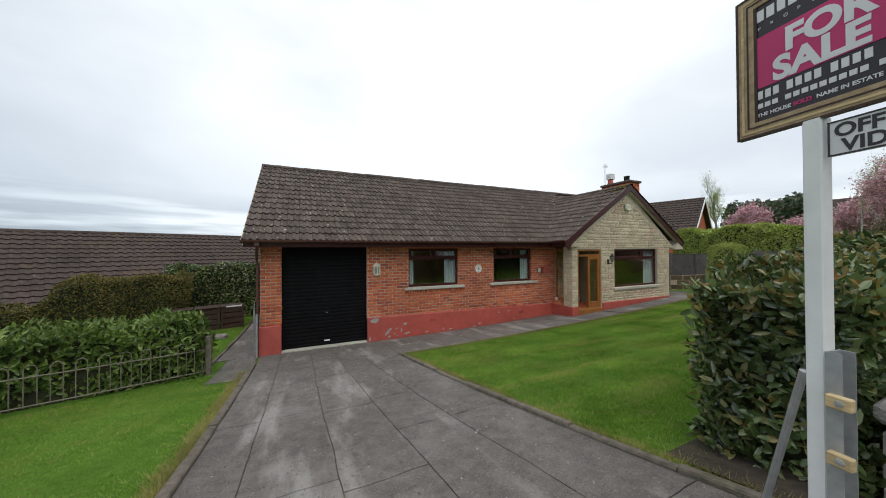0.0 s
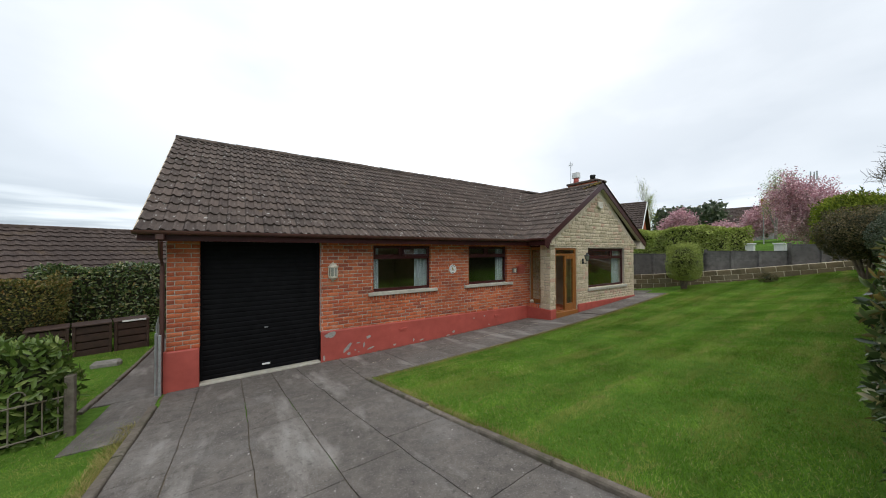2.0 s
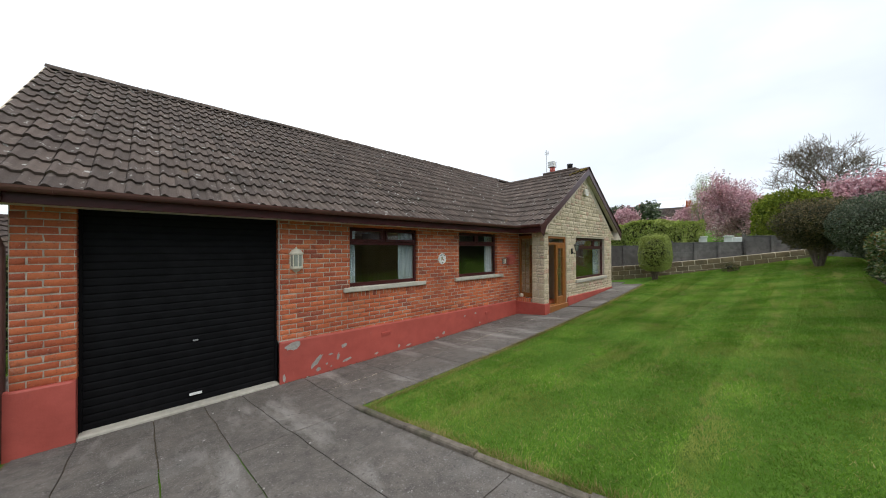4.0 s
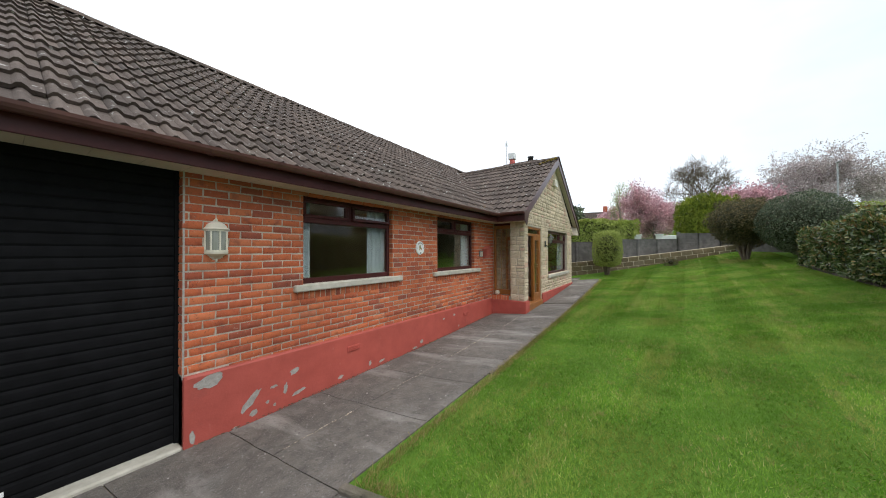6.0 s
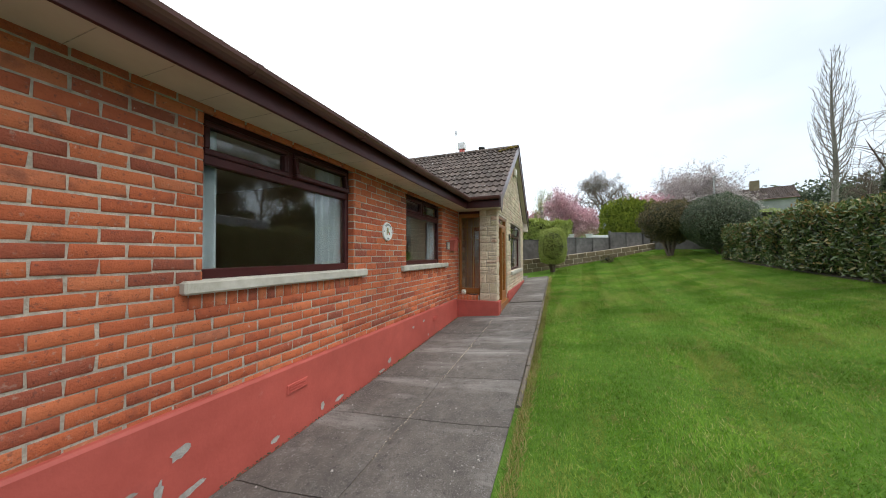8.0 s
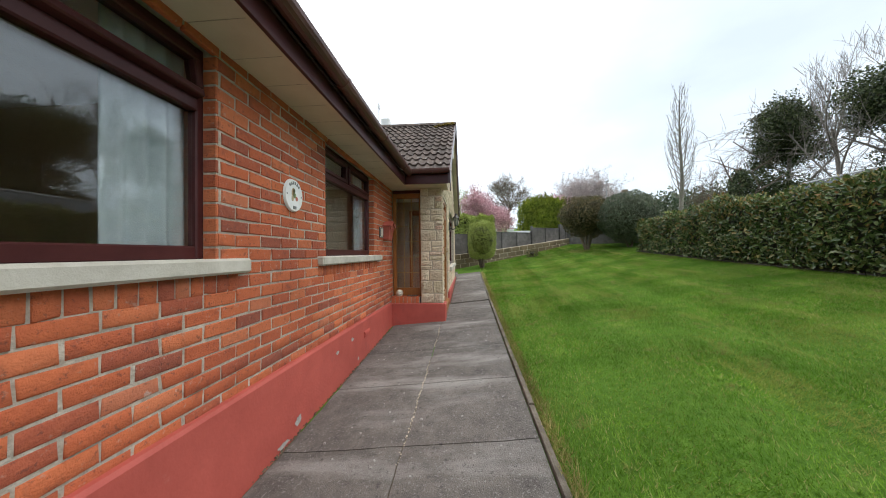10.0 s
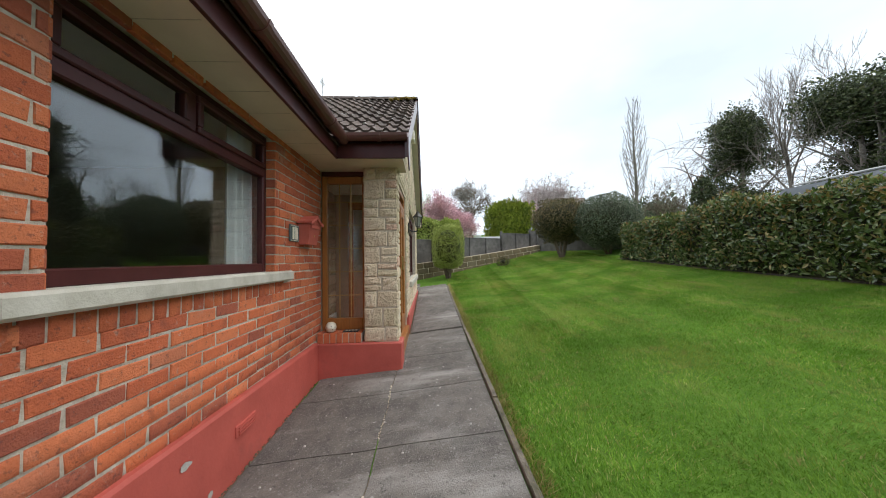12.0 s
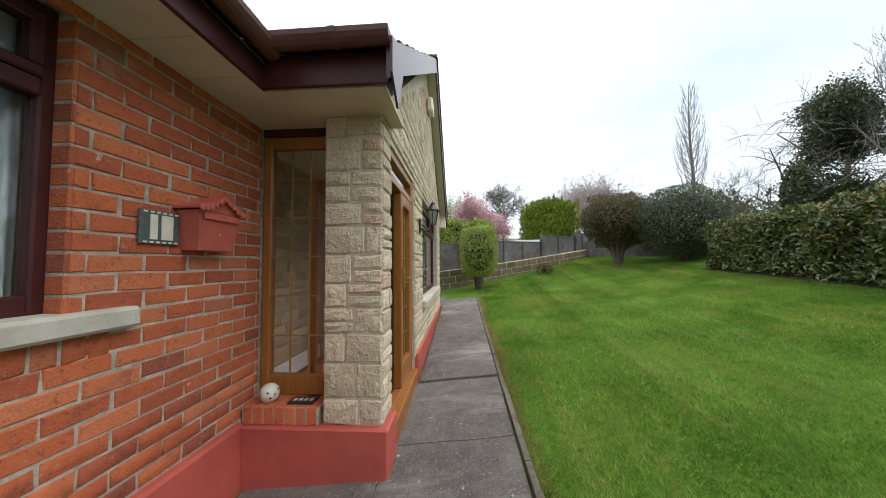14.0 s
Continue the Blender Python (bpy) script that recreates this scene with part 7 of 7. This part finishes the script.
tree("cherry_tree", "pink blossoming cherry tree with a rounded crown", (38.2, 4.9, 2.75), 2.9, 0.16, 81, M_PINK, 8, 0.14, 0.11, 0.22, twig=0.014, kids=5, spread=1.0, first=0.22, shrink=0.70)
tree("cherry_tree", "pink blossoming cherry tree behind the conifers", (35.0, -0.9, 3.4), 1.9, 0.14, 82, M_PINK, 8, 0.17, 0.14, 0.28, kids=4, spread=1.0, shrink=0.70)
tree("cherry_tree", "low pink cherry tree further down the road", (34.0, 9.6, 2.4), 1.0, 0.10, 83, M_PINK, 9, 0.15, 0.12, 0.22, kids=4, spread=1.1, shrink=0.75)
tree("cherry_tree", "low pink cherry tree further down the road", (38.5, 14.6, 3.2), 1.5, 0.12, 84, M_PINK, 8, 0.17, 0.14, 0.28, kids=4, spread=1.1, shrink=0.75)
tree("cherry_tree", "low pink cherry tree by the gateway", (48.0, 9.7, 3.9), 1.7, 0.12, 85, M_PINK, 8, 0.17, 0.14, 0.28, kids=4, spread=1.1, shrink=0.75)
tree("pale_blossom_tree", "wide pale blossoming tree with twiggy upright shoots", (39.0, -6.2, 3.0), 3.5, 0.2, 86, M_WHITEBL, 10, 0.09, 0.08, 0.10, twig=0.012, kids=5, spread=1.0, shrink=0.78, up=0.4)
tree("bare_tree", "bare grey winter tree with a spreading crown", (70.9, -1.6, 6.0), 6.4, 0.34, 87, None, bark=M_BARK, kids=6, spread=0.9, shrink=0.68, up=0.5, levels=4, twig=0.028)
tree("bare_tree", "bare grey winter tree, small and twiggy", (33.0, -15.0, 3.0), 2.8, 0.16, 88, None, bark=M_BARK, kids=5, spread=0.9, shrink=0.72, up=0.5, twig=0.012)
tree("bare_tree", "thin bare upright tree in the distance", (46.0, 20.3, 4.0), 4.2, 0.14, 89, M_LOLLI, 1, 0.10, 0.05, 0.3, kids=5, spread=0.5, shrink=0.5, up=0.9, first=0.2)
tree("bare_tree", "young budding tree in the distance", (44.5, 8.5, 3.6), 4.4, 0.14, 90, M_LOLLI, 1, 0.10, 0.05, 0.3, kids=5, spread=0.55, shrink=0.5, up=0.9, first=0.2)

tree("bare_tree", "tall bare twiggy tree between ivy-clad neighbours", (19.0, -10.6, 1.6), 5.6, 0.13, 92, None, bark=M_BARK_GREY, kids=5, spread=0.55, shrink=0.56, up=1.0, first=0.45, levels=4, twig=0.007)
tree("bare_tree", "tall bare twiggy tree across the road", (15.6, -9.9, 1.6), 4.7, 0.12, 93, None, bark=M_BARK_GREY, kids=5, spread=0.65, shrink=0.58, up=0.9, first=0.45, levels=4, twig=0.007)

# poplar: a tall trunk with steep thin branches
pop = thing("poplar_tree", "tall slender bare poplar with steep branches", "tree")
mb, rp = Mesh(), random.Random(91)
pb, ph = Vector((38.6, -16.25, 3.0)), 16.3
mb.tube([pb + Vector((0.15 * math.sin(k * 0.9), 0.1 * math.cos(k), ph * k / 10)) for k in range(11)], [0.27 * (1 - k / 10.4) for k in range(11)], 6, False)
for k in range(95):
    u = 0.22 + 0.74 * (k + rp.random()) / 95
    a = 2.4 * k + rp.uniform(-0.5, 0.5)
    ll = (1.2 + 3.6 * (1 - u)) * rp.uniform(0.7, 1.15) * (0.55 if u < 0.34 else 1.0)
    p = pb + Vector((0, 0, ph * u))
    o = Vector((math.cos(a), math.sin(a), 0))
    pts = [p, p + o * ll * 0.22 + Vector((0, 0, ll * 0.25)), p + o * ll * 0.36 + Vector((0, 0, ll * 0.62)), p + o * ll * 0.42 + Vector((0, 0, ll * 1.02))]
    mb.tube(pts, [0.055 * (1.25 - u), 0.042 * (1.25 - u), 0.026 * (1.25 - u), 0.008], 4, False)
    for j in range(6):
        q = pts[1].lerp(pts[3], rp.random())
        o2 = Vector((o.x * 0.3 + rp.uniform(-0.4, 0.4), o.y * 0.3 + rp.uniform(-0.4, 0.4), 1))
        mb.tube([q, q + o2 * ll * 0.3 * rp.uniform(0.5, 1.2)], [0.014, 0.006], 3, False)
ob = new("trunk", array_tubes(mb, M_BARK_GREY))
ob.parent = pop


def ivy_tree(base, height, width, n, seed, label):
    """A tree hung with ivy in uneven clumps, bare twigs standing out of it."""
    t = thing("ivy_clad_tree", label, "tree")
    mb, tips = tree_wood(base, height * 0.9, 0.16, seed, levels=4, kids=4, spread=0.95, shrink=0.54, up=0.3, first=0.25, droop=1.6, twig=0.006)
    rt = random.Random(seed + 1)
    for p, dd, lev in tips:
        if lev >= 3 and rt.random() < 0.13:
            out = Vector((p.x - base[0], p.y - base[1], 0)).normalized()
            a = p.copy()
            line = [a.copy()]
            way = (dd + out * 0.6 + Vector((rt.uniform(-0.5, 0.5), rt.uniform(-0.5, 0.5), rt.uniform(-0.3, 0.5)))).normalized()
            for i in range(4):
                way = (way + Vector((rt.uniform(-0.2, 0.2), rt.uniform(-0.2, 0.2), -0.16 if rt.random() < 0.7 else 0.15))).normalized()
                a = a + way * rt.uniform(0.18, 0.42)
                line.append(a.copy())
            mb.tube(line, [0.013, 0.011, 0.009, 0.007, 0.004], 3, False)
    ob = new("trunk", array_tubes(mb, M_BARK_GREY))
    ob.parent = t
    rng = np.random.default_rng(seed)
    pts, nrm = [], []
    for k in range(n):
        h = rng.uniform(0.02, 1.20)
        a, rad = rng.uniform(0, 2 * np.pi), rng.random() ** 0.6 * width * (1.15 - 0.55 * h)
        r = rng.uniform(0.45, 1.0)
        c = (base[0] + math.cos(a) * rad, base[1] + math.sin(a) * rad, base[2] + h * height)
        p, q = shell_points(rng, int(2700 * r * r), c, (r, r, r * rng.uniform(0.8, 1.3)), 0.6, 2.4, 0.6)
        pts.append(p)
        nrm.append(q)
    leaves("ivy", t, np.concatenate(pts), np.concatenate(nrm), 0.10, 0.085, M_IVY, spread=0.9)
    return t


ivy_tree((21.3, -10.4, 1.2), 6.8, 1.9, 34, 101, "tall ivy-clad tree with bare drooping twigs")
ivy_tree((16.4, -10.4, 1.5), 5.3, 2.9, 46, 102, "dense ivy-clad tree across the road")
ivy_tree((10.5, -11.0, 1.3), 6.2, 3.2, 40, 103, "dense ivy-clad tree across the road")
ivy_tree((3.5, -11.5, 1.2), 5.6, 3.2, 28, 104, "dense ivy-clad tree across the road")
st = thing("ivy_stump", "ivy-covered dead trunk with bare broken limbs", "tree")
mb, _ = tree_wood((20.0, -6.9, 2.0), 3.8, 0.13, 105, levels=2, kids=4, spread=0.9, shrink=0.5)
ob = new("trunk", array_tubes(mb, M_BARK))
ob.parent = st
p, q = shell_points(np.random.default_rng(106), 1800, (20.0, -6.9, 4.2), (0.45, 0.45, 1.4), 0.3)
leaves("ivy", st, p, q, 0.14, 0.11, M_IVY)
rng_w = np.random.default_rng(107)
woods = thing("far_wood", "dark evergreen wood on the distant hillside", "woodland", kind="stuff")
pts, nrm = [], []
for k in range(26):
    u = k / 25
    c = (62 - 10 * u + rng_w.uniform(-3, 3), -20 - 22 * u + rng_w.uniform(-2, 2), 7.4 + rng_w.uniform(-1.5, 1.2))
    p, q = shell_points(rng_w, 700, c, (2.6, 2.6, 3.0 + rng_w.uniform(-0.6, 1.2)), 0.4, 1.5, 0.4)
    pts.append(p)
    nrm.append(q)
for k in range(16):
    c = (53 + rng_w.uniform(-2, 2), 21.5 - 0.45 * k + rng_w.uniform(-0.5, 0.5), 6.8 + rng_w.uniform(-0.6, 0.4))
    p, q = shell_points(rng_w, 350, c, (1.2, 1.2, 1.5), 0.4, 1.5, 0.4)
    pts.append(p)
    nrm.append(q)
leaves("foliage", woods, np.concatenate(pts), np.concatenate(nrm), 0.5, 0.35, M_DARKLEAF)


# ---- other houses ----
def far_house(name, label, m, lx, ly, wall_h, roof_h, wall_mat, rows, verge=0.3):
    """A gabled house along x: walls, tiled roof with real tile rows, windows and chimney."""
    h = thing(name, label, "house", m)
    part("wall", Mesh().box(-lx / 2, lx / 2, -ly / 2, ly / 2, -3, wall_h), wall_mat, h)
    for s in (-1, 1):
        g = Mesh().add([(s * lx / 2, -ly / 2, wall_h), (s * lx / 2, ly / 2, wall_h), (s * lx / 2, 0, wall_h + roof_h - 0.1), (s * (lx / 2 - 0.2), -ly / 2, wall_h), (s * (lx / 2 - 0.2), ly / 2, wall_h), (s * (lx / 2 - 0.2), 0, wall_h + roof_h - 0.1)], [(0, 1, 2), (3, 4, 5)])
        part("gable", g, wall_mat, h)
    for s in (-1, 1):
        eave = Vector((0, s * (ly / 2 + 0.35), wall_h - 0.1))
        top = Vector((0, 0, wall_h + roof_h))
        nrm = Vector((0, s * roof_h, ly / 2)).normalized()
        ncol = int((lx + 2 * verge) / 0.30)
        x0, x1 = -lx / 2 - verge, lx / 2 + verge
        deck = Mesh().add([(x0, *(eave - nrm * 0.01)[1:]), (x1, *(eave - nrm * 0.01)[1:]), (x1, *(top - nrm * 0.01)[1:]), (x0, *(top - nrm * 0.01)[1:])], [(0, 1, 2, 3)])
        roof = part("roof", deck, M_TILE_FAR, h)
        rolls = (0.0, 0.042, 0.034, 0.004)
        for r in range(rows):
            a, b = eave.lerp(top, r / rows), eave.lerp(top, (r + 1) / rows)
            v, f, n = [], [], ncol * 4
            for i in range(n + 1):
                x = x0 + (x1 - x0) * i / n
                w = rolls[i % 4]
                v += [(x, *(a + nrm * (0.062 + w))[1:]), (x, *(b + nrm * (0.014 + w))[1:]), (x, *(a + nrm * w * 0.3)[1:])]
            for i in range(n):
                f += [(3 * i, 3 * i + 3, 3 * i + 4, 3 * i + 1), (3 * i + 2, 3 * i + 5, 3 * i + 3, 3 * i)]
            me = bpy.data.meshes.new("roof_course")
            me.from_pydata(v, [], f)
            me.materials.append(M_TILE_FAR)
            ob = new("roof_course", me)
            ob.parent = roof
    part("ridge", Mesh().tube([(-lx / 2 - verge, 0, wall_h + roof_h), (lx / 2 + verge, 0, wall_h + roof_h)], 0.12, 8), M_TILE_FAR, h)
    for s in (-1, 1):
        part("gutter", Mesh().tube([(-lx / 2 - verge, s * (ly / 2 + 0.40), wall_h - 0.08), (lx / 2 + verge, s * (ly / 2 + 0.40), wall_h - 0.08)], 0.06, 8), M_GUTTER, h)
    return h


def far_window(h, x0, x1, y, z0, z1, mat):
    w = part("window", Mesh().bevel_box(x0, x1, y - 0.03, y + 0.05, z0, z1, 0.01), mat, h)
    part("pane", Mesh().box(x0 + 0.08, (x0 + x1) / 2 - 0.04, y - 0.04, y - 0.031, z0 + 0.08, z1 - 0.08), M_BLACK, w)
    part("pane", Mesh().box((x0 + x1) / 2 + 0.04, x1 - 0.08, y - 0.04, y - 0.031, z0 + 0.08, z1 - 0.08), M_BLACK, w)


nh = far_house("neighbour_bungalow", "lower brick bungalow with a long brown tiled roof", Matrix.Translation((-10.2, 20.0, -1.55)) @ pose(0, 0, 0, 0, 0, 27), 30, 8.2, 2.15, 2.85, M_BRICK, 15)
far_window(nh, -6.2, -5.0, -4.1, 0.75, 1.95, M_WHITE)
far_window(nh, -3.4, -2.0, -4.1, 0.75, 1.95, M_WHITE)
eh = far_house("brick_bungalow", "red brick gabled bungalow with white trim beyond the fence", Matrix.Translation((27.2, 19.6, 1.6)) @ pose(0, 0, 0, 0, 0, 107), 12, 6.6, 2.3, 2.65, M_BRICK, 13)
part("bargeboard", Mesh().prism([(-3.7, 2.1), (-3.7, 2.3), (0, 5.02), (3.7, 2.3), (3.7, 2.1), (0, 4.78)], 0, 0.04).move(pose(-6.32, 0, 0, 0, 0, 90)), M_WHITE, eh, "white bargeboards")
w = part("window", Mesh().bevel_box(-6.06, -5.98, -1.6, 0.2, 0.6, 2.0, 0.01), M_WHITE, eh)
part("pane", Mesh().box(-6.07, -6.061, -1.5, -0.75, 0.7, 1.9), M_BLACK, w)
part("pane", Mesh().box(-6.07, -6.061, -0.65, 0.1, 0.7, 1.9), M_BLACK, w)
fh = far_house("distant_house", "distant brown-roofed house behind blossom trees", Matrix.Translation((57.5, 14.5, 3.9)) @ pose(0, 0, 0, 0, 0, 100), 7.5, 7, 2.3, 2.1, M_DISTANT, 10)
for x in (-2.9, 3.0):
    part("chimney", Mesh().bevel_box(x - 0.3, x + 0.3, -0.3, 0.3, 3.6, 5.4, 0.03), M_BRICK, fh)
fg = far_house("distant_house", "distant pale rendered house with a brick chimney", Matrix.Translation((58.5, -19.5, 6.3)) @ pose(0, 0, 0, 0, 0, 70), 8, 7, 2.6, 1.9, M_DISTANT, 10)
part("chimney", Mesh().bevel_box(-1.0, 0.0, -0.5, 0.5, 3.6, 5.7, 0.03), M_BLOCK, fg, "dull brown brick chimney")
for x in (-2.6, -0.6, 1.4):
    far_window(fg, x, x + 1.1, -3.5, 0.9, 2.0, M_WHITE)

mast = thing("phone_mast", "slim grey telephone mast on the skyline", "mast")
part("pole", Mesh().tube([(60.3, 7.6, 4.0), (60.3, 7.6, 12.0)], [0.10, 0.06], 8), M_GALV, mast)
for k in range(3):
    a = k * 2.09
    part("antenna", Mesh().bevel_box(60.3 + 0.3 * math.cos(a) - 0.06, 60.3 + 0.3 * math.cos(a) + 0.06, 7.6 + 0.3 * math.sin(a) - 0.06, 7.6 + 0.3 * math.sin(a) + 0.06, 11.2, 12.4, 0.02), M_GALV, mast)
for x, y, zt, zb in ((45.5, 9.5, 6.8, 2.5), (28.5, -3.9, 7.0, 2.0)):
    lp = thing("lamp_post", "slim grey concrete lamp post", "lamp post", group="street lamp posts")
    part("pole", Mesh().tube([(x, y, zb), (x, y, zt)], [0.06, 0.035], 8), M_GALV, lp)
    part("lamp_head", Mesh().bevel_box(x - 0.3, x + 0.05, y - 0.07, y + 0.07, zt - 0.02, zt + 0.08, 0.02), M_GALV, lp)
gps = thing("gateway_walls", "white painted gate pillars and low wall", "gateway")
for y in (5.75, 4.75):
    part("pillar", Mesh().bevel_box(21.3, 21.62, y - 0.16, y + 0.16, 1.6, 2.72, 0.02), M_WHITE, gps)
    part("pillar_cap", Mesh().bevel_box(21.26, 21.66, y - 0.2, y + 0.2, 2.72, 2.79, 0.02), M_WHITE, gps)
part("low_wall", Mesh().bevel_box(21.38, 21.54, 3.3, 4.59, 1.6, 2.70, 0.02), M_WHITE, gps)

# ---- lawn grass ----
def grass(name, label, n, inside, box, seed, h=0.030, mat=None):
    rng = np.random.default_rng(seed)
    x = rng.uniform(box[0], box[1], n)
    y = rng.uniform(box[2], box[3], n)
    keep = inside(x, y)
    x, y = x[keep], y[keep]
    n = len(x)
    xc, yc = np.clip(x, -4.5, 19), np.clip(y, -0.5, 14)
    z = 1.07719 + 0.00765 * xc - 0.17788 * yc - 0.00074 * xc * yc + 0.0025 * xc * xc + 0.00545 * yc * yc - np.where(x < -4.5, 0.28 * np.minimum(-4.5 - x, 7), 0)
    hh = h * rng.uniform(0.5, 1.3, n)
    a = rng.uniform(0, 2 * np.pi, n)
    w = 0.0028 * rng.uniform(0.7, 1.6, n)
    lean = rng.normal(size=(n, 2)) * hh[:, None] * 0.55
    # mowing stripes: the blades lie to and fro in lanes
    lane = np.where(np.floor((x * 0.07 + y) / 0.51) % 2 > 0, 1.0, -1.0)
    lean[:, 0] += lane * hh * 0.35
    base = np.stack([x, y, z - 0.005], 1)
    side = np.stack([np.cos(a) * w, np.sin(a) * w, np.zeros(n)], 1)
    tip = base + np.stack([lean[:, 0], lean[:, 1], hh], 1)
    v = np.stack([base - side, base + side, tip], 1).reshape(-1, 3)
    f = np.arange(n * 3).reshape(-1, 3)
    ob = new(name, array_mesh(name, v, f, mat or M_GRASS))
    return tagged(ob, label, "grass", kind="stuff")


grass("lawn_grass", "short mown lawn grass", 820000, lambda x, y: (x > 2.09 + (6.86 - y) * 0.078) & (y < 6.80) & (x < 15.85 + (8.9 - y) * 0.531), (2.05, 19.6, 1.2, 6.82), 201)
grass("lawn_grass", "short mown lawn grass by the driveway", 110000, lambda x, y: (y < 7.5 + (x + 1.7) * 0.459 - 0.05) & (x < -1.04), (-5.5, -1.04, 1.8, 7.6), 202)
grass("lawn_grass", "grass strip beside the side path", 40000, lambda x, y: (x < -1.94), (-4.2, -1.94, 8.4, 15.5), 203)
grass("edge_grass", "longer grass tufts along the kerbs and path", 26000, lambda x, y: (np.abs(x - 2.13 - (6.86 - y) * 0.078) < 0.09 * np.random.default_rng(5).random(len(x))), (2.1, 2.7, 0.8, 6.8), 204, 0.06, M_STRAW)
grass("edge_grass", "longer grass tufts along the path edging", 16000, lambda x, y: (y > 6.81 - 0.12 * np.random.default_rng(6).random(len(x))), (2.2, 14.5, 6.70, 6.81), 205, 0.055, M_STRAW)
grass("edge_grass", "longer grass tufts along the small lawn's kerb", 14000, lambda x, y: (x > -1.03 - 0.2 * np.random.default_rng(7).random(len(x))), (-1.24, -1.03, 1.0, 7.3), 206, 0.06, M_STRAW)

# bricks of the front wall: the stretch by the path single, the rest joined
BV, BF = brick_mesh(STRETCH - 0.011, COURSE - 0.011)
rng_b = np.random.default_rng(23)


def worn(v):
    """The same brick with uneven arrises."""
    j = np.zeros((12, 3))
    e = rng_b.normal(size=(4, 2)) * (0.0026, 0.0022)
    j[0:4, 0], j[0:4, 2] = e[:, 0] * 1.4, e[:, 1] * 1.4
    j[4:8, 0], j[4:8, 2] = e[:, 0], e[:, 1]
    j[8:12, 0], j[8:12, 2] = e[:, 0], e[:, 1]
    j[0:4, 1] = rng_b.normal(size=4) * 0.0012
    return np.array(v) + j


BRICK_MES = [Mesh().add(worn(BV).tolist(), BF).mesh("brick", M_BRICK) for k in range(12)]
bv0 = np.array(BV)
rnd_b = random.Random(21)
joined, count = [], 0
for bx, bz, bw, bh in BRICKS:
    m = pose(bx, FY + rnd_b.uniform(-0.003, 0.002), bz + rnd_b.uniform(-0.002, 0.002), rnd_b.uniform(-0.8, 0.8), rnd_b.uniform(-0.4, 0.4), rnd_b.uniform(-0.5, 0.5)) @ Matrix.Diagonal((bw / (STRETCH - 0.011), 1, bh / (COURSE - 0.011), 1))
    if 4.4 < bx and count < 300:
        ob = new("brick", BRICK_MES[count % 12])
        ob.parent, ob.matrix_basis = front_wall, m
        count += 1
    else:
        a = np.array(m)
        joined.append(worn(bv0) @ a[:3, :3].T + a[:3, 3])
bq = np.array(BF)
ob = new("brickwork", array_mesh("brickwork", np.concatenate(joined), np.concatenate([bq + i * len(bv0) for i in range(len(joined))]), M_BRICK))
ob.parent, ob["kind"] = front_wall, "stuff"
